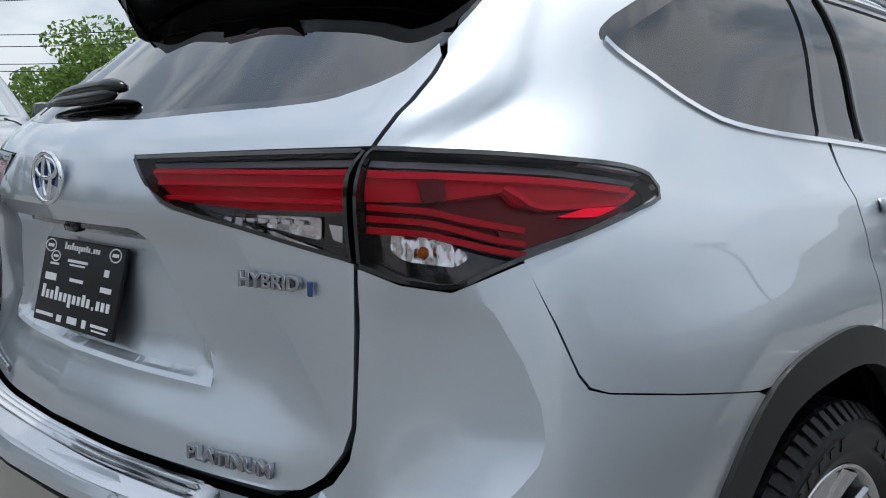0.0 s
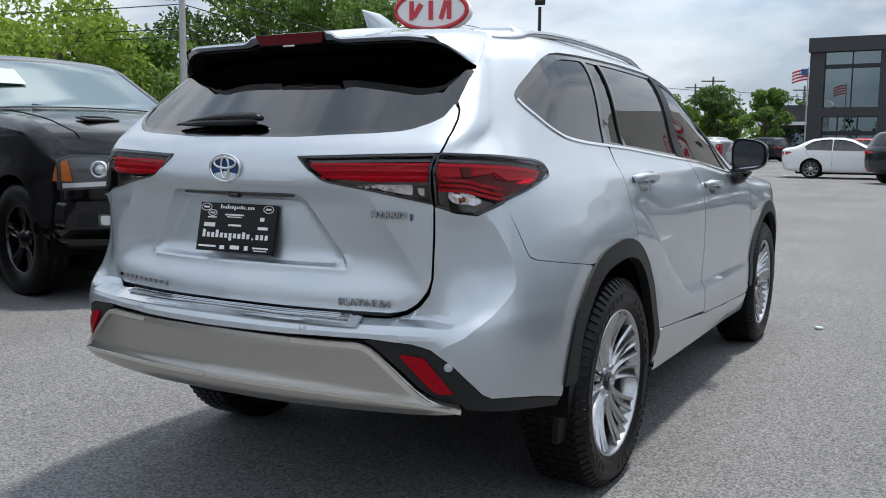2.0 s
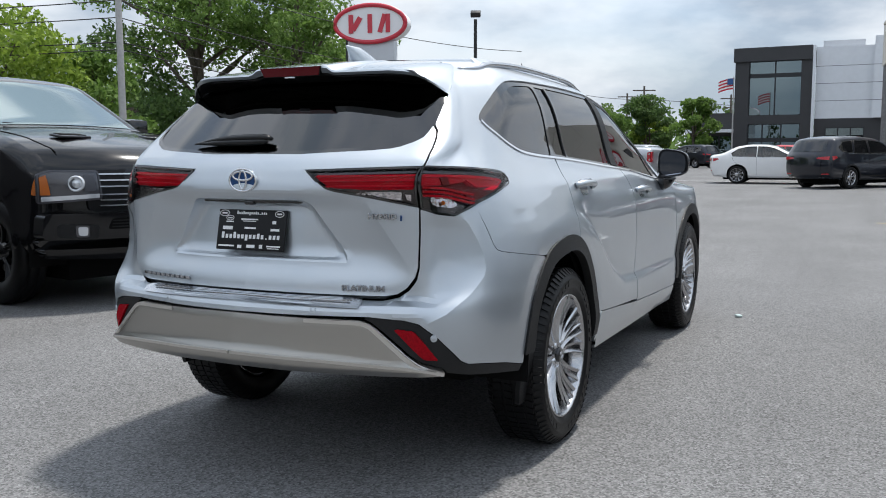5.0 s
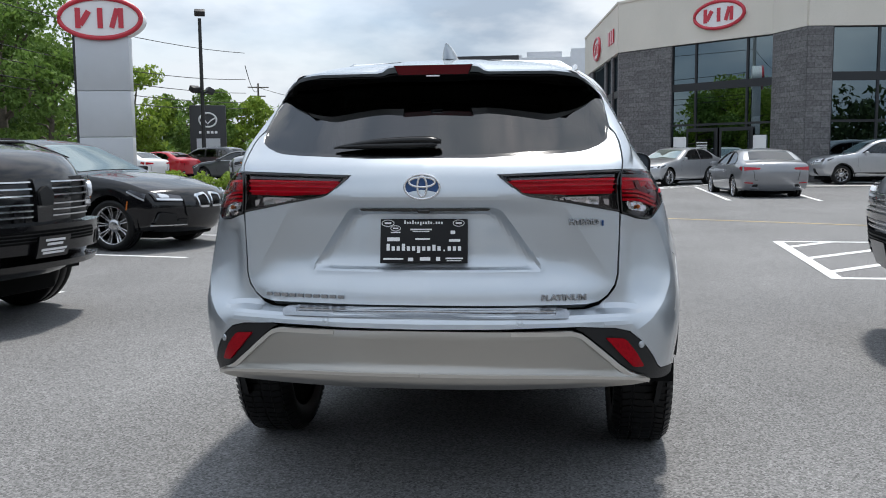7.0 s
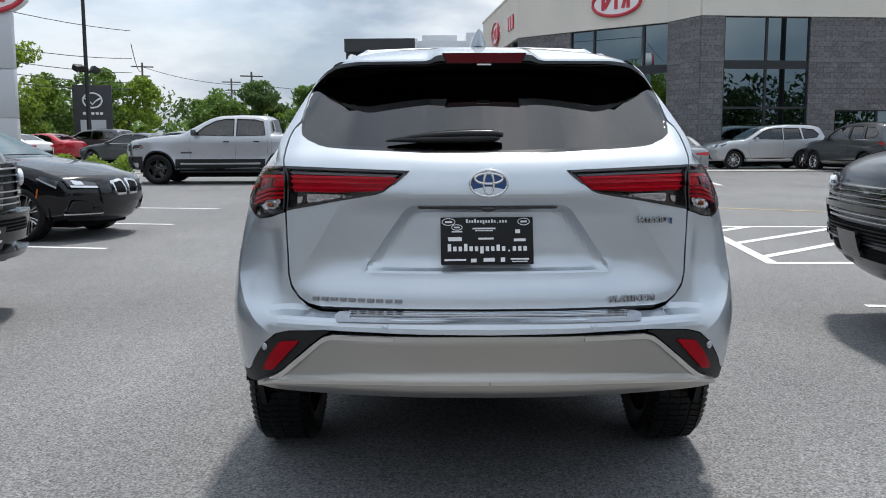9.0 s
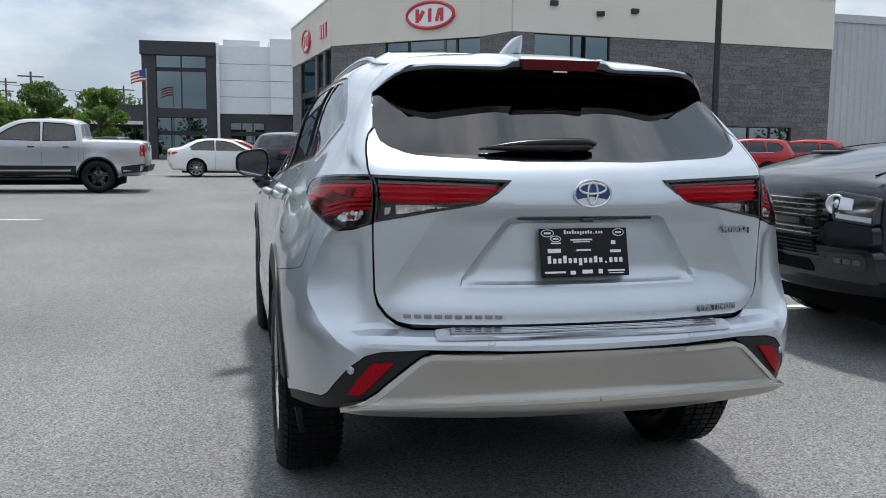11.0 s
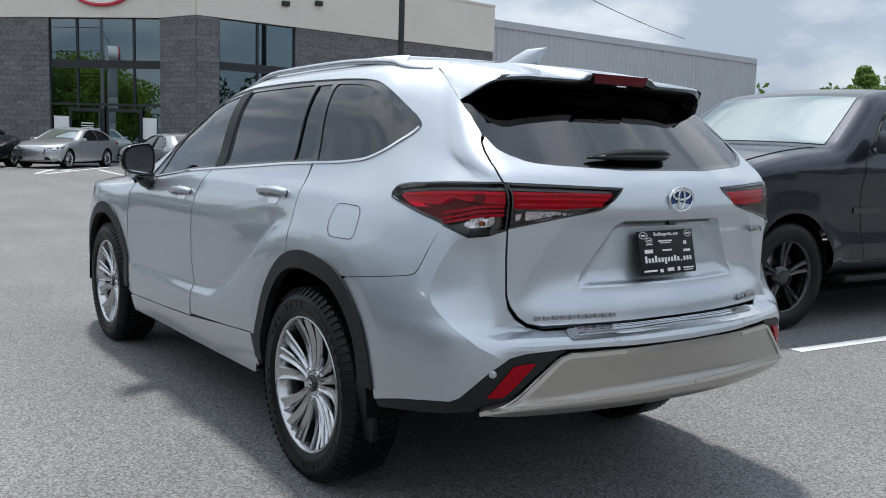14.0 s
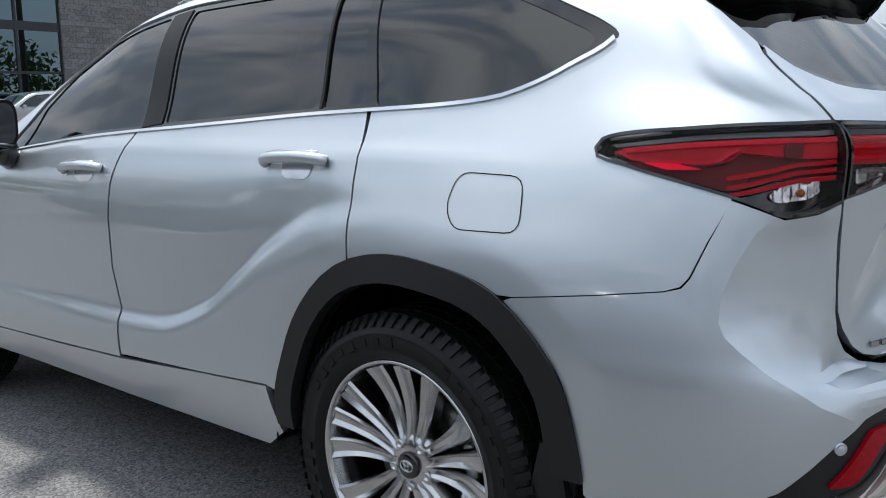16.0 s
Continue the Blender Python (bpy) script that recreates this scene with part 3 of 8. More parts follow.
# painted side panels
for side in (1, -1):
    quarter = panel("quarter_panel",
                    TG_SIDE[:-1] + [(.637, 1.380), (.640, 1.40), (.655, 1.448), (.697, 1.505), (.795, 1.562), (.898, 1.604), (.95, 1.634), (1.0, 1.66), (1.05, 1.694), (1.2, 1.694), (2.05, 1.694), (2.9, 1.694), (3.5, 1.694), (4.02, 1.69), (4.06, 1.5), (3.96, 1.25), (3.885, 1.20)]
                    + TOPLINE[::-1] + WINDOW_TIP + QLOW[::-1] + C_SEAM[1:] + arch(math.radians(73), math.radians(122.5)) + [(1.33, .8590), (1.16, .8850), (1.05, .9050), (1.0265, .915), (1.0145, .933), (.9915, .999), (.955, 1.083)] + LAMP_LOW[5:] + LAMP_TOP,
                    PAINT, suv, gap=0.018, depth=.008, side=side, label="silver-blue rear quarter panel with pillar")
    panel("rear_door", [(1.884, 1.238)] + BELT[1:4] + [(2.922, 1.186)] + [(s - .005, v) for s, v in B_SEAM[1:]] + [(2.47, .478), (2.16, .503)] + arch(math.radians(14), math.radians(71)) + [(s + .006, v) for s, v in C_SEAM[::-1][:-1]],
          PAINT, suv, gap=0.016, side=side)
    panel("front_door", [(2.932, 1.186), (3.3, 1.174), (3.86, 1.172), (3.99, 1.13), (4.03, .95), (4.04, .70), (4.0, .50), (3.97, .391), (3.36, .417), (2.937, .439)] + [(s + .005, v) for s, v in B_SEAM[::-1][1:-1]],
          PAINT, suv, gap=0.018, side=side)
    panel("rocker_panel", [(2.155, .499), (2.47, .4745), (2.935, .4345), (3.36, .4125), (3.97, .3875), (4.0, .285), (3.0, .295), (2.2, .31), (2.115, .37)], PAINT, suv, gap=0.04, out=0.004, side=side)
    panel("front_fender", [(3.998, 1.13), (4.3, 1.30), (5.2, 1.30), (5.35, 1.0), (5.25, .62), (4.98, .60)] + [(4.52 + .515 * math.cos(t), HUB + .515 * math.sin(t)) for t in np.linspace(.38, 3.1, 26)] + [(3.985, .392), (4.012, .50), (4.05, .70), (4.04, .95)],
          PAINT, suv, gap=0.05, side=side)
    panel("bonnet_side", [(4.05, 1.69), (4.06, 1.35), (4.3, 1.305), (5.2, 1.305), (5.36, 1.1), (6.2, 1.1), (6.2, 1.69)], PAINT, suv, gap=0.06, side=side)
    panel("front_bumper", [(5.36, 1.0), (6.24, 1.0), (6.24, .3), (5.0, .3), (4.98, .60), (5.25, .615)], PAINT, suv, gap=0.06, side=side)
    # black arch mouldings
    out_r, in_r = arch(math.radians(2), math.radians(168)), arch(math.radians(2), math.radians(166), .068)
    panel("arch_moulding", out_r + in_r[::-1], PLASTIC, suv, gap=0.03, out=0.009, depth=0.035, side=side)
    of = [(4.52 + .522 * math.cos(t), HUB + .522 * math.sin(t)) for t in np.linspace(.1, 3.05, 30)]
    nf = [(4.52 + .452 * math.cos(t), HUB + .452 * math.sin(t)) for t in np.linspace(.1, 3.05, 30)]
    panel("arch_moulding", of + nf[::-1], PLASTIC, suv, gap=0.03, out=0.008, depth=0.035, side=side)
    # glass and its black surround
    fixed = [(1.905, 1.262), (2.065, 1.252), (2.11, 1.572), (1.985, 1.576)]
    rear_pane = rounded([(2.095, 1.25), (2.79, 1.212), (2.80, 1.578), (2.135, 1.578)], .015)
    front_pane = rounded([(2.93, 1.205), (3.72, 1.195), (3.67, 1.42), (3.53, 1.545), (3.30, 1.576), (2.93, 1.578)], .02)
    surround = TOPLINE + [(3.84, 1.186)] + BELT[::-1][1:] + QLOW[1:] + WINDOW_TIP[::-1]
    panel("window_surround", surround, GLOSS_BLACK, suv, holes=[QUARTER_WINDOW, fixed, rear_pane, front_pane], gap=0.03, out=-0.006, depth=0.012, side=side)
    for nm, pane in (("quarter_window", QUARTER_WINDOW), ("fixed_window", fixed), ("rear_door_window", rear_pane), ("front_door_window", front_pane)):
        panel(nm, pane, TINT, suv, gap=0.05, out=-0.010, depth=0.0, side=side, label="dark privacy glass")
    panel("pane_seal", strip(curve_through([(2.10, 1.572), (2.085, 1.45), (2.07, 1.25)], 6), -.004, .006), PLASTIC, suv, gap=.05, out=-.003, depth=.006, side=side)
    panel("pillar_cover", [(2.805, 1.21), (2.915, 1.20), (2.915, 1.58), (2.815, 1.585)], PLASTIC, suv, gap=.05, out=-.002, depth=.006, side=side)
    belt_line = curve_through(BELT[::-1] + QLOW[1:] + [(1.082, 1.398)], 5)
    panel("belt_moulding", strip(belt_line, -.0045, .0045), CHROME, suv, gap=.05, out=0.005, depth=0.012, side=side, label="bright chrome strip")
    # filler flap
    flap = rounded([(1.33, .988), (1.345, 1.105), (1.52, 1.108), (1.535, 1.03), (1.50, .985)], .035)
    if side < 0:
        panel("fuel_flap_joint", strip(fine(flap + flap[:1], .02, False), -.0012, .0012), VOID, suv, gap=.05, out=0.0012, depth=0, side=side)
    # handles
    for s0, v0 in ((2.075, 1.108), (3.165, 1.052)):
        bm = bmesh.new()
        line = [skin([side * (s0 + d)], [v0 + dz], o)[0][0] for d, dz, o in ((.125, -.006, .006), (.11, -.002, .026), (.05, .002, .036), (-.03, .005, .037), (-.09, .006, .030), (-.118, .006, .004))]
        tube(bm, curve_through(line, 4), .0155, 10, squash=1.0)
        grip = part("door_handle", bm, PAINT, suv)
        bm = bmesh.new()
        line = [skin([side * (s0 + d)], [v0 + .012 + dz], o)[0][0] for d, dz, o in ((.11, 0, .022), (.0, .006, .035), (-.10, .006, .026))]
        tube(bm, curve_through(line, 4), .0075, 6)
        part("handle_chrome", bm, SATIN, grip)
        panel("handle_cup", rounded([(s0 - .06, v0 - .042), (s0 + .05, v0 - .042), (s0 + .065, v0 + .02), (s0 - .07, v0 + .026)], .03), SATIN, grip, gap=.02, out=.0015, depth=0, side=side)
    # outside mirror
    bm = bmesh.new()
    rings = []
    for dy, k in ((.085, .30), (.07, .62), (.04, .86), (0, .98), (-.04, 1.0), (-.062, .97), (-.066, .92)):
        ring = []
        for t in np.linspace(0, 2 * math.pi, 28, endpoint=False):
            c, s_ = math.cos(t), math.sin(t)
            e = 2 / 3.4
            px, pz = math.copysign(abs(c) ** e, c) * .102 * k, math.copysign(abs(s_) ** e, s_) * .086 * k
            ring.append(bm.verts.new((side * (.97 + px), 2.02 + dy + .05 * (px / .102) * -.8, 1.190 + pz * (1 - .18 * px / .102) + .01 * k)))
        rings.append(ring)
    for a, b in zip(rings, rings[1:]):
        for k in range(28):
            bm.faces.new((a[k], a[(k + 1) % 28], b[(k + 1) % 28], b[k]))
    bm.faces.new(rings[0])
    bm.faces.new(rings[-1])
    bmesh.ops.recalc_face_normals(bm, faces=bm.faces)
    mirror = part("door_mirror", bm, GLOSS_BLACK, suv, "black door mirror with grey glass")
    for nm, k, dy, mt in (("mirror_bezel", .97, -.0685, GLOSS_BLACK), ("mirror_glass", .84, -.072, MIRROR_GLASS)):
        bm = bmesh.new()
        ring = []
        for t in np.linspace(0, 2 * math.pi, 28, endpoint=False):
            c, s_ = math.cos(t), math.sin(t)
            px, pz = math.copysign(abs(c) ** .59, c) * .102 * k, math.copysign(abs(s_) ** .59, s_) * .086 * k
            ring.append(bm.verts.new((side * (.97 + px), 2.02 + dy - .04 * (px / .102), 1.190 + pz * (1 - .18 * px / .102) + .01)))
        bm.faces.new(ring if side < 0 else ring[::-1])
        part(nm, bm, mt, mirror)
    bm = bmesh.new()
    tube(bm, [(side * .93, 2.03, 1.13), (side * .90, 2.045, 1.085), (side * .865, 2.06, 1.06)], [.055, .052, .045], 10)
    part("mirror_foot", bm, GLOSS_BLACK, mirror)
    # mud flap
    panel("mud_flap", [(1.19, .50), (1.215, .32), (1.25, .26), (1.32, .26), (1.30, .42), (1.27, .55)], PLASTIC, suv, gap=.04, out=-.02, depth=.02, side=side)

# rear glass
panel("rear_window", both(GLASS_LOW[:-1] + [(.642, 1.385), (.668, 1.448), (.71, 1.505), (.74, 1.56), (.74, 1.6), (0, 1.6)]), TINT, suv, gap=.04, out=-.004, depth=.01, label="dark curved rear window")
panel("window_seal", strip(curve_through([(-s, v) for s, v in GLASS_LOW[::-1]][:-1] + GLASS_LOW, 4), -.004, .008), GLOSS_BLACK, suv, gap=.05, out=-.002, depth=.008)

# tailgate
RECESS = rounded([(-.418, .879), (.418, .879), (.262, 1.098), (-.262, 1.098)], .034, 6)
RECESS_IN = rounded([(-.372, .889), (.372, .889), (.232, 1.072), (-.232, 1.072)], .030, 6)


def pressing(s, v):
    """The number plate's recess, the swage over it and the flare at the foot of the tailgate."""
    d = edge_distance(RECESS, s, v)
    deep = np.where(inside(RECESS, s, v), 1.0, 0.0)
    way = np.where(inside(RECESS_IN, s, v), 1.0, d / (d + edge_distance(RECESS_IN, s, v) + 1e-9))
    well = 1 - (1 - way) ** 2
    rec = -(.010 + .036 * np.clip((v - .885) / .19, 0, 1)) * well * deep
    ridge = 0.004 * bump(d, 0, .012) * (1 - deep) * step(1.0, .90, v)
    # a hollow on each side of the plate, from a slanting crease in to the recess
    a = abs(s)
    inward = ((1.115 - v) * .17 / .275 + .47 - a) * .85
    crease = -.024 * (1 - np.exp(-np.maximum(inward, 0) / .055)) * step(.80, .93, v) * step(1.135, 1.06, v)
    swage = 0.010 * bump(v, 1.135, .035) * step(.62, .2, abs(s))
    foot = 0.008 * step(.86, .775, v)
    hollow = -.018 * bump(v, .905, .10) * (.35 + .65 * step(.66, .50, a))
    return rec + ridge + swage + foot + crease + hollow


TAILGATE = both(GLASS_LOW[:1] + [(s, v - .006) for s, v in GLASS_LOW[1:-1]] + [(.629, 1.373), (.644, 1.353), (.647, 1.326), (.646, 1.304), (.649, 1.270), (.657, 1.246), (.663, 1.226), (.25, 1.213)]
                + [(.262, 1.200), (.335, 1.142), (.36, 1.133), (.5, 1.108), (.62, 1.083), (.664, 1.074), (.664, .985), (.660, .86), (.648, .825), (.622, .79), (.592, .767), (.55, .756), (0, .760)])
panel("tailgate", TAILGATE, PAINT, suv, gap=.011, crisp=16, out=pressing, lines=[list(RECESS) + list(RECESS)[:1], list(RECESS_IN) + list(RECESS_IN)[:1], [(.48, 1.099), (.615, .88)], [(-.48, 1.099), (-.615, .88)]], label="silver-blue tailgate with a pressed plate recess")
panel("recess_handle", rounded([(-.235, 1.0945), (.235, 1.0945), (.225, 1.085), (-.225, 1.085)], .004), GLOSS_BLACK, suv, gap=.03, out=-.031, depth=.02)
box("reversing_camera", (0, -.994, 1.082), (.042, .026, .018), GLOSS_BLACK, suv, .008)

# bumper, its trims and reflectors
CLAD_TOP = [(1.165, .452), (1.06, .482), (.966, .502), (.90, .512), (.872, .528), (.84, .562), (.774, .628), (.71, .668), (.648, .683), (.53, .692)]
SKID = [(0, .688), (.50, .683), (.535, .672), (.565, .648), (.66, .562), (.70, .537), (.80, .507), (.79, .492), (.5, .494), (0, .497)]


BOWL = [(.3, 1.10), (.83, 1.085), (.872, 1.05), (.912, 1.016), (.945, .955), (.963, .90), (.966, .854), (.957, .828), (.936, .804), (.892, .762), (.812, .704), (.735, .670), (.3, .60)]


def bumper_form(s, v):
    a = abs(s)
    d = edge_distance(BOWL, a, v)
    hollow = .022 * (1 - np.exp(-d / .06)) * np.where(inside(BOWL, a, v), 1.0, 0.0) * (.3 + .7 * step(.66, .78, a)) * step(1.065, 1.0, v)
    return 0.006 * bump(v, .70, .03) * step(.9, .6, a) - hollow


panel("rear_bumper", both([(0, .752), (.55, .748), (.597, .757), (.628, .777), (.656, .815), (.668, .86), (.672, .985), (.671, 1.068)] + [(s, v - .008) for s, v in LAMP_LOW[1:5]]
                          + BUMPER_SEAM[1:] + arch(math.radians(124.5), math.radians(171)) + [(s, v + .004) for s, v in CLAD_TOP] + [(0, .694)]),
      PAINT, suv, gap=.013, crisp=11, depth=.008, out=bumper_form, lines=[BOWL[1:-1], [(-s_, v_) for s_, v_ in BOWL[1:-1]]], label="silver-blue rear bumper")
panel("skid_trim", both(SKID), CHAMPAGNE, suv, gap=.012, depth=.03, label="satin champagne bumper trim",
      out=lambda s, v: 0.08 * (.69 - v) + 0.5 * (v - .585) ** 2 + 0.006 * step(0, .020, edge_distance(both(SKID), s, v)) + 0.014 * step(.568, .548, v + .02 * (np.asarray(s) / .6) ** 2) - .012 * step(.525, .497, v))
for side in (1, -1):
    panel("trim_bevel", strip(curve_through([(.30, .686), (.50, .683), (.535, .672), (.565, .648), (.66, .562), (.70, .537), (.80, .507)], 5), -.016, -.002), CHAMPAGNE_LIT_EDGE, suv, gap=.04, out=lambda s, v: .012 + .08 * (.69 - v), depth=.010, side=side)
    # raised ridge in the paler colour paints the highlight along the lower trim
    panel("trim_ridge", strip(curve_through([(.002, .550), (.3, .547), (.5, .540), (.68, .526), (.76, .512)], 5), -.006, .003), CHAMPAGNE_LIT_EDGE, suv, gap=.04, out=.036, depth=.006, side=side)
# black strip added below the trim, standing for the shade under the bumper
panel("under_trim_shade", both([(0, .495), (.78, .488), (.80, .475), (.78, .455), (0, .455)]), VOID, suv, gap=.06, out=-.06)
for side in (1, -1):
    panel("bumper_cladding", CLAD_TOP + [(.515, .688), (.54, .676), (.572, .650), (.668, .563), (.706, .539), (.806, .507), (.82, .490), (.9, .472), (1.15, .430)], PLASTIC, suv, gap=.03, out=-.002, side=side,
          label="black grained lower bumper corner")
    refl = panel("reflector", rounded([(.612, .655), (.685, .648), (.735, .600), (.785, .542), (.725, .548), (.675, .588)], .012), RED_REFLEX, suv, gap=.02, out=.006, depth=.02, side=side, label="red bumper reflector")
    for s0, v0 in ((.768, .622), (.33, .712)):
        sp, sn = skin([side * s0], [v0], .001)
        bm = lathe([(-.004, .0125), (.0015, .0125), (.0025, .010), (.0018, .0095), (.003, .008), (.0035, .0001)], 20, "z")
        sensor = part("parking_sensor", bm, PAINT, suv)
        sensor.matrix_basis = Matrix.Translation(sp[0]) @ Vector(sn[0]).to_track_quat("Z", "Y").to_matrix().to_4x4()
panel("sill_protector", both([(0, .750), (.46, .746), (.485, .744), (.497, .738), (.49, .724), (0, .730)]), SATIN, suv, gap=.03, out=.006, depth=.008, label="ribbed bright metal bumper protector")
for v0 in (.7415, .7445, .7475):
    panel("protector_rib", both([(0, v0 + .0008), (.45, v0 - .001), (.45, v0 - .0026), (0, v0 - .0008)]), CHROME, suv, gap=.06, out=.009, depth=.004)

# tail lamps
for side in (1, -1):
    outer = panel("tail_lamp", [(.674, 1.076)] + LAMP_LOW[1:] + LAMP_TOP[:-1] + [(.674, 1.217), (.655, 1.19), (.658, 1.14)], GLOSS_BLACK, suv, gap=.03, out=-.030, depth=.0, side=side, label="outer tail lamp with red light guides")
    panel("lens", [(.676, 1.078)] + LAMP_LOW[1:] + LAMP_TOP[:-1] + [(.676, 1.217), (.668, 1.19), (.668, 1.14)], LENS, outer, gap=.025, out=.003, depth=.0, side=side)
    panel("lens_rim", strip(curve_through([(.676, 1.074)] + LAMP_LOW[1:] + LAMP_TOP + [(.668, 1.16), (.676, 1.076)], 4), -.004, .002), GLOSS_BLACK, outer, gap=.05, out=.004, depth=.03, side=side)
    panel("lamp_bed", [(.675, 1.200), (.9, 1.197), (1.0, 1.191), (1.150, 1.174), (1.165, 1.166), (1.05, 1.122), (.965, 1.100), (.93, 1.106), (.87, 1.118), (.675, 1.122)], RED_DARK, outer, gap=.03, out=-.024, depth=0, side=side)
    panel("upper_band", [(.675, 1.197), (.9, 1.194), (1.0, 1.188), (1.145, 1.172), (1.158, 1.166), (1.10, 1.150), (1.0, 1.146), (.95, 1.156), (.93, 1.172), (.80, 1.158), (.675, 1.154)], RED, outer, gap=.03, out=-.013, depth=.01, side=side)
    panel("light_guide", strip(curve_through([(.68, 1.193), (.9, 1.189), (1.0, 1.183), (1.135, 1.168)], 5), -.005, .004), RED_BAR, outer, gap=.05, out=-.006, depth=.008, side=side)
    panel("light_guide", strip(curve_through([(1.145, 1.166), (1.115, 1.152), (1.0, 1.148), (.975, 1.152), (.955, 1.164), (.93, 1.176)], 4), -.003, .003), RED_BAR, outer, gap=.05, out=-.006, depth=.008, side=side)
    for v0, v1 in ((1.148, 1.126), (1.133, 1.108), (1.118, 1.094)):
        panel("light_guide", strip(curve_through([(.68, v0), (.80, v0 - .002), (.87, v0 - .012), (.93, v1), (.965, v1 - .006)], 4), -.004, .004), RED, outer, gap=.05, out=-.010, depth=.01, side=side)
    panel("lower_red", [(.94, 1.10), (.97, 1.098), (1.05, 1.12), (1.14, 1.146), (1.10, 1.150), (1.0, 1.14), (.95, 1.145), (.92, 1.13)], RED_DARK, outer, gap=.03, out=-.014, depth=.01, side=side)
    panel("side_marker", rounded([(1.00, 1.132), (1.04, 1.142), (1.10, 1.143), (1.06, 1.130)], .008), RED_BAR, outer, gap=.02, out=.005, depth=.006, side=side)
    panel("clear_strip", [(.675, 1.212), (.9, 1.209), (1.0, 1.202), (1.16, 1.181), (1.15, 1.176), (1.0, 1.194), (.9, 1.200), (.675, 1.203)], ALLOY_DARK, outer, gap=.03, out=-.012, depth=.006, side=side)
    panel("dark_block", rounded([(.79, 1.186), (.83, 1.186), (.84, 1.158), (.80, 1.156)], .006), RED_DARK, outer, gap=.02, out=-.005, depth=.006, side=side)
    panel("reflector_bowl", rounded([(.72, 1.112), (.80, 1.113), (.86, 1.104), (.885, 1.088), (.86, 1.074), (.77, 1.080), (.73, 1.090)], .012), SATIN, outer, gap=.008, out=lambda s, v: -.022 + .0035 * np.sin(s * 260), depth=.0, side=side)
    bp, bn = skin([side * .80], [1.092], -.022)
    bulb = lathe([(0, .0001), (.003, .006), (.010, .008), (.016, .005), (.018, .0001)], 14, "z")
    b_ob = part("bulb", bulb, AMBER, outer)
    b_ob.matrix_basis = Matrix.Translation(bp[0]) @ Vector(bn[0]).to_track_quat("Z", "Y").to_matrix().to_4x4()
    inner_out = [(.262, 1.207), (.335, 1.146), (.36, 1.138), (.5, 1.113), (.62, 1.088), (.660, 1.080), (.650, 1.14), (.650, 1.19), (.660, 1.218)]
    inner = panel("tailgate_lamp", inner_out, GLOSS_BLACK, suv, gap=.03, out=-.028, depth=0, side=side, label="inner tail lamp on the tailgate")
    panel("lens", inner_out, LENS, inner, gap=.025, out=.003, depth=0, side=side)
    panel("lens_rim", strip(curve_through(inner_out + inner_out[:1], 3), -.004, .002), GLOSS_BLACK, inner, gap=.05, out=.004, depth=.03, side=side)
    panel("red_band", [(.287, 1.192), (.645, 1.200), (.640, 1.140), (.5, 1.138), (.36, 1.144), (.33, 1.157)], RED, inner, gap=.03, out=-.014, depth=.01, side=side)
    for v0 in (1.192, 1.174, 1.152):
        panel("light_guide", strip(curve_through([(.30 + (1.192 - v0) * .8, v0 - .002), (.45, v0), (.645, v0 + .001)], 4), -.003, .003), RED_BAR, inner, gap=.05, out=-.007, depth=.008, side=side)
    panel("clear_strip", [(.290, 1.203), (.645, 1.213), (.645, 1.203), (.30, 1.195)], ALLOY_DARK, inner, gap=.03, out=-.012, depth=.006, side=side)
    panel("reversing_bowl", rounded([(.47, 1.130), (.60, 1.131), (.60, 1.100), (.52, 1.113)], .006), SATIN, inner, gap=.012, out=lambda s, v: -.024 + .0025 * np.sin(s * 330), depth=0, side=side)
    panel("reversing_light", [(.612, 1.122), (.632, 1.120), (.632, 1.098), (.618, 1.102)], SATIN, inner, gap=.02, out=-.022, depth=.004, side=side)
    for k in range(9):
        s0 = .405 + k * .02
        panel("reflex", [(s0, 1.126), (s0 + .013, 1.1255), (s0 + .014, 1.1195), (s0 + .001, 1.120)], SATIN, inner, gap=.02, out=-.016, depth=.004, side=side)

# roof, windscreen and bonnet bridge the two halves
def bridge(name, s_list, crown, mat, label=""):
    bm = bmesh.new()
    rows = []
    for s0 in s_list:
        p = skin([s0], [1.69])[0][0]
        arc = crown + .012 * float(step(1.6, 1.1, s0))
        rows.append([bm.verts.new((p[0] * k, p[1], p[2] + arc * (1 - k * k))) for k in np.linspace(-1, 1, 15)])
    for a, b in zip(rows, rows[1:]):
        for i in range(14):
            bm.faces.new((a[i], a[i + 1], b[i + 1], b[i]))
    bmesh.ops.recalc_face_normals(bm, faces=bm.faces)
    if sum(f.normal.z for f in bm.faces) < 0:
        bmesh.ops.reverse_faces(bm, faces=bm.faces)
    return part(name, bm, mat, suv, label)


bridge("roof", np.linspace(1.04, 2.98, 26), .012, PAINT)
bridge("windscreen", np.linspace(2.98, 4.04, 12), .012, TINT)
bridge("bonnet", np.linspace(4.04, 5.7, 12), .04, PAINT)

# roof rails
for side in (1, -1):
    bm = bmesh.new()
    pts = []
    for s0 in np.linspace(1.10, 3.05, 26):
        p = skin([side * s0], [1.655])[0][0]
        lift = .017 * step(-.24, .45, p[1]) * step(3.07, 2.75, s0) + .001
        pts.append((p[0], p[1], p[2] + float(lift)))
    tube(bm, pts, list(np.interp(np.linspace(0, 1, 26), (0, .2, .9, 1), (.006, .014, .014, .008))), 10, squash=.9)
    part("roof_rail", bm, SATIN, suv, "satin silver roof rail")

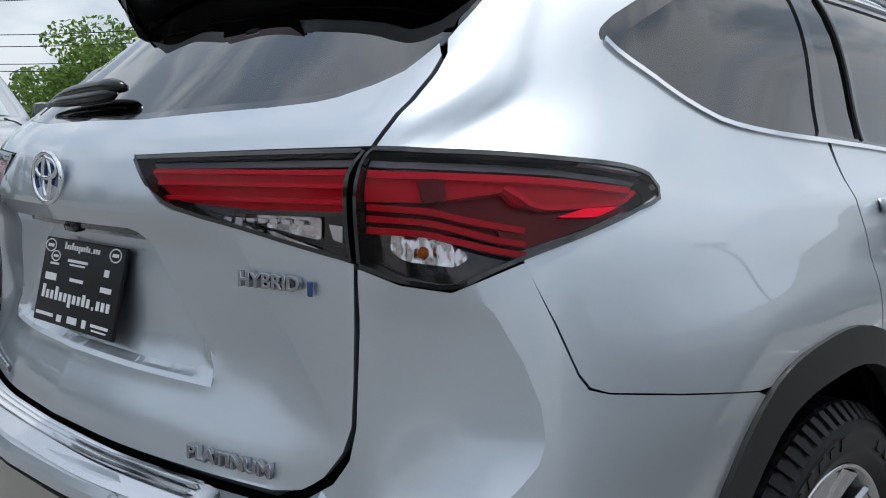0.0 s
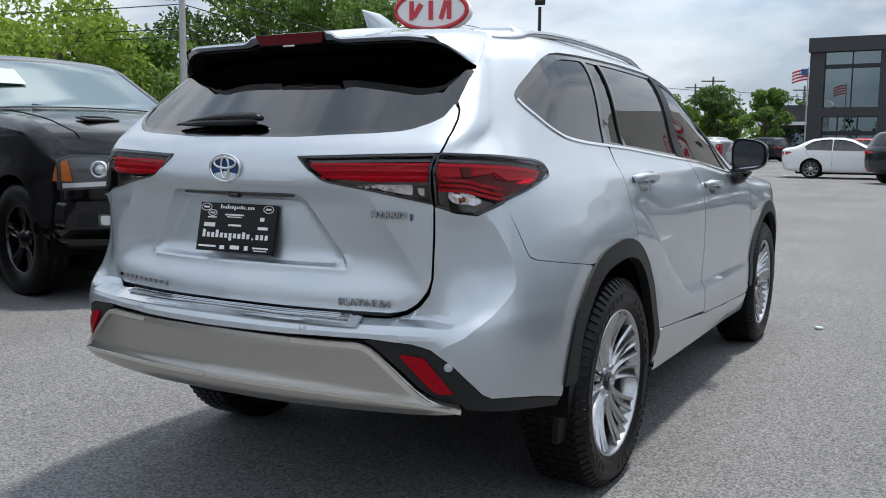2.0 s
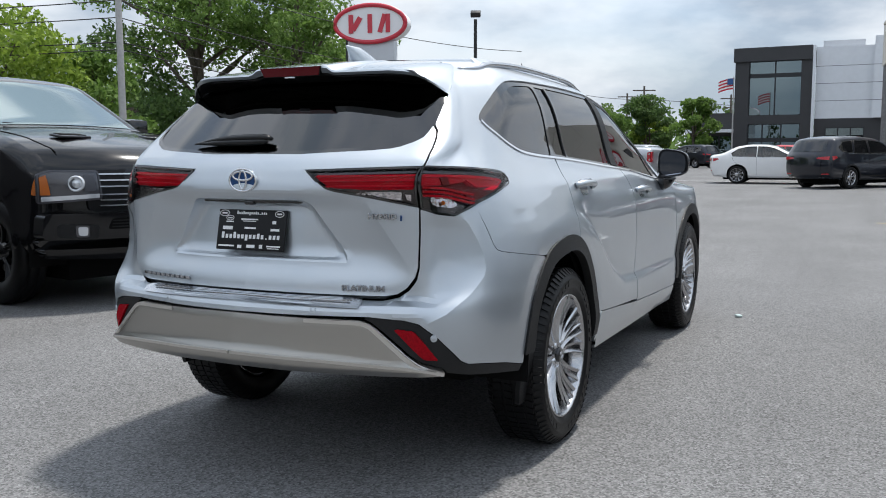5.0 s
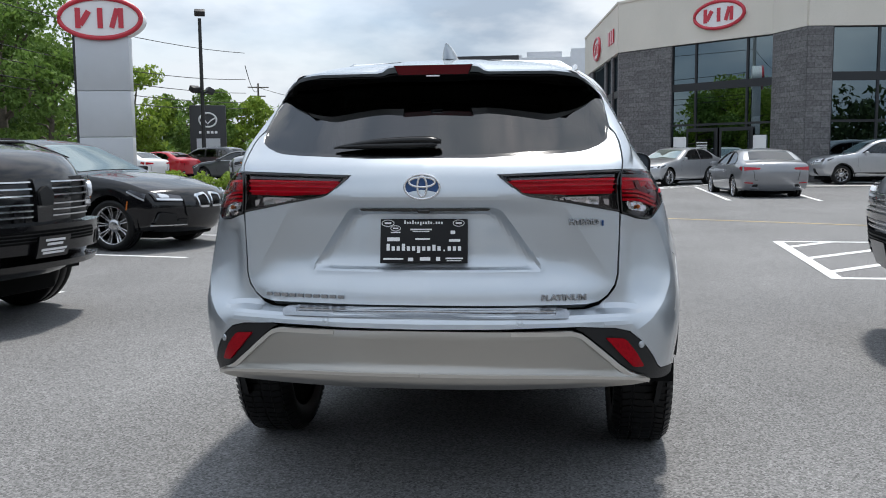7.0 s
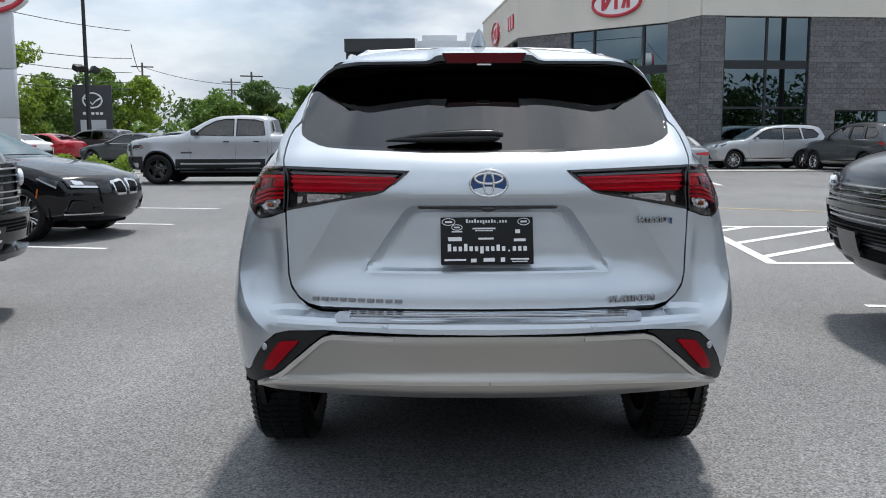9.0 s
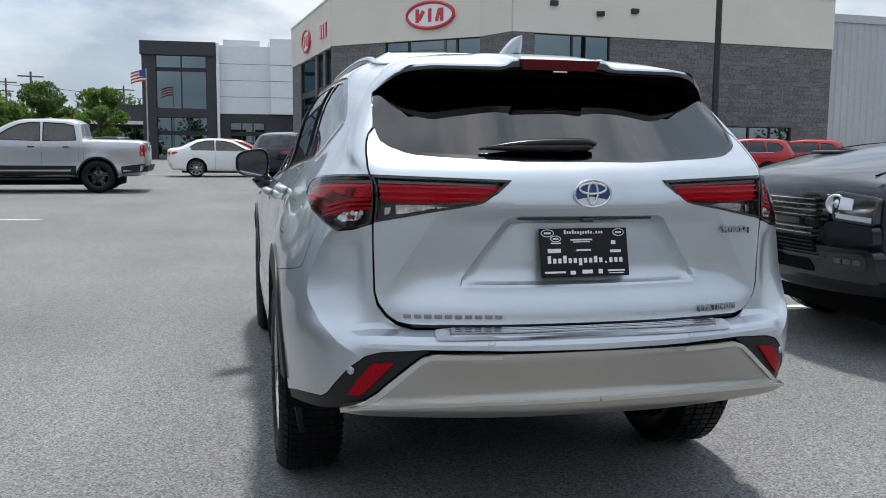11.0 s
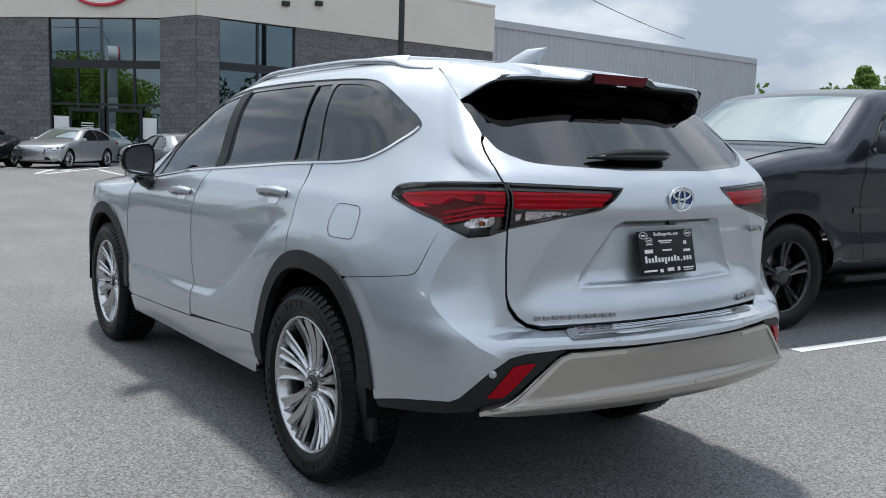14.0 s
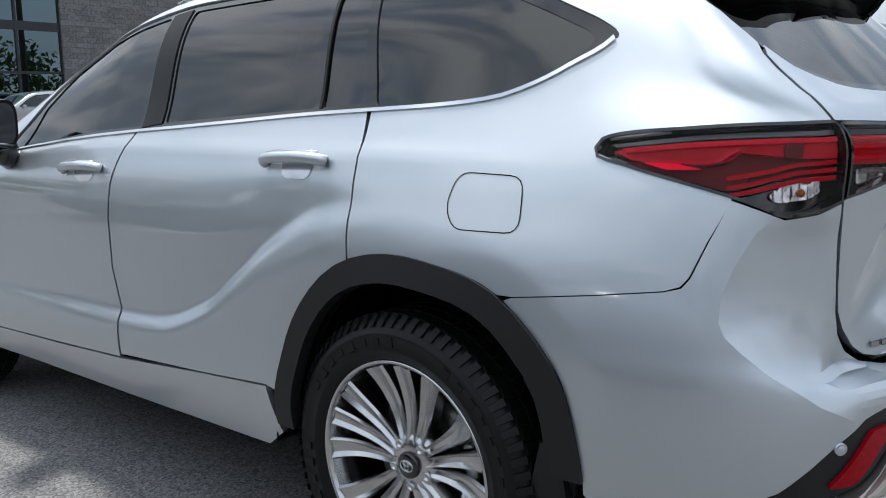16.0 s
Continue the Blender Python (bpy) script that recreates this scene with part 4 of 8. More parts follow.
# shark-fin aerial
bm = bmesh.new()
fin_rows = []
for t in np.linspace(0, 1, 12):
    y0, y1 = -.02 - .16 * t, -.255 - .055 * t
    z = 1.672 + .062 * t ** .85
    w = .032 * (1 - t) ** .7 + .005
    row = []
    for k in range(13):
        a = math.pi * 2 * k / 12
        cy, ry = (y0 + y1) / 2, abs(y0 - y1) / 2
        row.append(bm.verts.new((w * math.sin(a), cy + ry * math.cos(a), z)))
    fin_rows.append(row)
for a, b in zip(fin_rows, fin_rows[1:]):
    for k in range(12):
        bm.faces.new((a[k], a[k + 1], b[k + 1], b[k]))
bm.faces.new(fin_rows[-1][:12])
bmesh.ops.recalc_face_normals(bm, faces=bm.faces)
part("roof_aerial", bm, PAINT, suv, "silver shark-fin aerial")

# spoiler: a blade over the rear window, with a raised middle and black underside
SP_X = np.linspace(-.60, .60, 65)
SEAM_S = pchip([1.48, 1.505, 1.562, 1.604, 1.634], [.675, .697, .795, .898, .95])


def blade(x):
    """Front top, rear top and rear low edges of the spoiler at x: (x, y, z) each."""
    a = abs(x)
    mid = float(step(.200, .158, a))
    tip = float(step(.40, .53, a))
    end = float(step(.50, .605, a))
    drop = max(0.0, (a - .525) / .075) ** 1.3
    rear = (x, -.722 + .12 * a * a + .128 * drop, 1.582 + .021 * mid + .016 * float(bump(a, .495, .03)) - .085 * drop)
    front = (x * .885, -.15 - .05 * end, 1.656 + .023 * (1 - (.885 * a / .43) ** 2))
    low = (x * .998, rear[1] + .016, rear[2] - .016 - .010 * mid - .004 * tip)
    return front, rear, low


bm = bmesh.new()
rows = []
for x in SP_X:
    f, r, lw = (Vector(q) for q in blade(x))
    row = [f] + [f.lerp(r, k) + Vector((0, 0, .007 * math.sin(math.pi * k))) for k in (.2, .4, .6, .8, .93)] + [r, r + Vector((0, -.004, -.007)), lw]
    e = float(step(.43, .60, abs(x)))
    for k, t in enumerate((0, .2, .4, .6, .8, .93, 1, 1.02, 1.05)):
        v0 = 1.634 - .129 * t
        row[k] = row[k].lerp(Vector(skin([math.copysign(float(SEAM_S(v0)), x)], [v0], .003)[0][0]), e)
    rows.append([bm.verts.new(q) for q in row])
for a, b in zip(rows, rows[1:]):
    for k in range(len(a) - 1):
        bm.faces.new((a[k], b[k], b[k + 1], a[k + 1]))
bmesh.ops.recalc_face_normals(bm, faces=bm.faces)
for row in (rows[0], rows[-1]):
    low = [bm.verts.new(v.co + Vector((-.02 * math.copysign(1, v.co.x), .012, -.03))) for v in row]
    for k in range(len(row) - 1):
        bm.faces.new((row[k], row[k + 1], low[k + 1], low[k]))
sharpen(bm, 40)
spoiler = part("spoiler", bm, PAINT, suv, "silver-blue roof spoiler over the rear window")
GLASS_TOP = pchip([0, .15, .3, .4, .5, .545, .60], [1.575, 1.575, 1.573, 1.570, 1.560, 1.545, 1.512])
bm = bmesh.new()
rows = []
for x in SP_X:
    f, r, lw = blade(x)
    a = abs(x)
    g = float(GLASS_TOP(a))
    q = skin([math.copysign(max(a * .985 / float(NARROW(g)), 1e-4), x)], [g], .004)[0][0]
    lw = Vector(lw)
    q = Vector(q)
    up = lw.lerp(q, .45) + Vector((0, .0, .006))
    rows.append([bm.verts.new(p) for p in (lw + Vector((0, .001, 0)), lw.lerp(up, .5) + Vector((0, .004, .006)), up, up.lerp(q, .6) + Vector((0, .006, .0)), q)])
for a, b in zip(rows, rows[1:]):
    for k in range(4):
        bm.faces.new((a[k], b[k], b[k + 1], a[k + 1]))
bmesh.ops.recalc_face_normals(bm, faces=bm.faces)
part("spoiler_underside", bm, UNDERSIDE, spoiler, "black underside and fins")
# upper band and dark lining block the daylight that leaked through roof gaps
panel("upper_glass_band", both([(0, 1.578), (.5, 1.566), (.60, 1.545), (.66, 1.545), (.66, 1.575), (0, 1.592)]), UNDERSIDE, suv, gap=.04, out=-.010, depth=0)
box("headliner", (0, .70, 1.585), (.88, 1.9, .03), VOID, suv)
# black band added over pale patches; its lobes paint the spoiler's dark reflection
panel("glass_top_cover", both(curve_through([(0, 1.574), (.2, 1.572), (.36, 1.565), (.47, 1.552), (.545, 1.541), (.60, 1.541), (.65, 1.549), (.70, 1.562)], 4) + [(.71, 1.60), (0, 1.60)]), UNDERSIDE, suv, gap=.02, out=.004, depth=0)
bm = bmesh.new()
face = [(-.146, 1.602), (.146, 1.602), (.131, 1.567), (-.131, 1.567)]
front, rear = [bm.verts.new((x, -.726 + (1.602 - z) * .25, z)) for x, z in face], [bm.verts.new((x, -.70, z)) for x, z in face]
bm.faces.new(front)
for i in range(4):
    bm.faces.new((front[i], rear[i], rear[(i + 1) % 4], front[(i + 1) % 4]))
bmesh.ops.recalc_face_normals(bm, faces=bm.faces)
brake_light = part("high_brake_light", bm, UNDERSIDE, suv, "dark red high brake light", smooth=False)
bm = bmesh.new()
front, rear = ([bm.verts.new((x * .975, y + (1.602 - z) * .25, z * .94 + 1.5845 * .06)) for x, z in face] for y in (-.7290, -.7262))
bm.faces.new(front)
for i in range(4):
    bm.faces.new((front[i], rear[i], rear[(i + 1) % 4], front[(i + 1) % 4]))
bmesh.ops.recalc_face_normals(bm, faces=bm.faces)
part("lens", bm, RED_HIGH, brake_light, smooth=False)
box("washer_jet", (0, -.722, 1.562), (.05, .014, .006), SATIN, suv, .002)
lip = []
for x in np.linspace(-.555, .555, 41):
    f, r, lw = blade(x)
    a = abs(x)
    g = float(GLASS_TOP(a))
    q = Vector(skin([math.copysign(max(a * .985 / float(NARROW(g)), 1e-4), x)], [g], .004)[0][0])
    lip.append(Vector(lw).lerp(q, .22) + Vector((0, .002, .001)))
bm = bmesh.new()
tube(bm, lip, .0035, 6)
part("spoiler_lip", bm, PLASTIC, spoiler)

# rear wiper
bm = bmesh.new()
arm = [skin([s0], [v0], o)[0][0] for s0, v0, o in ((.052, 1.316, .018), (.015, 1.318, .022), (-.09, 1.317, .021), (-.21, 1.312, .018), (-.33, 1.302, .010))]
line = curve_through(arm, 5)
tube(bm, line, list(np.interp(np.linspace(0, 1, len(line)), (0, .08, .3, .6, 1), (.010, .020, .021, .018, .005))), 12, squash=.7)
wiper = part("rear_wiper", bm, WIPER, suv, "black rear wiper arm and cover")
bm = bmesh.new()
line = [skin([s0], [v0], .016)[0][0] for s0, v0 in ((-.31, 1.300), (-.2, 1.302), (-.05, 1.304), (.02, 1.307), (.04, 1.308))]
tube(bm, line, [.005, .011, .013, .012, .005], 8, squash=1.0)
part("wiper_blade", bm, WIPER, wiper)

# emblem: an oval bright ring with blue field
ep = skin([0], [1.172], .006)[0][0]
em = Matrix.Translation(ep) @ pose(0, 0, 0, 90)


def oval(rx, rz, n=40, cx=0.0, cz=0.0):
    return [(cx + rx * math.cos(2 * math.pi * k / n), cz + rz * math.sin(2 * math.pi * k / n), 0) for k in range(n)]


bm = bmesh.new()
bm.faces.new([bm.verts.new((x, y, 0)) for x, y, _ in oval(.058, .040)])
emblem = part("rear_emblem", bm, BLUE, suv, "oval chrome emblem with blue field")
emblem.matrix_basis = em
for ring in (oval(.060, .0415), oval(.044, .0165, 30, 0, .0155), oval(.016, .034, 30, 0, .001)):
    bm = bmesh.new()
    tube(bm, [(x, y, .003) for x, y, _ in ring], .0046, 8, closed=True)
    part("emblem_ring", bm, CHROME, emblem)


def on_skin(s, v, out=.003):
    """A frame on the tailgate: x along it, z out of it."""
    p, n = skin([s], [v], out)
    z = Vector(n[0])
    x = Vector((1, 0, 0))
    x = (x - z * x.dot(z)).normalized()
    y = z.cross(x)
    return Matrix.Translation(p[0]) @ Matrix((x, y, z)).transposed().to_4x4()


lettering("trim_badge", "PLATINUM", .034, BADGE, suv, on_skin(.475, .785, .0075) @ Matrix.Diagonal((.98, .80, 1, 1)), .004, "chrome lettered trim badge")
lettering("drive_badge", "HYBRID", .037, BADGE, suv, on_skin(.542, 1.042, .004) @ Matrix.Diagonal((.82, .74, 1, 1)), .004, "chrome lettered drive badge")
bm = bmesh.new()
add_box(bm, 0, 0, 0, .007, .020, .005, .002)
leaf = part("drive_badge_leaf", bm, BLUE, suv)
leaf.matrix_basis = on_skin(.603, 1.0375, .005)
# the model name stands as a row of plain chrome bars
for k in range(10):
    bm = bmesh.new()
    add_box(bm, 0, 0, 0, .023, .013, .006, .0015)
    ob = part("name_badge_bar", bm, BADGE, suv, smooth=False)
    ob.matrix_basis = on_skin(-.565 + k * .0305, .785, .0075)

# dealer's plate
plate_m = on_skin(0.0, .978, -.046) @ pose(0, 0, 0, -11)
bm = bmesh.new()
add_box(bm, 0, 0, .004, .302, .154, .008, .003)
plate = part("dealer_plate", bm, material("plate_black", (.008, .008, .009), .45, spec=.25), suv, "black dealer plate with rows of white print")
plate.matrix_basis = plate_m
def print_bar(x, y, w, h, mat=WHITE_PRINT):
    bm = bmesh.new()
    add_box(bm, x, y, .0088, w, h, .0012)
    return part("print_bar", bm, mat, plate, smooth=False)


heights = [1, 0, 0, 1, 0, 0, -1, 0, 0, .6, 0, -2, 0, 0, 0]
for row, y0, hgt, x0, x1 in ((0, -.026, .019, -.132, .132), (1, .063, .010, -.070, .066)):
    n = len(heights)
    pitch = (x1 - x0) / n
    for k, hh in enumerate(heights):
        if hh == -2:
            print_bar(x0 + pitch * (k + .5), y0 - hgt * .35, pitch * .3, hgt * .3)
            continue
        up, dn = (hgt * .45 if hh > 0 else 0) * (hh if hh > 0 else 1), hgt * .4 if hh < 0 else 0
        print_bar(x0 + pitch * (k + .5), y0 + (up - dn) / 2, pitch * .62, hgt * .8 + up + dn)
for x, y, w, h in ((-.098, .030, .034, .004), (-.010, .040, .075, .005), (.10, .030, .016, .012), (-.105, .006, .044, .013), (-.004, .007, .050, .006), (.106, .002, .038, .009),
                   (-.105, -.062, .070, .006), (-.045, -.064, .018, .012), (.005, -.062, .036, .012), (.050, -.062, .014, .014), (.105, -.060, .060, .005), (.105, -.068, .050, .003), (-.01, .033, .058, .003)):
    print_bar(x, y, w, h)
for cx, cy, rx, rz in ((-.125, .062, .021, .011), (.120, .062, .019, .011), (-.098, .044, .017, .009)):
    bm = bmesh.new()
    tube(bm, [(cx + x, cy + y, .0088) for x, y, _ in oval(rx, rz, 20)], .0014, 5, closed=True)
    part("print_ring", bm, WHITE_PRINT, plate)
    print_bar(cx, cy, rx * 1.1, rz * .55)

# wheels
TYRE_PROFILE = [(-.100, .270), (-.112, .290), (-.121, .322), (-.116, .352), (-.098, .372), (-.080, .379), (.080, .379), (.098, .372), (.116, .352), (.1195, .340), (.1225, .337), (.1205, .332), (.121, .318), (.1175, .300), (.119, .297), (.1145, .291), (.108, .274), (.088, .262)]


def wheel_blade(bm, a, r0, r1, w0, w1, x0, x1, lean):
    """One spoke: a ridged blade from the hub to the rim, with its face to +x."""
    rows = []
    for t in np.linspace(0, 1, 7):
        r = r0 + (r1 - r0) * t
        w = w0 + (w1 - w0) * t ** 1.2
        x = x0 + (x1 - x0) * t ** 1.6 - .010 * math.sin(math.pi * t)
        ang = a + lean * math.sin(math.pi * t * .9)
        c, s = math.cos(ang), math.sin(ang)
        row = []
        for k, dx in ((-1, -.036), (-1, -.004), (-.80, .003), (-.25, -.006), (.35, -.008), (.80, .001), (1, -.007), (1, -.038)):
            row.append(bm.verts.new((x + dx, r * c - k * w * s, r * s + k * w * c)))
        rows.append(row)
    for p, q in zip(rows, rows[1:]):
        for k in range(7):
            bm.faces.new((p[k], p[k + 1], q[k + 1], q[k]))
    bm.faces.new(rows[-1])


def wheel(parent, x, y, side, turn):
    """A road wheel: tyre with tread, twisted multi-spoke rim, hub cap, brake."""
    w = new("wheel")
    w.parent = parent
    w.matrix_basis = Matrix.Translation((x, y, HUB)) @ (Matrix.Identity(4) if side > 0 else pose(0, 0, 0, 0, 0, 180)) @ pose(0, 0, 0, turn)
    bm = lathe(TYRE_PROFILE, 72)
    part("tyre", bm, RUBBER, w, "worn black all-season tyre")
    for k in range(44):
        if k % 11 > 7:
            continue
        a = 2 * math.pi * (k + .3) / 44
        bm = bmesh.new()
        add_box(bm, .1205, .319 * math.cos(a), .319 * math.sin(a), .004, .020, .015 + .004 * (k % 3), 0, pose(0, 0, 0, math.degrees(a) - 90))
        part("sidewall_mark", bm, RUBBER, w, smooth=False)
    bm = bmesh.new()
    for k in range(72):
        a = 2 * math.pi * k / 72
        for cx, lx, tw in ((-.066, .034, .35), (-.022, .034, -.2), (.022, .034, .2), (.066, .034, -.35)):
            t = pose(0, 0, 0, math.degrees(a)) @ Matrix.Translation((cx, 0, .3785)) @ pose(0, 0, 0, 0, 0, math.degrees(tw) * .6)
            vs = [t @ Vector(p) for p in ((-lx / 2, -.0135, -.004), (lx / 2, -.0135, -.004), (lx / 2, .0135, -.004), (-lx / 2, .0135, -.004), (-lx / 2, -.0125, .005), (lx / 2, -.0125, .005), (lx / 2, .0125, .005), (-lx / 2, .0125, .005))]
            b = [bm.verts.new(p) for p in vs]
            for q in ((4, 5, 6, 7), (0, 1, 5, 4), (1, 2, 6, 5), (2, 3, 7, 6), (3, 0, 4, 7)):
                bm.faces.new([b[i] for i in q])
        for sgn in (-1, 1):
            t = pose(0, 0, 0, math.degrees(a) + 2.5)
            vs = [t @ Vector((sgn * px, py, pz)) for px, py, pz in ((.088, -.010, .379), (.088, .010, .379), (.1155, .009, .358), (.1155, -.009, .358), (.092, -.009, .384), (.092, .009, .384), (.120, .008, .357), (.120, -.008, .357))]
            b = [bm.verts.new(p) for p in vs]
            for q in ((4, 5, 6, 7), (0, 1, 5, 4), (1, 2, 6, 5), (2, 3, 7, 6), (3, 0, 4, 7)):
                bm.faces.new([b[i] for i in q])
    bmesh.ops.recalc_face_normals(bm, faces=bm.faces)
    part("tread", bm, RUBBER, w, smooth=False)
    bm = lathe([(-.10, .258), (-.085, .250), (.04, .242), (.075, .250), (.094, .257), (.106, .261), (.110, .2655), (.107, .270), (.098, .272)], 72)
    part("rim", bm, ALLOY, w, "silver multi-spoke alloy rim")
    bm = bmesh.new()
    for g in range(5):
        base = 2 * math.pi * g / 5 + math.pi / 2
        for da, w0, w1, lean in ((-.385, .013, .031, .05), (0.0, .013, .027, 0), (.385, .013, .031, -.05)):
            wheel_blade(bm, base + da, .050, .254, w0, w1, .068, .100, lean)
    sharpen(bm, 28)
    part("spokes", bm, ALLOY, w)
    part("hub", lathe([(.03, .085), (.055, .080), (.066, .060), (.070, .038), (.070, .0001)], 40), ALLOY, w)
    part("hub_cap", lathe([(.068, .034), (.080, .033), (.083, .028), (.081, .0001)], 36), GLOSS_BLACK, w)
    for ring in (oval(.020, .014, 24), oval(.011, .006, 18, 0, .006), oval(.006, .012, 18)):
        bm = bmesh.new()
        tube(bm, [(.084, px, pz) for px, pz, _ in ring], .0018, 5, closed=True)
        part("cap_ring", bm, CHROME, w)
    for k in range(5):
        a = 2 * math.pi * k / 5 + math.pi / 2 + math.pi / 5
        bm = lathe([(.05, .013), (.074, .012), (.076, .009), (.070, .008), (.070, .0001)], 12)
        nut = part("wheel_nut", bm, SATIN, w)
        nut.location = (0, .057 * math.cos(a), .057 * math.sin(a))
    part("brake_disc", lathe([(-.02, .08), (.0, .085), (.006, .165), (-.018, .165), (-.02, .08)], 40), IRON, w)
    bm = bmesh.new()
    arc = []
    for a in np.linspace(-.48, .48, 9) + (math.pi if side > 0 else 0):
        arc.append([bm.verts.new((px, r * math.cos(a), r * math.sin(a))) for px, r in ((-.02, .14), (.034, .14), (.042, .15), (.042, .178), (.034, .19), (-.02, .19))])
    for p, q in zip(arc, arc[1:]):
        for k in range(6):
            bm.faces.new((p[k], p[(k + 1) % 6], q[(k + 1) % 6], q[k]))
    bm.faces.new(arc[0])
    bm.faces.new(arc[-1])
    bmesh.ops.recalc_face_normals(bm, faces=bm.faces)
    part("brake_caliper", bm, SATIN, w)
    part("wheel_back", lathe([(-.09, .25), (-.05, .18), (-.045, .0001)], 30), VOID, w)
    return w


for wy in (0.0, 2.85):
    for sd in (1, -1):
        wheel(suv, sd * .812, wy, sd, 0 if wy == 0 else 20)

# seats and steering wheel behind the dark glass
for sy in (1.55, .62):
    for sx in (-.36, .36):
        seat = box("seat", (sx, sy, .80), (.50, .50, .20), TRIM_GREY, suv, .06)
        box("seat_back", (sx, sy - .25, 1.12), (.48, .14, .60), TRIM_GREY, seat, .06, pose(0, 0, 0, -10))
        box("head_rest", (sx, sy - .33, 1.47), (.25, .10, .16), TRIM_GREY, seat, .04)
bm = bmesh.new()
tube(bm, [(-.36 + .185 * math.cos(t), 2.02 + .05 * math.sin(t), 1.08 + .18 * math.sin(t)) for t in np.linspace(0, 2 * math.pi, 28, endpoint=False)], .016, 8, closed=True)
part("steering_wheel", bm, GLOSS_BLACK, suv)
box("dashboard", (0, 2.38, .98), (1.4, .4, .25), TRIM_GREY, suv, .06)


# ---- ground and markings ----
def asphalt():
    m = bpy.data.materials.new("asphalt")
    m.use_nodes = True
    n, l = m.node_tree.nodes, m.node_tree.links
    b = n["Principled BSDF"]
    b.inputs["Roughness"].default_value, b.inputs["Specular IOR Level"].default_value = 0.82, 0.35
    tc = n.new("ShaderNodeTexCoord")
    stones, fines, patches, tracks = (n.new("ShaderNodeTexVoronoi"), n.new("ShaderNodeTexNoise"), n.new("ShaderNodeTexNoise"), n.new("ShaderNodeTexNoise"))
    stones.inputs["Scale"].default_value = 115
    fines.inputs["Scale"].default_value, fines.inputs["Detail"].default_value = 90, 6
    patches.inputs["Scale"].default_value, patches.inputs["Detail"].default_value = 0.45, 6
    tracks.inputs["Scale"].default_value, tracks.inputs["Detail"].default_value = 1.0, 4
    mp = n.new("ShaderNodeMapping")
    mp.inputs["Scale"].default_value = (1.3, 0.10, 1)
    for t in (stones, fines, patches):
        l.new(tc.outputs["Object"], t.inputs["Vector"])
    l.new(tc.outputs["Object"], mp.inputs["Vector"])
    l.new(mp.outputs["Vector"], tracks.inputs["Vector"])

    def ranged(sock, a, b_, lo, hi):
        r = n.new("ShaderNodeMapRange")
        r.inputs["From Min"].default_value, r.inputs["From Max"].default_value = a, b_
        r.inputs["To Min"].default_value, r.inputs["To Max"].default_value = lo, hi
        l.new(sock, r.inputs["Value"])
        return r.outputs["Result"]

    def times(a, b_):
        x = n.new("ShaderNodeMath")
        x.operation = "MULTIPLY"
        l.new(a, x.inputs[0])
        l.new(b_, x.inputs[1])
        return x.outputs[0]
    bw = n.new("ShaderNodeRGBToBW")
    l.new(stones.outputs["Color"], bw.inputs["Color"])
    f = times(times(ranged(bw.outputs["Val"], 0.08, 0.92, 0.50, 1.70), ranged(fines.outputs["Fac"], 0.3, 0.7, 0.74, 1.26)),
              times(ranged(patches.outputs["Fac"], 0.3, 0.7, 0.86, 1.12), ranged(tracks.outputs["Fac"], 0.3, 0.7, 0.93, 1.07)))
    mx = n.new("ShaderNodeMix")
    mx.data_type, mx.blend_type = "RGBA", "MULTIPLY"
    mx.inputs["Factor"].default_value, mx.inputs["A"].default_value = 1, (0.150, 0.150, 0.151, 1)
    l.new(f, mx.inputs["B"])
    l.new(mx.outputs["Result"], b.inputs["Base Color"])
    bp = n.new("ShaderNodeBump")
    bp.inputs["Strength"].default_value, bp.inputs["Distance"].default_value = 0.6, 0.003
    l.new(stones.outputs["Distance"], bp.inputs["Height"])
    l.new(bp.outputs["Normal"], b.inputs["Normal"])
    return m


bm = bmesh.new()
rows = [[bm.verts.new((x, y, z)) for x in (-900, 900)] for y, z in ((-900, 0), (6, 0), (45, .21), (900, .21))]
for a, b in zip(rows, rows[1:]):
    bm.faces.new((a[0], a[1], b[1], b[0]))
tagged(part("ground", bm, asphalt()), "grey worn asphalt of the dealer's car park", "ground", kind="structure")

LINE_WHITE = material("road_paint_white", (0.70, 0.71, 0.71), 0.7, grain=0.12, grain_scale=60, stain=0.15, stain_scale=5)
LINE_YELLOW = material("road_paint_yellow", (0.42, 0.33, 0.17), 0.8, grain=0.25, grain_scale=40, stain=0.2, stain_scale=4)
CONCRETE = material("concrete_kerb", (0.42, 0.40, 0.37), 0.85, grain=0.12, grain_scale=50, stain=0.15, stain_scale=2)


def painted_line(a, b, w=0.1, mat=None):
    a, b = Vector((*a, 0.004 + float(np.interp(a[1], (6, 45), (0, .21))))), Vector((*b, 0.004 + float(np.interp(b[1], (6, 45), (0, .21)))))
    d = (b - a).normalized()
    n = Vector((-d.y, d.x, 0)) * w / 2
    bm = bmesh.new()
    bm.faces.new([bm.verts.new(p) for p in (a - n, b - n, b + n, a + n)])
    return tagged(part("road_marking", bm, mat or LINE_WHITE), "worn white painted parking line" if mat is None else "faded yellow painted line", "road marking", "painted lines", "structure")


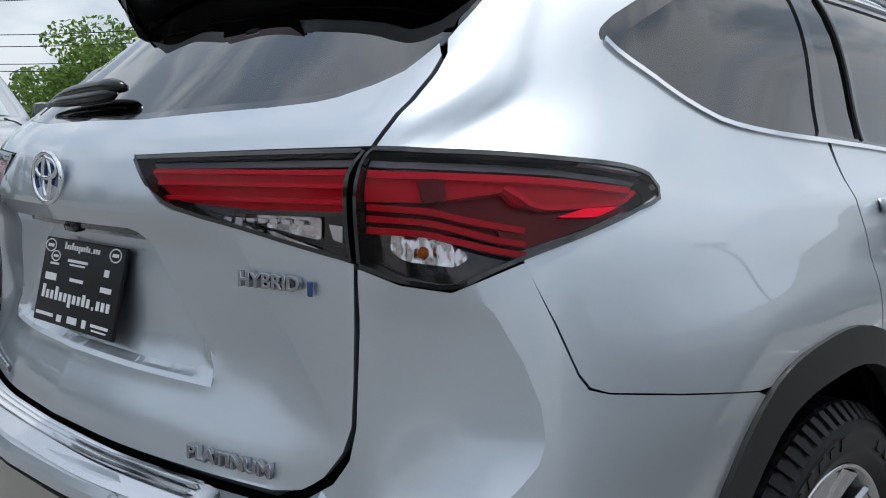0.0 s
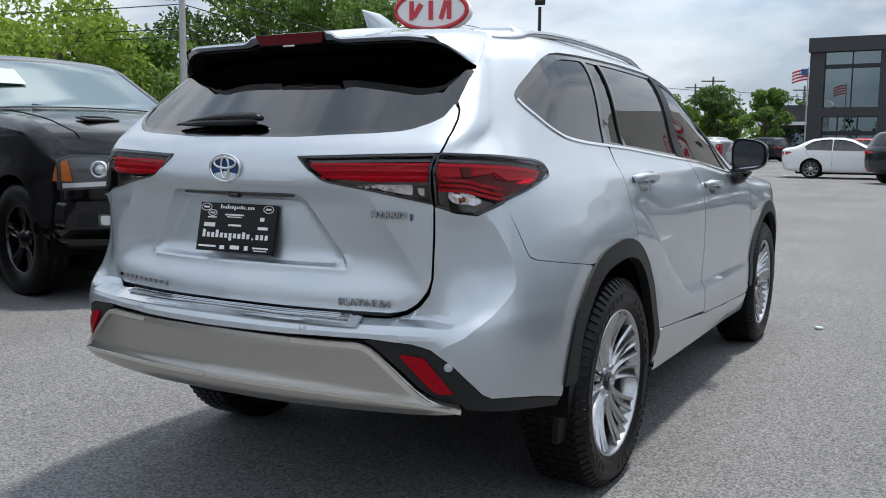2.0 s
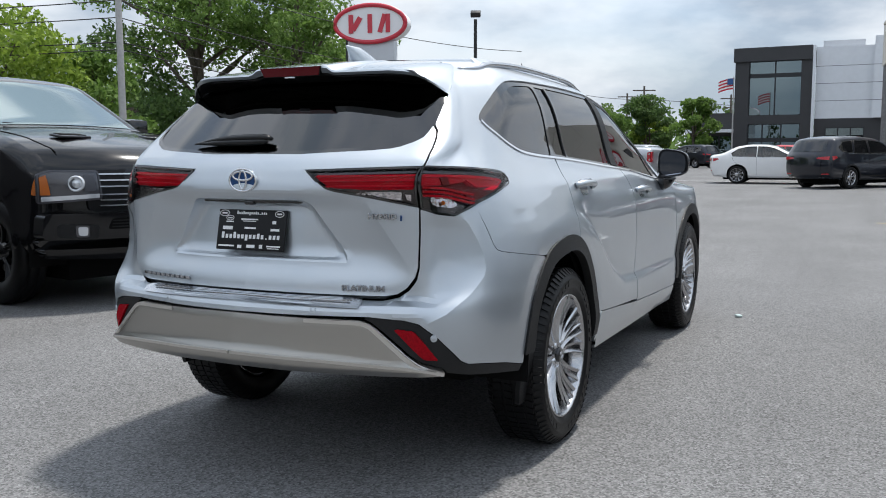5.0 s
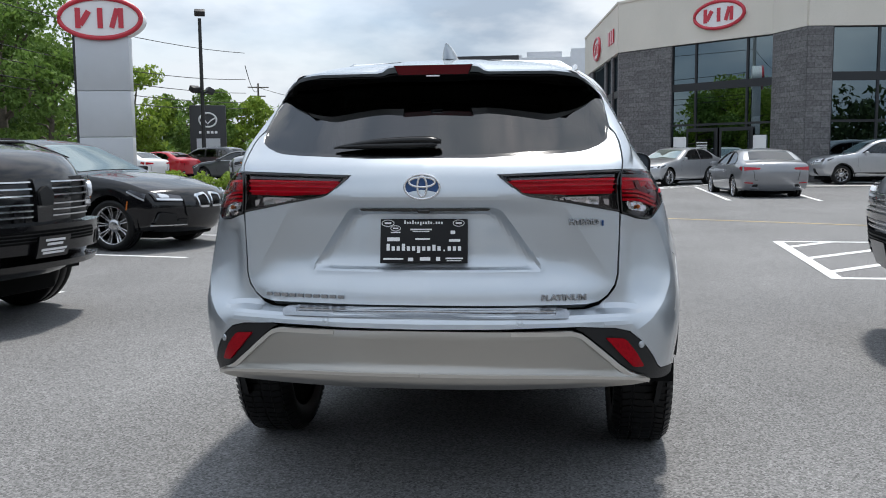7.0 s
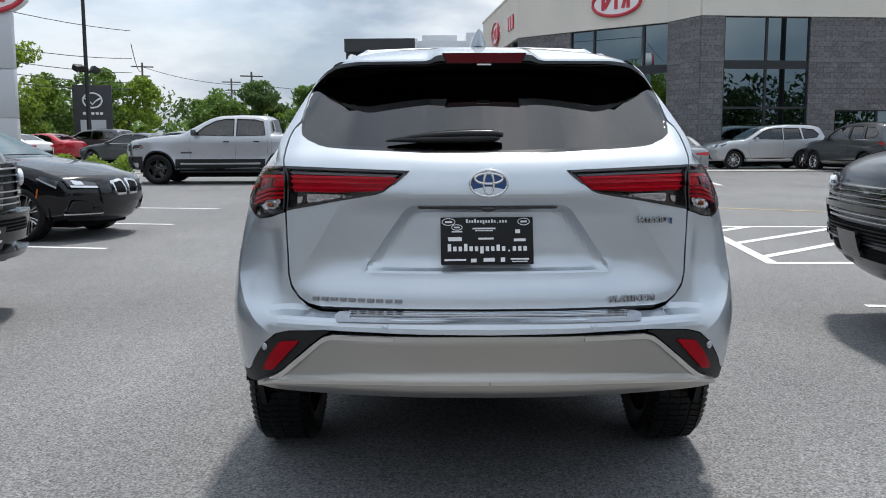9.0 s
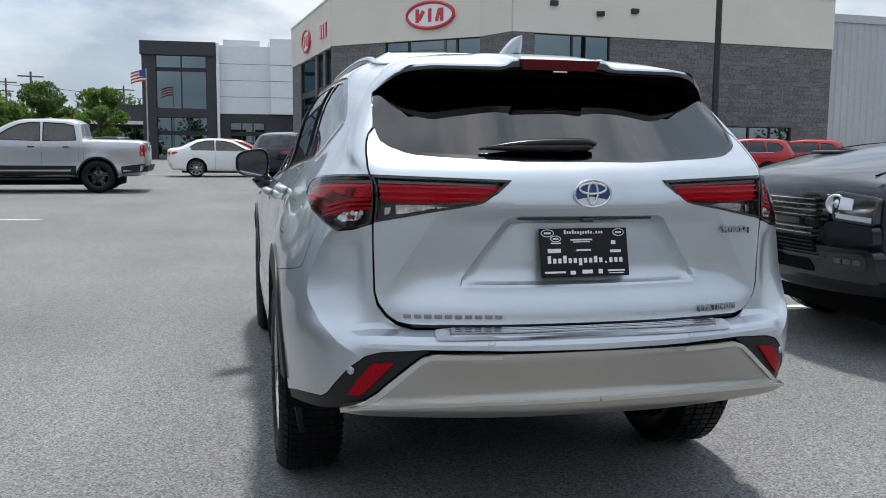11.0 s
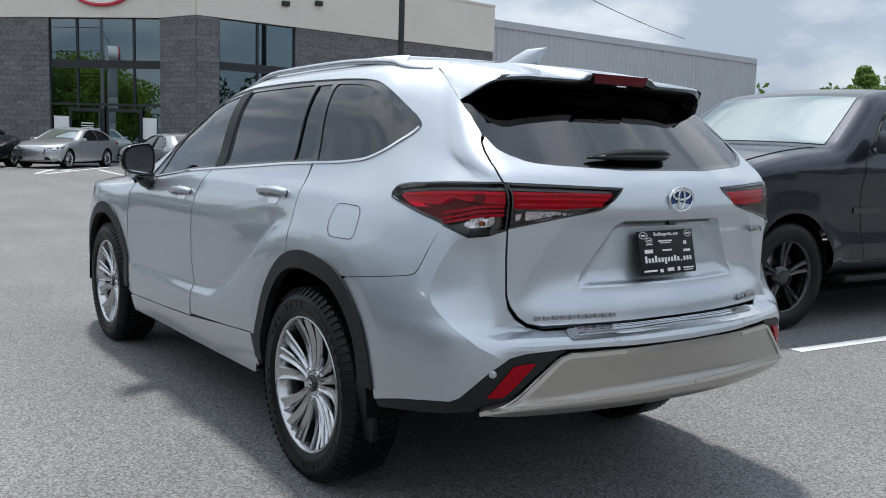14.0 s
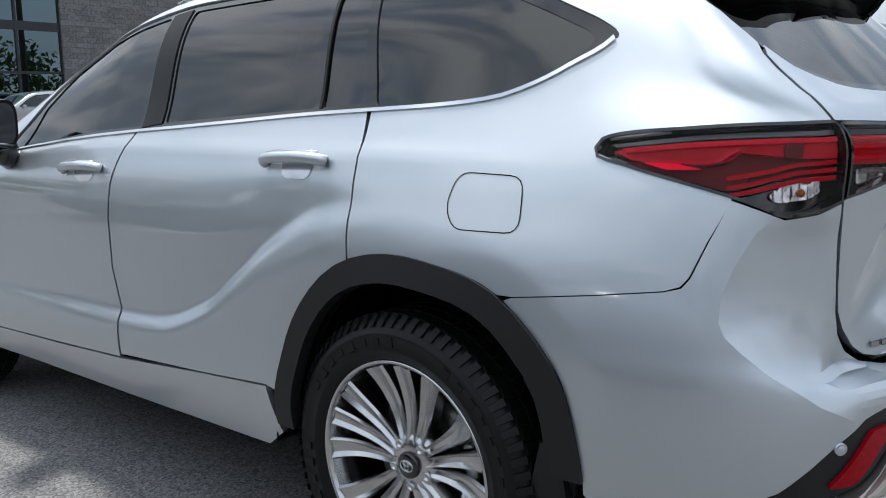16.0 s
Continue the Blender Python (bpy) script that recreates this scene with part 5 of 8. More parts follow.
for y0, x0 in ((-4.62, -4.5), (-1.73, -4.5), (1.15, -4.55), (3.90, -4.22), (6.79, -4.2), (9.66, -4.25), (12.5, -4.25)):
    painted_line((-9.6, y0 + 1.05), (x0, y0))
for y0, x0 in ((-2.6, 2.95), (.36, 2.95), (2.95, 3.15)):
    painted_line((x0, y0), (8.4, y0 - .52))
for a, b in (((3.30, 5.30), (3.62, 9.08)), ((3.62, 9.05), (9.5, 8.75)), ((3.30, 5.33), (9.5, 5.30)), ((3.42, 7.0), (5.6, 8.9)), ((3.35, 5.8), (6.8, 8.85)), ((4.6, 5.4), (8.3, 8.8)), ((3.55, 8.3), (4.3, 9.0))):
    painted_line(a, b, .13)
painted_line((2.2, 13.6), (9.0, 10.2), .11, LINE_YELLOW)
for a, b in (((4.1, 27.6), (5.8, 30.3)), ((5.4, 28.1), (4.94, 19.5)), ((7.5, 23.2), (7.1, 19.2)), ((1.9, 30.4), (4.5, 27.0)), ((3.1, 25.1), (7.3, 31.9)), ((2.9, 25.3), (5.2, 31.5)), ((-9, 34.4), (2, 32.0))):
    painted_line(a, b, .12)

# paved apron before the showroom
bm = bmesh.new()
pts = [(7.9, 27.6), (9.0, 26.9), (30, 28.0), (30, 34), (25.6, 34), (9.4, 32.4)]
lo, hi = [bm.verts.new((x, y, 0)) for x, y in pts], [bm.verts.new((x, y, .16)) for x, y in pts]
bm.faces.new(hi)
for i in range(len(pts)):
    j = (i + 1) % len(pts)
    bm.faces.new((lo[i], lo[j], hi[j], hi[i]))
bmesh.ops.recalc_face_normals(bm, faces=bm.faces)
tagged(part("pavement", bm, CONCRETE, smooth=False), "pale concrete apron with kerb before the showroom", "pavement", kind="structure")

# ---- showroom building ----
def blockwork():
    m = bpy.data.materials.new("split_face_block")
    m.use_nodes = True
    n, l = m.node_tree.nodes, m.node_tree.links
    b = n["Principled BSDF"]
    b.inputs["Roughness"].default_value = 0.9
    uv = n.new("ShaderNodeTexCoord")
    br, nz, st = n.new("ShaderNodeTexBrick"), n.new("ShaderNodeTexNoise"), n.new("ShaderNodeTexNoise")
    br.inputs["Color1"].default_value, br.inputs["Color2"].default_value, br.inputs["Mortar"].default_value = (0.115, 0.113, 0.116, 1), (0.165, 0.162, 0.165, 1), (0.08, 0.08, 0.08, 1)
    br.inputs["Scale"].default_value, br.inputs["Brick Width"].default_value, br.inputs["Row Height"].default_value, br.inputs["Mortar Size"].default_value = 1.0, .6, .2, .008
    nz.inputs["Scale"].default_value, nz.inputs["Detail"].default_value = 9, 8
    st.inputs["Scale"].default_value = .7
    for t in (br, nz, st):
        l.new(uv.outputs["UV"], t.inputs["Vector"])
    mx = n.new("ShaderNodeMix")
    mx.data_type, mx.blend_type = "RGBA", "OVERLAY"
    mx.inputs["Factor"].default_value = .8
    l.new(br.outputs["Color"], mx.inputs["A"])
    l.new(nz.outputs["Fac"], mx.inputs["B"])
    l.new(mx.outputs["Result"], b.inputs["Base Color"])
    bp = n.new("ShaderNodeBump")
    bp.inputs["Strength"].default_value, bp.inputs["Distance"].default_value = .9, .03
    l.new(nz.outputs["Fac"], bp.inputs["Height"])
    l.new(bp.outputs["Normal"], b.inputs["Normal"])
    return m


BLOCK = blockwork()
CREAM = material("cream_render", (0.66, 0.62, 0.55), 0.85, grain=0.05, grain_scale=30, stain=0.05, stain_scale=.6, relief=.15, relief_scale=40)
DARK_FRAME = material("dark_anodised_frame", (0.03, 0.032, 0.036), 0.45, 0.4)
SHOW_GLASS = glazing("showroom_glass", (0.05, 0.06, 0.065), 2.8, film=(.70, .88, .96))
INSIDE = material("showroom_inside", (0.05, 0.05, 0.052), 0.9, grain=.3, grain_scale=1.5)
WHITE_PANEL = material("white_metal_panel", (0.72, 0.74, 0.77), 0.5, grain=.03, grain_scale=3, stain=.03, stain_scale=.5)
SHED_GREY = material("grey_ribbed_metal", (0.43, 0.44, 0.46), 0.5, 0.2, grain=.04, grain_scale=4, stain=.06, stain_scale=.4)
SIGN_RED = material("sign_red", (0.52, 0.014, 0.035), 0.35, 0, .4)
SIGN_WHITE = material("sign_white", (0.80, 0.80, 0.80), 0.4)
SIGN_GREY = material("sign_silver_panel", (0.50, 0.515, 0.54), 0.4, 0.3, grain=.03, grain_scale=2)
BLACK_PANEL = material("charcoal_panel", (0.035, 0.035, 0.038), 0.5, grain=.08, grain_scale=2)
POLE_DARK = material("dark_bronze_pole", (0.03, 0.03, 0.03), 0.5, .3)
POLE_GREY = material("galvanised_pole", (0.42, 0.41, 0.40), 0.55, .5, grain=.1, grain_scale=8)
WOOD_POLE = material("weathered_pole_wood", (0.13, 0.11, 0.09), 0.9, grain=.2, grain_scale=12)
WIRE = material("wire_black", (0.02, 0.02, 0.02), 0.7)


def wall_slab(name, a, b, z0, z1, mat, parent, thick=.3, out=0.0, label=""):
    """An upright slab between two plan points; its face lies out metres before the line, on the left of b to a."""
    a, b = Vector((*a, 0)), Vector((*b, 0))
    d = (b - a).normalized()
    n = Vector((d.y, -d.x, 0))
    p = [a + n * out, b + n * out, b + n * (out - thick), a + n * (out - thick)]
    bm = bmesh.new()
    lo, hi = [bm.verts.new((q.x, q.y, z0)) for q in p], [bm.verts.new((q.x, q.y, z1)) for q in p]
    fs = [bm.faces.new((lo[i], lo[(i + 1) % 4], hi[(i + 1) % 4], hi[i])) for i in range(4)] + [bm.faces.new(hi), bm.faces.new(lo[::-1])]
    bmesh.ops.recalc_face_normals(bm, faces=bm.faces)
    uvl = bm.loops.layers.uv.new("UVMap")
    for f in bm.faces:
        for lp in f.loops:
            c = lp.vert.co
            lp[uvl].uv = ((c - a).dot(d) + (c - a).dot(n), c.z)
    return part(name, bm, mat, parent, label, smooth=False)


def along(a, b, u):
    return (a[0] + (b[0] - a[0]) * u, a[1] + (b[1] - a[1]) * u)


def glazed_wall(parent, a, b, z0, z1, cols, rows, frame=.09, back=-.12):
    """A glazed bay: panes between dark mullions (cols: shares of the length) and transoms (rows: heights)."""
    cols, rows = [0, *cols, 1], [z0, *rows, z1]
    for u0, u1 in zip(cols, cols[1:]):
        for q0, q1 in zip(rows, rows[1:]):
            wall_slab("pane", along(a, b, u0), along(a, b, u1), q0, q1, SHOW_GLASS, parent, .02, back)
    ln = math.dist(a, b)
    for u in cols:
        h = frame / 2 / ln
        wall_slab("mullion", along(a, b, max(0, u - h)), along(a, b, min(1, u + h)), z0, z1, DARK_FRAME, parent, .14, back + .05)
    for i, z in enumerate(rows):
        h = frame / 2 if i != len(rows) - 2 else .16
        wall_slab("transom", along(a, b, .001), along(a, b, .999), max(z0, z - h), min(z1, z + h), DARK_FRAME, parent, .13, back + .045)


S_END, C1, GL, GR, PN, C3, SH = (2.4, 50.5), (3.45, 38.2), (5.53, 36.05), (9.0, 32.74), (9.75, 30.75), (25.6, 32.6), (49.9, 34.8)
CB, CT = 5.92, 8.1
showroom = thing("showroom_building", "car showroom of dark block and glass under a cream band", "building")
for a, b in ((S_END, C1), (C1, GL), (GL, GR), (GR, PN), (PN, C3)):
    wall_slab("cream_band", a, b, CB, CT, CREAM, showroom, .35, .06)
    wall_slab("coping", a, b, CT, CT + .10, CREAM, showroom, .45, .10)
wall_slab("block_wall", C1, GL, 0, CB, BLOCK, showroom)
wall_slab("block_pier", GR, PN, 0, CB, BLOCK, showroom, .4, .03)
wall_slab("block_pier", PN, along(PN, C3, .058), 0, CB, BLOCK, showroom, .5, .03)
glazed_wall(showroom, GL, GR, 0, CB, (.25, .757), (2.5, 4.1))
glazed_wall(showroom, along(PN, C3, .06), along(PN, C3, .277), 0, CB, (.5,), (2.45, 4.1))
for u0, u1 in ((.277, .349), (.575, .65), (.87, 1.0)):
    wall_slab("block_wall", along(PN, C3, u0), along(PN, C3, u1), 0, CB, BLOCK, showroom, .3, .0)
for u0, u1, cols in ((.349, .575, (.5,)), (.65, .87, (.35, .68))):
    wall_slab("block_wall", along(PN, C3, u0), along(PN, C3, u1), 2.36, CB, BLOCK, showroom)
    wall_slab("block_wall", along(PN, C3, u0), along(PN, C3, u1), 0, .35, BLOCK, showroom)
    glazed_wall(showroom, along(PN, C3, u0), along(PN, C3, u1), .35, 2.36, cols, ())
# the long side towards the rear
for u0, u1 in ((0, .24), (.62, .66), (.80, .84), (.97, 1.0)):
    wall_slab("block_wall", along(S_END, C1, u0), along(S_END, C1, u1), 0, CB, BLOCK, showroom)
for u0, u1 in ((.24, .62), (.66, .80), (.84, .97)):
    glazed_wall(showroom, along(S_END, C1, u0), along(S_END, C1, u1), 0, CB, (), (2.5, 4.1))
# closed back and inside, so that the glass has a dark room behind it
for a, b in ((along(S_END, C1, .0), (14, 50)), ((14, 50), (25.6, 36))):
    wall_slab("rear_wall", a, b, 0, CT, BLOCK, showroom)
bm = bmesh.new()
bm.faces.new([bm.verts.new((x, y, CB - .05)) for x, y in ((2.7, 50), (3.7, 38.5), (5.8, 36.3), (9.2, 33.0), (10.0, 31.2), (25.4, 33.0), (25.4, 36), (14, 49.8))])
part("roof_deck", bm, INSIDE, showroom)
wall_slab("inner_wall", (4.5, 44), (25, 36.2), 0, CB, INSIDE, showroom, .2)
for u in (.33, .67):
    wall_slab("door_leaf", along(GL, GR, u - .16), along(GL, GR, u + .16), .05, 2.35, DARK_FRAME, showroom, .05, -.03)
    wall_slab("door_pane", along(GL, GR, u - .13), along(GL, GR, u + .13), .25, 2.2, SHOW_GLASS, showroom, .02, .03)
for u, w in ((.11, .10), (.86, .11)):
    wall_slab("window_poster", along(GL, GR, u - w / 1.2), along(GL, GR, u + w / 1.2), 1.15, 2.0, SIGN_WHITE, showroom, .02, -.07, "white poster behind the glass")
for z in (1.45, 1.53, 1.61, 1.72):
    wall_slab("door_print", along(GL, GR, .29), along(GL, GR, .40), z, z + .04, SIGN_WHITE, showroom, .01, .05)
for x, y, z in ((11.5, 30.87, 7.1), (13.6, 31.12, 6.8), (15.2, 31.3, 7.0)):
    box("wall_light", (x, y, z), (.32, .28, .2), DARK_FRAME, showroom, .03)


def oval_sign(name, m, rx, rz, depth, parent=None, label="", border=.12, body_mat=None):
    """An oval sign: a white face in a thick red ring with three plain red marks on it."""
    holder = new(name)
    holder.matrix_basis = m
    holder.parent = parent
    ov = [(rx * math.cos(2 * math.pi * k / 56), rz * math.sin(2 * math.pi * k / 56)) for k in range(56)]

    def disc(nm, scale_x, scale_z, y0, y1, mat):
        bm = bmesh.new()
        f, g = [bm.verts.new((x * scale_x, y0, z * scale_z)) for x, z in ov], [bm.verts.new((x * scale_x, y1, z * scale_z)) for x, z in ov]
        bm.faces.new(f)
        bm.faces.new(g[::-1])
        for i in range(56):
            j = (i + 1) % 56
            bm.faces.new((f[i], g[i], g[j], f[j]))
        bmesh.ops.recalc_face_normals(bm, faces=bm.faces)
        sharpen(bm, 50)
        return part(nm, bm, mat, holder)
    disc("cabinet", .985, .985, 0, depth, body_mat or SIGN_WHITE)
    disc("face", .93, .90, -.015, 0, SIGN_WHITE)
    bm = bmesh.new()
    tube(bm, [(x * (1 - border / 2), -.02, z * (1 - border / 2 * rx / rz * .8)) for x, z in ov], border * rx / 2, 6, closed=True)
    part("red_ring", bm, SIGN_RED, holder)
    for cx, kind_ in ((-.40, "k"), (0.0, "i"), (.38, "a")):
        bm = bmesh.new()
        h, t = rz * .92, rx * .085
        c = cx * rx
        if kind_ == "i":
            add_box(bm, c, -.035, 0, t * 1.4, .04, h)
        elif kind_ == "k":
            add_box(bm, c - rx * .11, -.035, 0, t * 1.4, .04, h)
            add_box(bm, c + rx * .045, -.036, 0, t * 1.5, .04, h * .80, 0, pose(0, 0, 0, 0, 32))
        else:
            add_box(bm, c - rx * .05, -.035, 0, t * 1.35, .04, h, 0, pose(0, 0, 0, 0, 17))
            add_box(bm, c + rx * .10, -.035, 0, t * 1.35, .04, h * .98)
        part("red_mark", bm, SIGN_RED, holder, smooth=False)
    if label:
        tagged(holder, label)
    return holder


d_ = (Vector((*GR, 0)) - Vector((*GL, 0))).normalized()
yaw_ = math.degrees(math.atan2(d_.y, d_.x))
fx, fy = along(GL, GR, .50)
nrm_ = Vector((d_.y, -d_.x, 0)) * .12
tagged(oval_sign("facade_sign", Matrix.Translation((fx + nrm_.x, fy + nrm_.y, 6.93)) @ pose(0, 0, 0, 0, 0, yaw_), 1.24, .60, .06), "red oval dealer sign on the cream band", "sign")
d2 = (Vector((*C1, 0)) - Vector((*S_END, 0))).normalized()
sx_, sy_ = along(S_END, C1, .47)
tagged(oval_sign("side_sign", Matrix.Translation((sx_ - .12, sy_, 6.85)) @ pose(0, 0, 0, 0, 0, math.degrees(math.atan2(d2.y, d2.x))), 1.25, .62, .06), "red oval dealer sign on the side band", "sign")
for k, u in enumerate((.80, .85, .90)):
    q = along(S_END, C1, u)
    wall_slab("red_sign_bar", along(S_END, C1, u - .015), along(S_END, C1, u + .015), 6.5, 7.15, SIGN_RED, showroom, .06, .14)

# metal shed that continues the front
shed = thing("metal_shed", "long grey ribbed metal service shed", "building")
bm = bmesh.new()
a, b = Vector((C3[0] + .05, C3[1] + .25, 0)), Vector((*SH, 0))
d = (b - a)
L_ = d.length
d.normalize()
n_ = Vector((d.y, -d.x, 0))
prof, u = [], 0.0
while u < L_:
    prof += [(u, 0), (u + .06, .05), (u + .14, .05), (u + .20, 0)]
    u += .38
lo = [bm.verts.new((a + d * p + n_ * q).to_tuple()) for p, q in prof]
hi = [bm.verts.new((a + d * p + n_ * q + Vector((0, 0, 7.5 - .006 * p))).to_tuple()) for p, q in prof]
for i in range(len(lo) - 1):
    bm.faces.new((lo[i], lo[i + 1], hi[i + 1], hi[i]))
part("ribbed_wall", bm, SHED_GREY, shed, smooth=False)
wall_slab("eaves_beam", a.to_tuple()[:2], b.to_tuple()[:2], 7.2, 7.56, SHED_GREY, shed, .3, .1)
wall_slab("end_wall", b.to_tuple()[:2], (SH[0] - 1.5, SH[1] + 22), 0, 7.4, SHED_GREY, shed)
bm = bmesh.new()
e_ = Vector((-1.5, 22, 0))
bm.faces.new([bm.verts.new(p) for p in ((a + Vector((0, 0, 7.5))).to_tuple(), (b + Vector((0, 0, 7.3))).to_tuple(), (b + e_ + Vector((0, 0, 7.9))).to_tuple(), (a + e_ + Vector((0, 0, 8.0))).to_tuple())])
part("roof", bm, SHED_GREY, shed)
annexe = thing("low_annexe", "low pale flat-roofed annexe beyond the shed", "building")
wall_slab("wall", (50.5, 36), (63, 38.5), 0, 4.2, WHITE_PANEL, annexe, 6)
wall_slab("roof_edge", (50.3, 35.9), (63.2, 38.4), 4.2, 4.45, DARK_FRAME, annexe, 6.2, .1)

# far showroom: charcoal front with white wing
far_ = thing("far_showroom", "charcoal and white two-storey showroom in the distance", "building")
wall_slab("fascia", (-8.1, 70.7), (-2.35, 70.5), 8.4, 9.45, BLACK_PANEL, far_, 8, .25)
wall_slab("column", (-8.0, 70.7), (-6.95, 70.66), 0, 8.4, BLACK_PANEL, far_, .8)
wall_slab("column", (-3.1, 70.52), (-2.35, 70.5), 0, 8.4, BLACK_PANEL, far_, .8)
wall_slab("spandrel", (-6.95, 70.66), (-3.1, 70.52), 3.55, 4.2, BLACK_PANEL, far_, .6)
glazed_wall(far_, (-6.95, 70.66), (-3.1, 70.52), 4.2, 8.4, (.5,), (7.3,), .1, -.3)
glazed_wall(far_, (-6.95, 70.66), (-3.1, 70.52), 0, 3.55, (.28, .64), (2.3,), .1, -.3)
wall_slab("side_wall", (-8.1, 79), (-8.0, 70.9), 0, 9.3, BLACK_PANEL, far_, .3)
wall_slab("white_wing", (-2.1, 70.9), (5.6, 70.9), 3.9, 9.3, WHITE_PANEL, far_, 8)
wall_slab("white_wing", (1.9, 70.4), (5.6, 70.4), 3.9, 9.9, WHITE_PANEL, far_, 6)
for z in (5.2, 6.5, 7.8):
    wall_slab("panel_joint", (-2.1, 70.9), (5.6, 70.9), z, z + .03, DARK_FRAME, far_, .02, .515)
wall_slab("dark_base", (-2.1, 70.9), (5.6, 70.9), 0, 3.9, BLACK_PANEL, far_, 8, .02)
glazed_wall(far_, (-1.3, 70.9), (1.4, 70.9), 0, 3.2, (.33, .66), (2.3,), .1, .06)
glazed_wall(far_, (3.3, 70.4), (4.6, 70.4), .8, 3.2, (), (), .1, .08)
wall_slab("downpipe", (-2.3, 70.4), (-2.1, 70.4), 0, 9.4, WHITE_PANEL, far_, .2, .3)
wall_slab("roof_unit", (-1.8, 74), (1.2, 74), 9.3, 10.1, SIGN_GREY, far_, 2)
low_ = thing("dark_pavilion", "low dark pavilion with a pale canopy in the distance", "building")
wall_slab("wall", (-14.5, 88), (-8.4, 88), 0, 5.2, BLACK_PANEL, low_, 6)
wall_slab("canopy", (-14.8, 86.5), (-8.6, 86.5), 3.3, 3.6, WHITE_PANEL, low_, 2)
glazed_wall(low_, (-13, 88), (-9, 88), 0, 3.0, (.33, .66), (), .12, .06)

# ---- signs, poles and wires ----
pylon = thing("dealer_pylon", "tall silver pylon with a red oval dealer sign", "sign", pose(-15.65, 26.9, 0, 0, 0, 13))
for k, (z0, z1) in enumerate(((0.0, 2.05), (2.07, 3.70), (3.72, 5.62))):
    box("panel", (0, 0, (z0 + z1) / 2), (1.86, .5, z1 - z0), SIGN_GREY, pylon, .01)
box("rear_post", (-.98, .1, 3.2), (.16, .4, 6.4), POLE_DARK, pylon, .02)
oval_sign("sign_head", Matrix.Translation((.0, -.3, 6.26)), 1.50, .77, .62, pylon)
tagged(bpy.data.objects["sign_head"], "red oval sign head")
totem = thing("black_totem", "black dealer totem with a white winged ring", "sign", pose(-22.0, 52.5, 0, 0, 0, 18))
box("slab", (0, 0, 2.35), (2.3, .4, 4.7), BLACK_PANEL, totem, .03)
bm = bmesh.new()
tube(bm, [(.55 * math.cos(t), -.22, 3.75 + .45 * math.sin(t)) for t in np.linspace(0, 2 * math.pi, 30, endpoint=False)], .06, 6, closed=True)
part("white_ring", bm, SIGN_WHITE, totem)
bm = bmesh.new()
tube(bm, [(-.5, -.22, 3.9), (-.2, -.22, 3.72), (0, -.22, 3.5), (.2, -.22, 3.72), (.5, -.22, 3.9)], .05, 6)
part("white_wing", bm, SIGN_WHITE, totem)
for k in range(5):
    box("letter_bar", (-.5 + k * .25, -.215, 2.95), (.17, .02, .16), SIGN_WHITE, totem)
box("grey_field", (0, -.205, 2.1), (1.5, .01, .9), SIGN_GREY, totem)


def light_pole(x, y, h, r, mat, heads, label):
    p = thing("light_pole", label, "lamp post", pose(x, y, 0))
    part("shaft", lathe([(0, r * 1.4), (h * .5, r * 1.15), (h, r)], 12, "z"), mat, p)
    part("base_plate", lathe([(0, r * 3.2), (.5, r * 3.0), (.55, 0.001)], 14, "z"), CONCRETE, p)
    for dx, dy, dz, turn in heads:
        box("lamp_head", (dx, dy, dz), (.62, .42, .34), mat, p, .05, pose(0, 0, 0, 28, 0, turn))
        box("lamp_arm", (dx * .5, dy * .5, dz - .1), (abs(dx) + .08, abs(dy) + .08, .09), mat, p, .02)
    return p


light_pole(-20.6, 48.2, 9.6, .10, POLE_DARK, ((0.1, -.2, 9.9, 20), (-.35, -.2, 5.4, 60), (.45, .1, 5.3, 130)), "dark lamp post with a tilted floodlight")
light_pole(16.3, 26.5, 10.5, .10, POLE_DARK, ((0.3, -.3, 10.6, 0), (-.3, .3, 10.6, 180)), "dark lamp post before the showroom")
grey_mast = thing("street_pole", "tall grey galvanised street pole", "pole", pose(-26.2, 24.3, 0))
part("shaft", lathe([(0, .17), (6, .14), (12, .11)], 12, "z"), POLE_GREY, grey_mast)
poles = []
for x, y, h in ((-36.5, 106, 10.6), (-29, 120, 9.6), (-23.5, 108, 8.6), (-55, 62, 11), (-22, 100, 9), (-14, 112, 8.5)):
    p = thing("utility_pole", "weathered wooden utility pole with crossarms", "utility pole", pose(x, y, 0, 0, 0, 25), "utility poles")
    part("shaft", lathe([(0, .17), (h, .11)], 8, "z"), WOOD_POLE, p)
    box("crossarm", (0, 0, h - .5), (2.6, .12, .14), WOOD_POLE, p)
    box("crossarm", (0, 0, h - 1.6), (1.8, .12, .14), WOOD_POLE, p)
    poles.append((x, y, h))


def wire(a, b, sag, r=.018):
    a, b = Vector(a), Vector(b)
    bm = bmesh.new()
    tube(bm, [a.lerp(b, t) - Vector((0, 0, sag * 4 * t * (1 - t))) for t in np.linspace(0, 1, 14)], r, 4)
    return tagged(part("overhead_wire", bm, WIRE), "thin black overhead cable", "cable", "overhead wires")


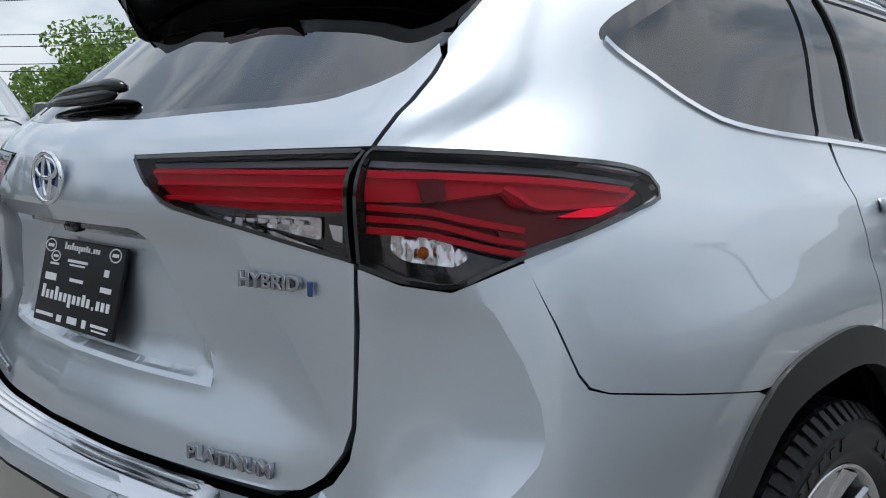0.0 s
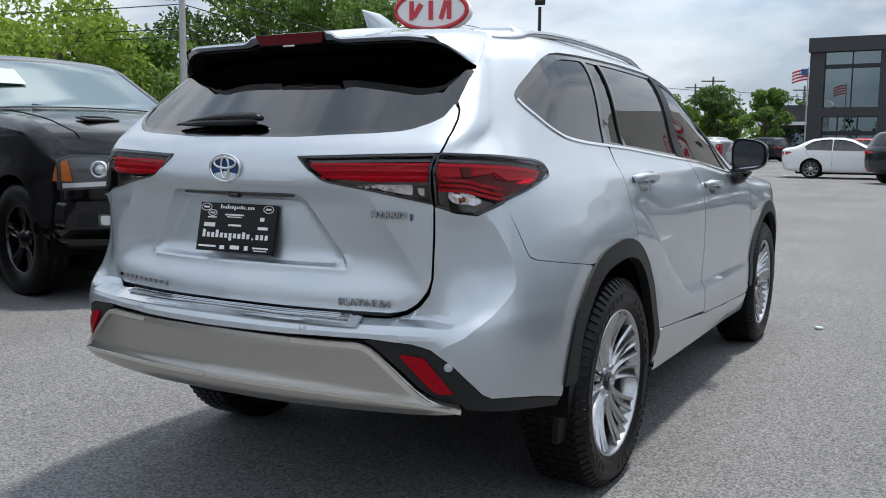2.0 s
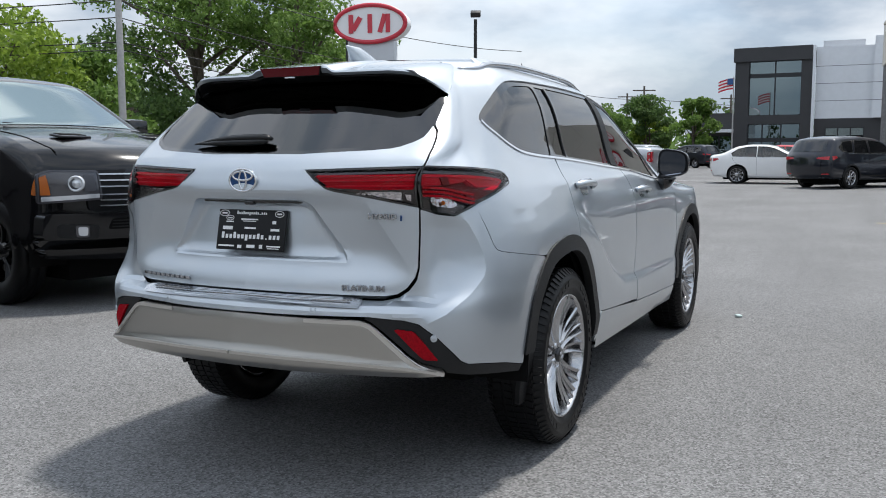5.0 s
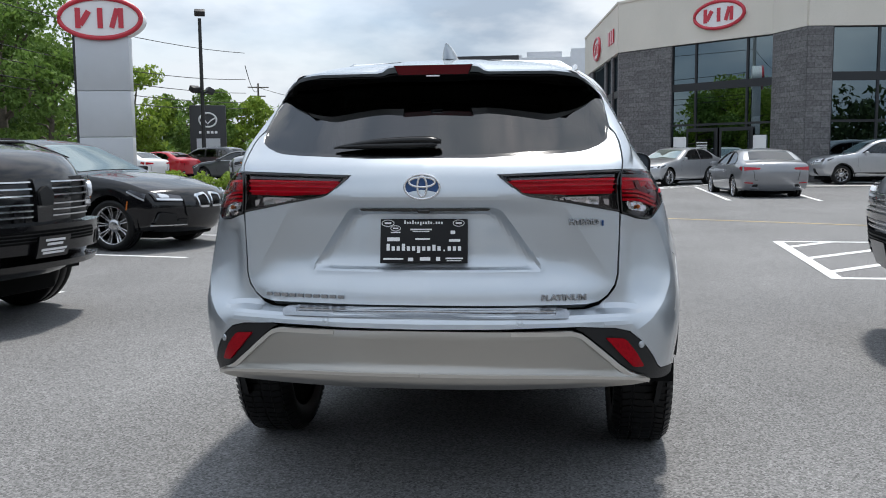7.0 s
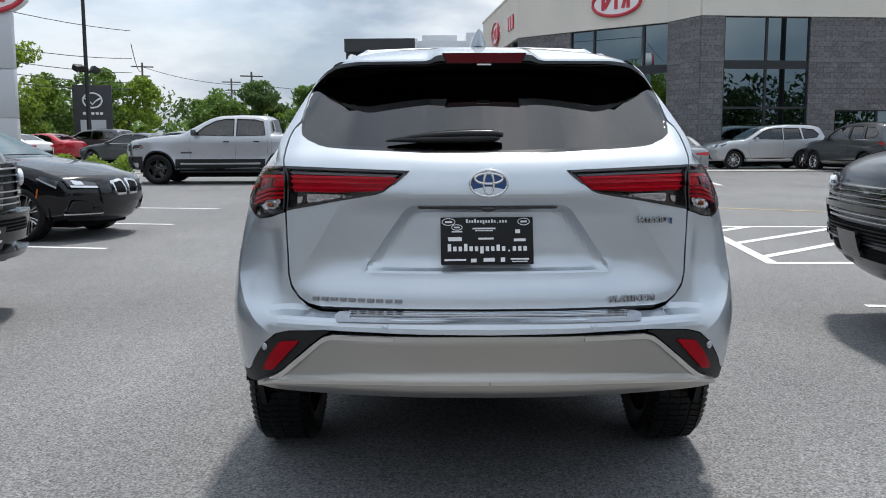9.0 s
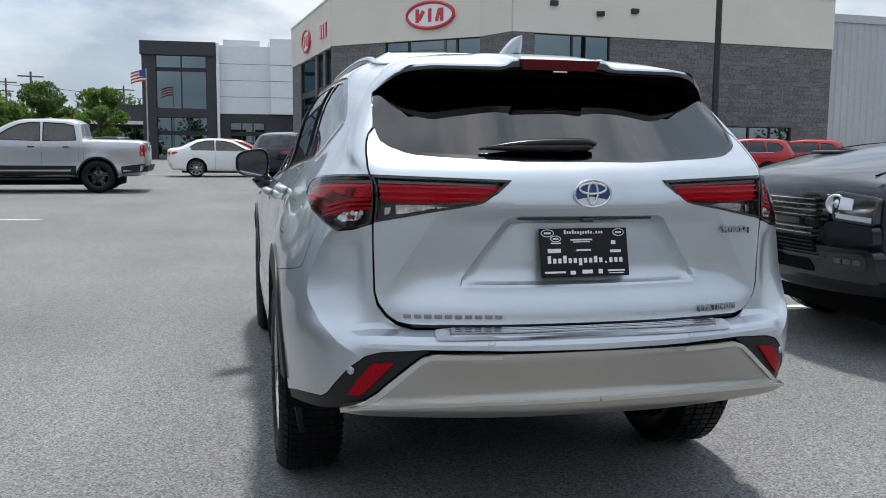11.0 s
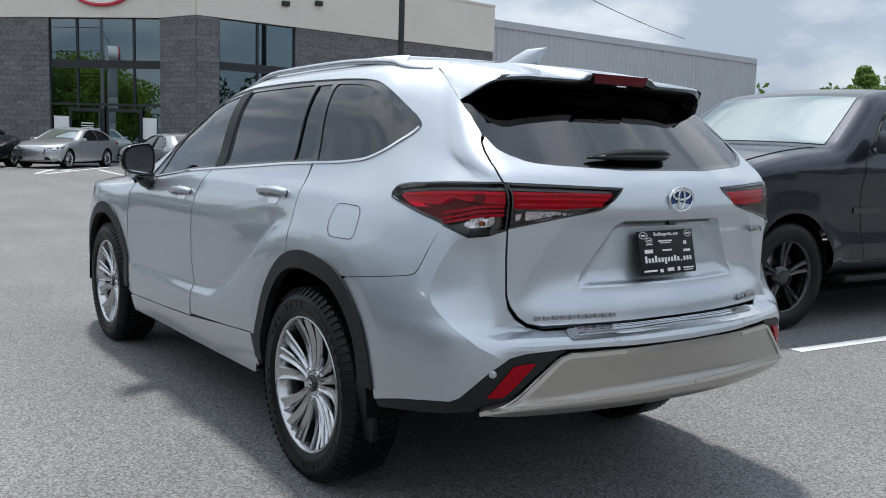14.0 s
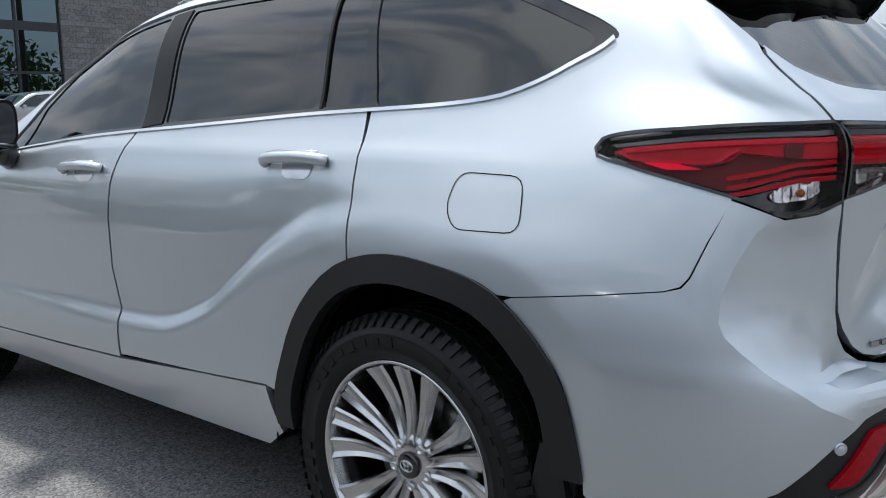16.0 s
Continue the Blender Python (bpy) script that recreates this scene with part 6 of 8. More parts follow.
for z0, z1, sag in ((9.6, 8.9, .5), (7.9, 7.0, .6), (7.2, 6.0, .5), (6.2, 5.3, .4), (5.9, 4.9, .5)):
    wire((-58, 12, z0), (-26.2, 24.3, z0 - .3), sag, .022)
    wire((-26.2, 24.3, z0 - .3), (-22, 60, z1), sag * 1.6, .022)
wire((-22, 60, 8), (-36.5, 106, 9.9), 1.0, .03)
wire((-36.5, 106, 10.1), (-23.5, 108, 8.0), .6, .03)
wire((-23.5, 108, 8.0), (60, 130, 9), 2.5, .03)
wire((16.3, 26.5, 10.5), (75, 62, 13.2), .5, .03)
flag = thing("flag_pole", "pale flagpole with a small striped flag", "flag", pose(-6.9, 62, 0))
part("staff", lathe([(0, .06), (6.6, .04)], 8, "z"), POLE_GREY, flag)
for k in range(7):
    bm = bmesh.new()
    z1 = 6.5 - k * .11
    vs = [[bm.verts.new((-.02 - 1.0 * t, .08 * math.sin(5 * t), z1 - dz - .25 * t * t)) for dz in (0, .11)] for t in np.linspace(0, 1, 8)]
    for p, q in zip(vs, vs[1:]):
        bm.faces.new((p[0], q[0], q[1], p[1]))
    part("stripe", bm, SIGN_RED if k % 2 == 0 else SIGN_WHITE, flag)
box("canton", (-.22, -.01, 6.27), (.42, .03, .42), BLUE, flag)

# ---- trees, hedges and the distant wood ----
def foliage(name, dark, light):
    m = bpy.data.materials.new(name)
    m.use_nodes = True
    n, l = m.node_tree.nodes, m.node_tree.links
    b = n["Principled BSDF"]
    b.inputs["Roughness"].default_value = .55
    b.inputs["Specular IOR Level"].default_value = .3
    g, r = n.new("ShaderNodeNewGeometry"), n.new("ShaderNodeValToRGB")
    r.color_ramp.elements[0].color, r.color_ramp.elements[1].color = (*dark, 1), (*light, 1)
    l.new(g.outputs["Random Per Island"], r.inputs["Fac"])
    l.new(r.outputs["Color"], b.inputs["Base Color"])
    tr, mx = n.new("ShaderNodeBsdfTranslucent"), n.new("ShaderNodeMixShader")
    mx.inputs["Fac"].default_value = .45
    l.new(r.outputs["Color"], tr.inputs["Color"])
    l.new(b.outputs["BSDF"], mx.inputs[1])
    l.new(tr.outputs["BSDF"], mx.inputs[2])
    l.new(mx.outputs["Shader"], n["Material Output"].inputs["Surface"])
    return m


LEAF = foliage("leaf_green", (0.075, 0.145, 0.025), (0.20, 0.31, 0.075))
LEAF_DARK = foliage("leaf_deep_green", (0.055, 0.105, 0.03), (0.13, 0.21, 0.06))
LEAF_BRIGHT = foliage("leaf_yellow_green", (0.13, 0.215, 0.025), (0.32, 0.43, 0.07))
# leaf green darkened in colour, so that mirrored trees read as shaded
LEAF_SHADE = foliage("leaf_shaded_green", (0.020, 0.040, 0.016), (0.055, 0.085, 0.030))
BARK = material("bark", (0.11, 0.09, 0.07), .9, grain=.3, grain_scale=9, relief=.6, relief_scale=14)


def leaf_cloud(rng, clumps, per, size, flat=.75):
    """Small bent leaf sprays scattered over the shells of clumps (centre, radius)."""
    c = np.repeat(np.array([q for q, _ in clumps], float), per, axis=0)
    r = np.repeat(np.array([q for _, q in clumps], float), per)
    n = len(r)

    def unit(v):
        return v / (np.linalg.norm(v, axis=1, keepdims=True) + 1e-9)
    d = unit(rng.normal(size=(n, 3)))
    p = c + d * (r * (1 - .45 * rng.random(n) ** 2))[:, None] * np.array((1, 1, flat))
    a = unit(rng.normal(size=(n, 3)))
    b = unit(np.cross(a, d + .5 * rng.normal(size=(n, 3))))
    s = (size * (.6 + .8 * rng.random(n)))[:, None]
    bend = d * s * .25
    v = np.stack([p - a * s - bend, p + b * s * .5, p + a * s - bend, p - b * s * .5], 1).reshape(-1, 3)
    i = np.arange(n)[:, None] * 4
    return v.tolist(), np.concatenate([i + (0, 1, 2), i + (0, 2, 3)]).tolist()


def mesh_of(name, verts, faces, mat, parent=None):
    me = bpy.data.meshes.new(name)
    me.from_pydata(verts, [], faces)
    me.materials.append(mat)
    ob = new(name, me)
    ob.parent = parent
    return ob


def tree(x, y, h, spread, seed, leaf=None, clumps=26, per=70, size=.32, low=.28, label="leafy green broadleaf tree"):
    rng = np.random.default_rng(seed)
    t = thing("tree", label, "tree", pose(x, y, 0), "trees round the car park")
    bm = bmesh.new()
    lean = rng.normal(size=2) * .03 * h
    tube(bm, [(0, 0, -.1), (lean[0] * .3, lean[1] * .3, h * .25), (lean[0] * .7, lean[1] * .7, h * .5), (lean[0], lean[1], h * .8)], [h * .028, h * .022, h * .016, h * .005], 8)
    cl = []
    for k in range(clumps):
        a = rng.random() * 2 * math.pi
        u = rng.random()
        zz = h * (low + (1 - low) * (.08 + .84 * u))
        rad = spread * (math.sin(math.pi * min(1, .12 + .83 * u)) ** .7) * (.25 + .70 * math.sqrt(rng.random()))
        c = (rad * math.cos(a), rad * math.sin(a), zz)
        r = spread * (.20 + .16 * rng.random())
        cl.append((c, r))
        if k % 2 == 0:
            base = (lean[0] * .5, lean[1] * .5, h * (.22 + .4 * u))
            mid = tuple(.5 * (p + q) + rng.normal() * .02 * h for p, q in zip(base, c))
            tube(bm, [base, mid, c], [h * .010, h * .007, h * .003], 5)
    part("trunk", bm, BARK, t)
    mesh_of("crown", *leaf_cloud(rng, cl, int(per * 2.6), size * .6), leaf or LEAF, t)
    return t


tree(-33.5, 23.5, 7.6, 5.6, 1, LEAF_BRIGHT, 44, 120, .26, .08, "dense bright green rounded tree")
tree(-36, 22.5, 6.3, 4.2, 31, LEAF, 26, 110, .26, .05, "dense bright green rounded tree")
tree(-30.8, 27.4, 6.2, 3.6, 32, LEAF, 26, 110, .25, .05, "dense green rounded tree beside the pole")
tree(-47, 20, 8.3, 4.6, 2, LEAF, 26, 90, .3, .15)
tree(-36, 40.5, 15.0, 6.2, 3, LEAF, 36, 120, .27, .38, "tall open-crowned tree with visible limbs")
tree(-29.5, 42, 13.2, 5.0, 4, LEAF, 30, 120, .27, .38, "tall open-crowned tree with visible limbs")
tree(-33.5, 36.5, 4.4, 4.2, 5, LEAF_DARK, 24, 100, .28, .0, "dark green low thicket tree")
tree(-25.5, 39.5, 7.2, 3.4, 6, LEAF, 22, 90, .27, .1)
tree(-42, 40, 9.5, 5.5, 7, LEAF_DARK, 26, 90, .32, .1)
tree(-33.5, 47, 10.0, 5.0, 8, LEAF_DARK, 26, 90, .32, .1)
for k, (x, y, h, w) in enumerate(((-30.5, 60, 8.2, 3.6), (-27, 63, 7.6, 3.2), (-24.5, 66, 6.6, 3.0), (-34, 58, 9.0, 4.0), (-38, 56, 9.6, 4.2), (-19, 74, 5.2, 2.2), (-16.5, 79, 5.0, 2.2))):
    tree(x, y, h, w, 40 + k, LEAF if k % 2 else LEAF_BRIGHT, 22, 80, .3, .1)
for k, (x, y, h, w) in enumerate(((-11.6, 74, 6.0, 2.2), (-16.6, 78, 6.4, 2.6), (-22.5, 84, 6.4, 2.6), (57.6, 30.6, 7.6, 2.6), (63.6, 34.6, 7.0, 2.6), (72.8, 35.3, 8.4, 3.4))):
    tree(x, y, h, w, 60 + k, LEAF if k != 1 else LEAF_DARK, 22, 80, .28, .2)


def wood(name, rows, seed, leaf, label):
    """A far belt of woodland: one mesh of leaf sprays in heaped crowns."""
    rng = np.random.default_rng(seed)
    cl = []
    for x0, y0, x1, y1, h, n in rows:
        for _ in range(n):
            t = rng.random()
            hh = h * (.6 + .4 * rng.random())
            x, y = x0 + (x1 - x0) * t, y0 + (y1 - y0) * t + rng.normal() * 3
            for z in np.arange(.6, hh, 1.7):
                cl.append(((x + rng.normal() * .8, y + rng.normal() * .8, z), 1.3 + .8 * rng.random() * (1.2 - z / hh)))
    ob = mesh_of(name, *leaf_cloud(rng, cl, 30, .42, .9), leaf)
    return tagged(ob, label, "woodland", kind="stuff")


wood("far_wood", ((-62, 118, 14, 128, 9.0, 70), (-95, 80, -60, 116, 9.5, 40)), 11, LEAF_DARK, "hazy belt of green woodland beyond the road")
wood("near_scrub", ((-60, 88, -8, 104, 4.0, 46), (-70, 60, -45, 80, 5.0, 26), (-75, 30, -55, 55, 7.0, 22)), 12, LEAF, "green scrub and young trees behind parked cars")
wood("side_wood", ((60, 60, 130, 48, 10, 30), (100, 20, 120, -60, 10, 40), (-100, 60, -110, -60, 11, 50)), 13, LEAF_DARK, "belt of trees round the far edge of the lot")
# unseen trees, placed to darken what paint and glass mirror
wood("unseen_rear_wood", ((-30, -44, -44, -4, 11, 40), (-90, -70, 110, -80, 10, 90), (16, -34, 60, -28, 9, 46)), 14, LEAF_SHADE, "unseen dark belt of trees added behind to darken reflections")


def shrub(x, y, r, h, seed, leaf):
    rng = np.random.default_rng(seed)
    cl = [((rng.normal() * r * .4, rng.normal() * r * .4, h * (.25 + .5 * rng.random())), r * .55) for _ in range(7)]
    s = thing("shrub", "clipped bright green shrub in a planted bed", "shrub", pose(x, y, 0), "shrubs in the bed")
    mesh_of("leaves", *leaf_cloud(rng, cl, 120, r * .12, .8), leaf, s)
    bm = bmesh.new()
    tube(bm, [(0, 0, 0), (0, 0, h * .5)], [.04, .02], 5)
    part("stem", bm, BARK, s)


for k, (x, y, r, h) in enumerate(((-13.6, 26.0, .55, .8), (-12.8, 26.3, .6, .85), (-12.0, 26.8, .55, .75), (-11.2, 27.2, .6, .85), (-10.4, 27.6, .5, .8), (-14.4, 25.6, .5, .7))):
    shrub(x, y, r, h, 70 + k, LEAF_BRIGHT)
for k in range(6):
    shrub(-13.4 + k * 1.95, 73 + .3 * (k % 2), 1.0, 1.5, 90 + k, LEAF)
bed = thing("planted_bed", "kerbed planted bed with mulch", "planting bed", kind="structure")
bm = bmesh.new()
tube(bm, [(-16.8, 24.9, .06), (-13, 25.0, .06), (-9.8, 26.7, .06), (-9.6, 28.4, .06), (-13.5, 28.8, .06), (-17.2, 27.8, .06)], .09, 6, closed=True)
part("kerb", bm, CONCRETE, bed)
bm = bmesh.new()
bm.faces.new([bm.verts.new(p) for p in ((-16.8, 24.9, .05), (-13, 25.0, .05), (-9.8, 26.7, .05), (-9.6, 28.4, .05), (-13.5, 28.8, .05), (-17.2, 27.8, .05))])
part("mulch", bm, material("mulch", (.10, .075, .055), .95, grain=.4, grain_scale=30), bed)
bm = bmesh.new()
bm.faces.new([bm.verts.new(p) for p in ((-40, 71.5, .03), (-1, 70.3, .03), (-1, 76, .03), (-40, 78, .03))])
tagged(part("grass_verge", bm, material("grass", (.09, .15, .04), .9, grain=.3, grain_scale=20, stain=.2, stain_scale=1)), "strip of mown grass under the hedge", "grass", kind="structure")


# an unseen plain long building, added to close the lot behind and fill reflections
bm = bmesh.new()
add_box(bm, 2, -26, 3.2, 22, 8, 6.4, .05)
back_hall = thing("back_building", "plain long pale building added out of view for reflections", "building", kind="structure")
part("wall", bm, material("render_cream", (.55, .54, .52), .8, grain=.06, grain_scale=8, stain=.12, stain_scale=.6), back_hall, smooth=False)
for k in range(4):
    box("window", (-5.5 + k * 5, -22.02, 3.0), (3.4, .12, 2.6), material("dark_pane", (.02, .022, .025), .1) if k == 0 else bpy.data.materials["dark_pane"], back_hall)


# ---- other vehicles ----
def car_paint(name, colour, metal=0.6, rough=.3, coat=1.0):
    return material(name, colour, rough, metal, coat, spec=.2, grain=.04, grain_scale=600, stain=.03, stain_scale=5)


PAINTS = {"black": car_paint("black_paint", (.005, .005, .006), .0, .2, .6), "granite": car_paint("granite_paint", (.034, .037, .048), .92, .33, .6), "grey": car_paint("grey_paint", (.30, .31, .33), .7),
          "graphite": car_paint("graphite_paint", (.075, .08, .085), .6), "silver": car_paint("silver_paint", (.44, .45, .47), .7), "white": car_paint("white_paint", (.78, .78, .78), 0), "red": car_paint("red_paint", (.42, .02, .03), .2), "navy": car_paint("navy_paint", (.007, .009, .016), .3)}
CABIN = material("cabin_grey", (.045, .045, .047), .85)
LAMP_GREY = material("lamp_inner_grey", (.10, .10, .11), .2, .6, .6)
LAMP_BLACK = material("lamp_housing", (.03, .03, .032), .12, 0, .6)
HEAD = material("headlamp_reflector", (.75, .77, .80), .16, .5)
WINDOW = glazing("car_window", (.16, .19, .19), 1.75)
SCREEN = glazing("car_windscreen", (.42, .50, .49), 7.0, film=(.88, 1.0, .98))
# dimmed teal: the windscreen's tint over the sheet is painted into its colour
PAPER = material("paper_teal", (.48, .58, .575), .6)
RED_LAMP = material("tail_lamp_red", (.42, .01, .02), .2, 0, 1.0)


def car_wheel(parent, x, y, r, rim_r, width, side, style):
    w = new("wheel")
    w.parent = parent
    w.matrix_basis = Matrix.Translation((x, y, r)) @ (Matrix.Identity(4) if side > 0 else pose(0, 0, 0, 0, 0, 180))
    h = width / 2
    bm = lathe([(-h * .85, rim_r), (-h, rim_r + (r - rim_r) * .45), (-h * .92, r * .965), (-h * .7, r), (-h * .38, r), (-h * .36, r - .012), (-h * .3, r - .012), (-h * .28, r), (h * .28, r), (h * .3, r - .012), (h * .36, r - .012), (h * .38, r), (h * .7, r), (h * .92, r * .965),
                (h, rim_r + (r - rim_r) * .45), (h * .85, rim_r), (h * .7, rim_r - .01)], 40)
    part("tyre", bm, RUBBER, w)
    mat = GLOSS_BLACK if style == "black" else ALLOY
    part("rim", lathe([(-h * .7, rim_r), (h * .3, rim_r - .02), (h * .72, rim_r - .012), (h * .86, rim_r), (h * .8, rim_r + .006)], 40), mat, w)
    bm = bmesh.new()
    n = 5 if style == "black" else 9
    for k in range(n):
        a = 2 * math.pi * k / n + .3
        if style == "black":
            for da in (-.13, .13):
                wheel_blade(bm, a + da, .05, rim_r - .012, .018, .022, h * .55, h * .72, 0)
        else:
            for da in (-.10, .10):
                wheel_blade(bm, a + da, .04, rim_r - .012, .008, .012, h * .55, h * .75, 0)
    sharpen(bm, 30)
    part("spokes", bm, mat, w)
    part("hub", lathe([(h * .3, .09), (h * .62, .07), (h * .66, .04), (h * .66, .0001)], 20), mat, w)
    part("brake_disc", lathe([(0, .08), (.004, rim_r * .72), (-.02, rim_r * .72)], 24), IRON, w)
    part("wheel_back", lathe([(-h * .6, rim_r), (-h * .3, .0001)], 20), VOID, w)


class Shape:
    """A car's form: outline of its middle in (y, z), half width and how it draws in."""

    def __init__(self, outline, half, belt, roof, tumble, nose, tail, edge=.06):
        self.o = np.array(curve_soft(outline))
        self.half, self.belt, self.roof, self.tumble, self.nose, self.tail, self.edge = half, belt, roof, tumble, nose, tail, edge
        self.y0, self.y1 = self.o[:, 0].min(), self.o[:, 0].max()
        self.flares = []

    def width(self, y, z):
        y, z = np.asarray(y, float), np.asarray(z, float)
        zz = np.clip((z - self.belt) / (self.roof - self.belt), 0, 1.2)
        low = np.clip((.55 - z) / .4, 0, 1)
        ends = .07 * np.clip((y - self.y1 + .9) / .9, 0, 1) ** 2 + .05 * np.clip((self.y0 + .9 - y) / .9, 0, 1) ** 2
        mid = .012 * np.sin(np.clip((z - .4) / (self.belt - .4), 0, 1) * math.pi)
        for yc, zc, r in self.flares:
            mid = mid + .016 * np.exp(-((np.hypot(y - yc, z - zc) - r) / .10) ** 2) * step(self.belt + .02, self.belt - .14, z)
        if self.flares:
            mid = mid + .020 * bump(z, self.belt - .10, .07) - .012 * bump(z, .80, .13) + .012 * bump(z, .58, .06)
        return self.half * (1 - self.tumble * zz ** 1.15 - .05 * low ** 1.5 - ends) + mid

    def place(self, y, z, k, out=0.0):
        y, z, k = (np.asarray(q, float) for q in (y, z, k))
        d = edge_distance(self.o, y, z)
        w = self.width(y, z)
        t = np.clip(1 - d / self.edge, 0, 1)
        w = w - self.edge * (1 - np.sqrt(1 - t * t)) * .8
        yy = y - self.nose * abs(k) ** 2.6 * step(self.y1 - .95, self.y1, y) + self.tail * abs(k) ** 2.6 * step(self.y0 + .95, self.y0, y)
        return np.stack([k * (w + out), yy, z], -1)

    def front_y(self, z, front=True):
        zs, ys = self.o[:, 1], self.o[:, 0]
        z2, y2 = np.roll(zs, -1), np.roll(ys, -1)
        best = []
        for q in np.atleast_1d(z):
            hit = (zs - q) * (z2 - q) <= 0
            t = np.where(abs(z2 - zs) > 1e-9, (q - zs) / np.where(abs(z2 - zs) > 1e-9, z2 - zs, 1), 0)
            yy = (ys + (y2 - ys) * np.clip(t, 0, 1))[hit]
            best.append((yy.max() if front else yy.min()) if len(yy) else (self.y1 if front else self.y0))
        return np.array(best)


def curve_soft(pts):
    """A rounded closed outline."""
    return fine(rounded(pts, .09, 3), .12)


def inset(loop, d):
    """A closed loop drawn in by d."""
    p = np.array(loop, float)
    t = np.roll(p, -1, 0) - np.roll(p, 1, 0)
    n = np.stack([-t[:, 1], t[:, 0]], -1)
    n /= np.linalg.norm(n, axis=1, keepdims=True) + 1e-9
    area = (p[:, 0] * np.roll(p[:, 1], -1) - np.roll(p[:, 0], -1) * p[:, 1]).sum()
    return [tuple(q) for q in p + n * d * (1 if area > 0 else -1)]


def side_sheet(sh, name, outline, mat, parent, side, out=0.0, gap=.12, depth=.0, holes=(), step_gap=.06, label="", rings=()):
    loop = fine(outline, step_gap)
    lines = []
    for d in rings:
        q = np.array(inset(loop, d))
        ok = (edge_distance(loop, q[:, 0], q[:, 1]) > d * .9) & inside(loop, q[:, 0], q[:, 1])
        lines.append([tuple(a) for a in q[ok]])
    v, f = cut_sheet(loop, [fine(h, step_gap) for h in holes], gap, lines)
    p = sh.place(v[:, 0], v[:, 1], np.full(len(v), float(side)), out)
    n = np.tile((side, 0.0, 0.0), (len(v), 1))
    return part(name, sheet_mesh(p, n, f, depth), mat, parent, label)


def end_sheet(sh, name, outline, mat, parent, out=.006, front=True, gap=.07, depth=.03, label="", step_gap=.05):
    """A sheet on the nose or tail, cut along an outline in (x, z)."""
    v, f = cut_sheet(fine(outline, step_gap), [], gap)
    y = sh.front_y(v[:, 1], front)
    k = v[:, 0] / sh.width(y, v[:, 1])
    p = sh.place(y, v[:, 1], k)
    p[:, 0] = v[:, 0]
    sg = 1.0 if front else -1.0
    p[:, 1] += sg * out
    n = np.tile((0.0, sg, 0.0), (len(v), 1))
    return part(name, sheet_mesh(p, n, f, depth), mat, parent, label)


def wrap(sh, name, pts, mat, parent, reach=1.0, crown=.03, out=0.0, cols=13):
    """A skin across the car along part of its outline."""
    pts = np.array(pts)
    d = np.gradient(pts, axis=0)
    nrm = np.stack([d[:, 1], -d[:, 0]], -1)
    nrm /= np.linalg.norm(nrm, axis=1, keepdims=True) + 1e-9
    ctr = np.array([(sh.y0 + sh.y1) / 2, .7])
    if ((pts - ctr) * nrm).sum() < 0:
        nrm = -nrm
    bm = bmesh.new()
    ks = np.linspace(-reach, reach, cols)
    yy, kk = np.repeat(pts[:, 0], cols), np.tile(ks, len(pts))
    q = sh.place(yy, np.repeat(pts[:, 1], cols), kk)
    c = crown * (1 - kk * kk) + out
    q[:, 1] += np.repeat(nrm[:, 0], cols) * c
    q[:, 2] += np.repeat(nrm[:, 1], cols) * c
    vs = [bm.verts.new(p) for p in q]
    rows = [vs[i * cols:(i + 1) * cols] for i in range(len(pts))]
    for a, b in zip(rows, rows[1:]):
        for i in range(cols - 1):
            bm.faces.new((a[i], a[i + 1], b[i + 1], b[i]))
    bmesh.ops.recalc_face_normals(bm, faces=bm.faces)
    sharpen(bm, 40)
    return part(name, bm, mat, parent)


def stretch_of(sh, a, b):
    """The outline's points from the one nearest a to the one nearest b, in order."""
    i = int(np.argmin(((sh.o - a) ** 2).sum(1)))
    j = int(np.argmin(((sh.o - b) ** 2).sum(1)))
    n = len(sh.o)
    return [tuple(sh.o[k % n]) for k in range(i, j + 1 + (n if j < i else 0))]


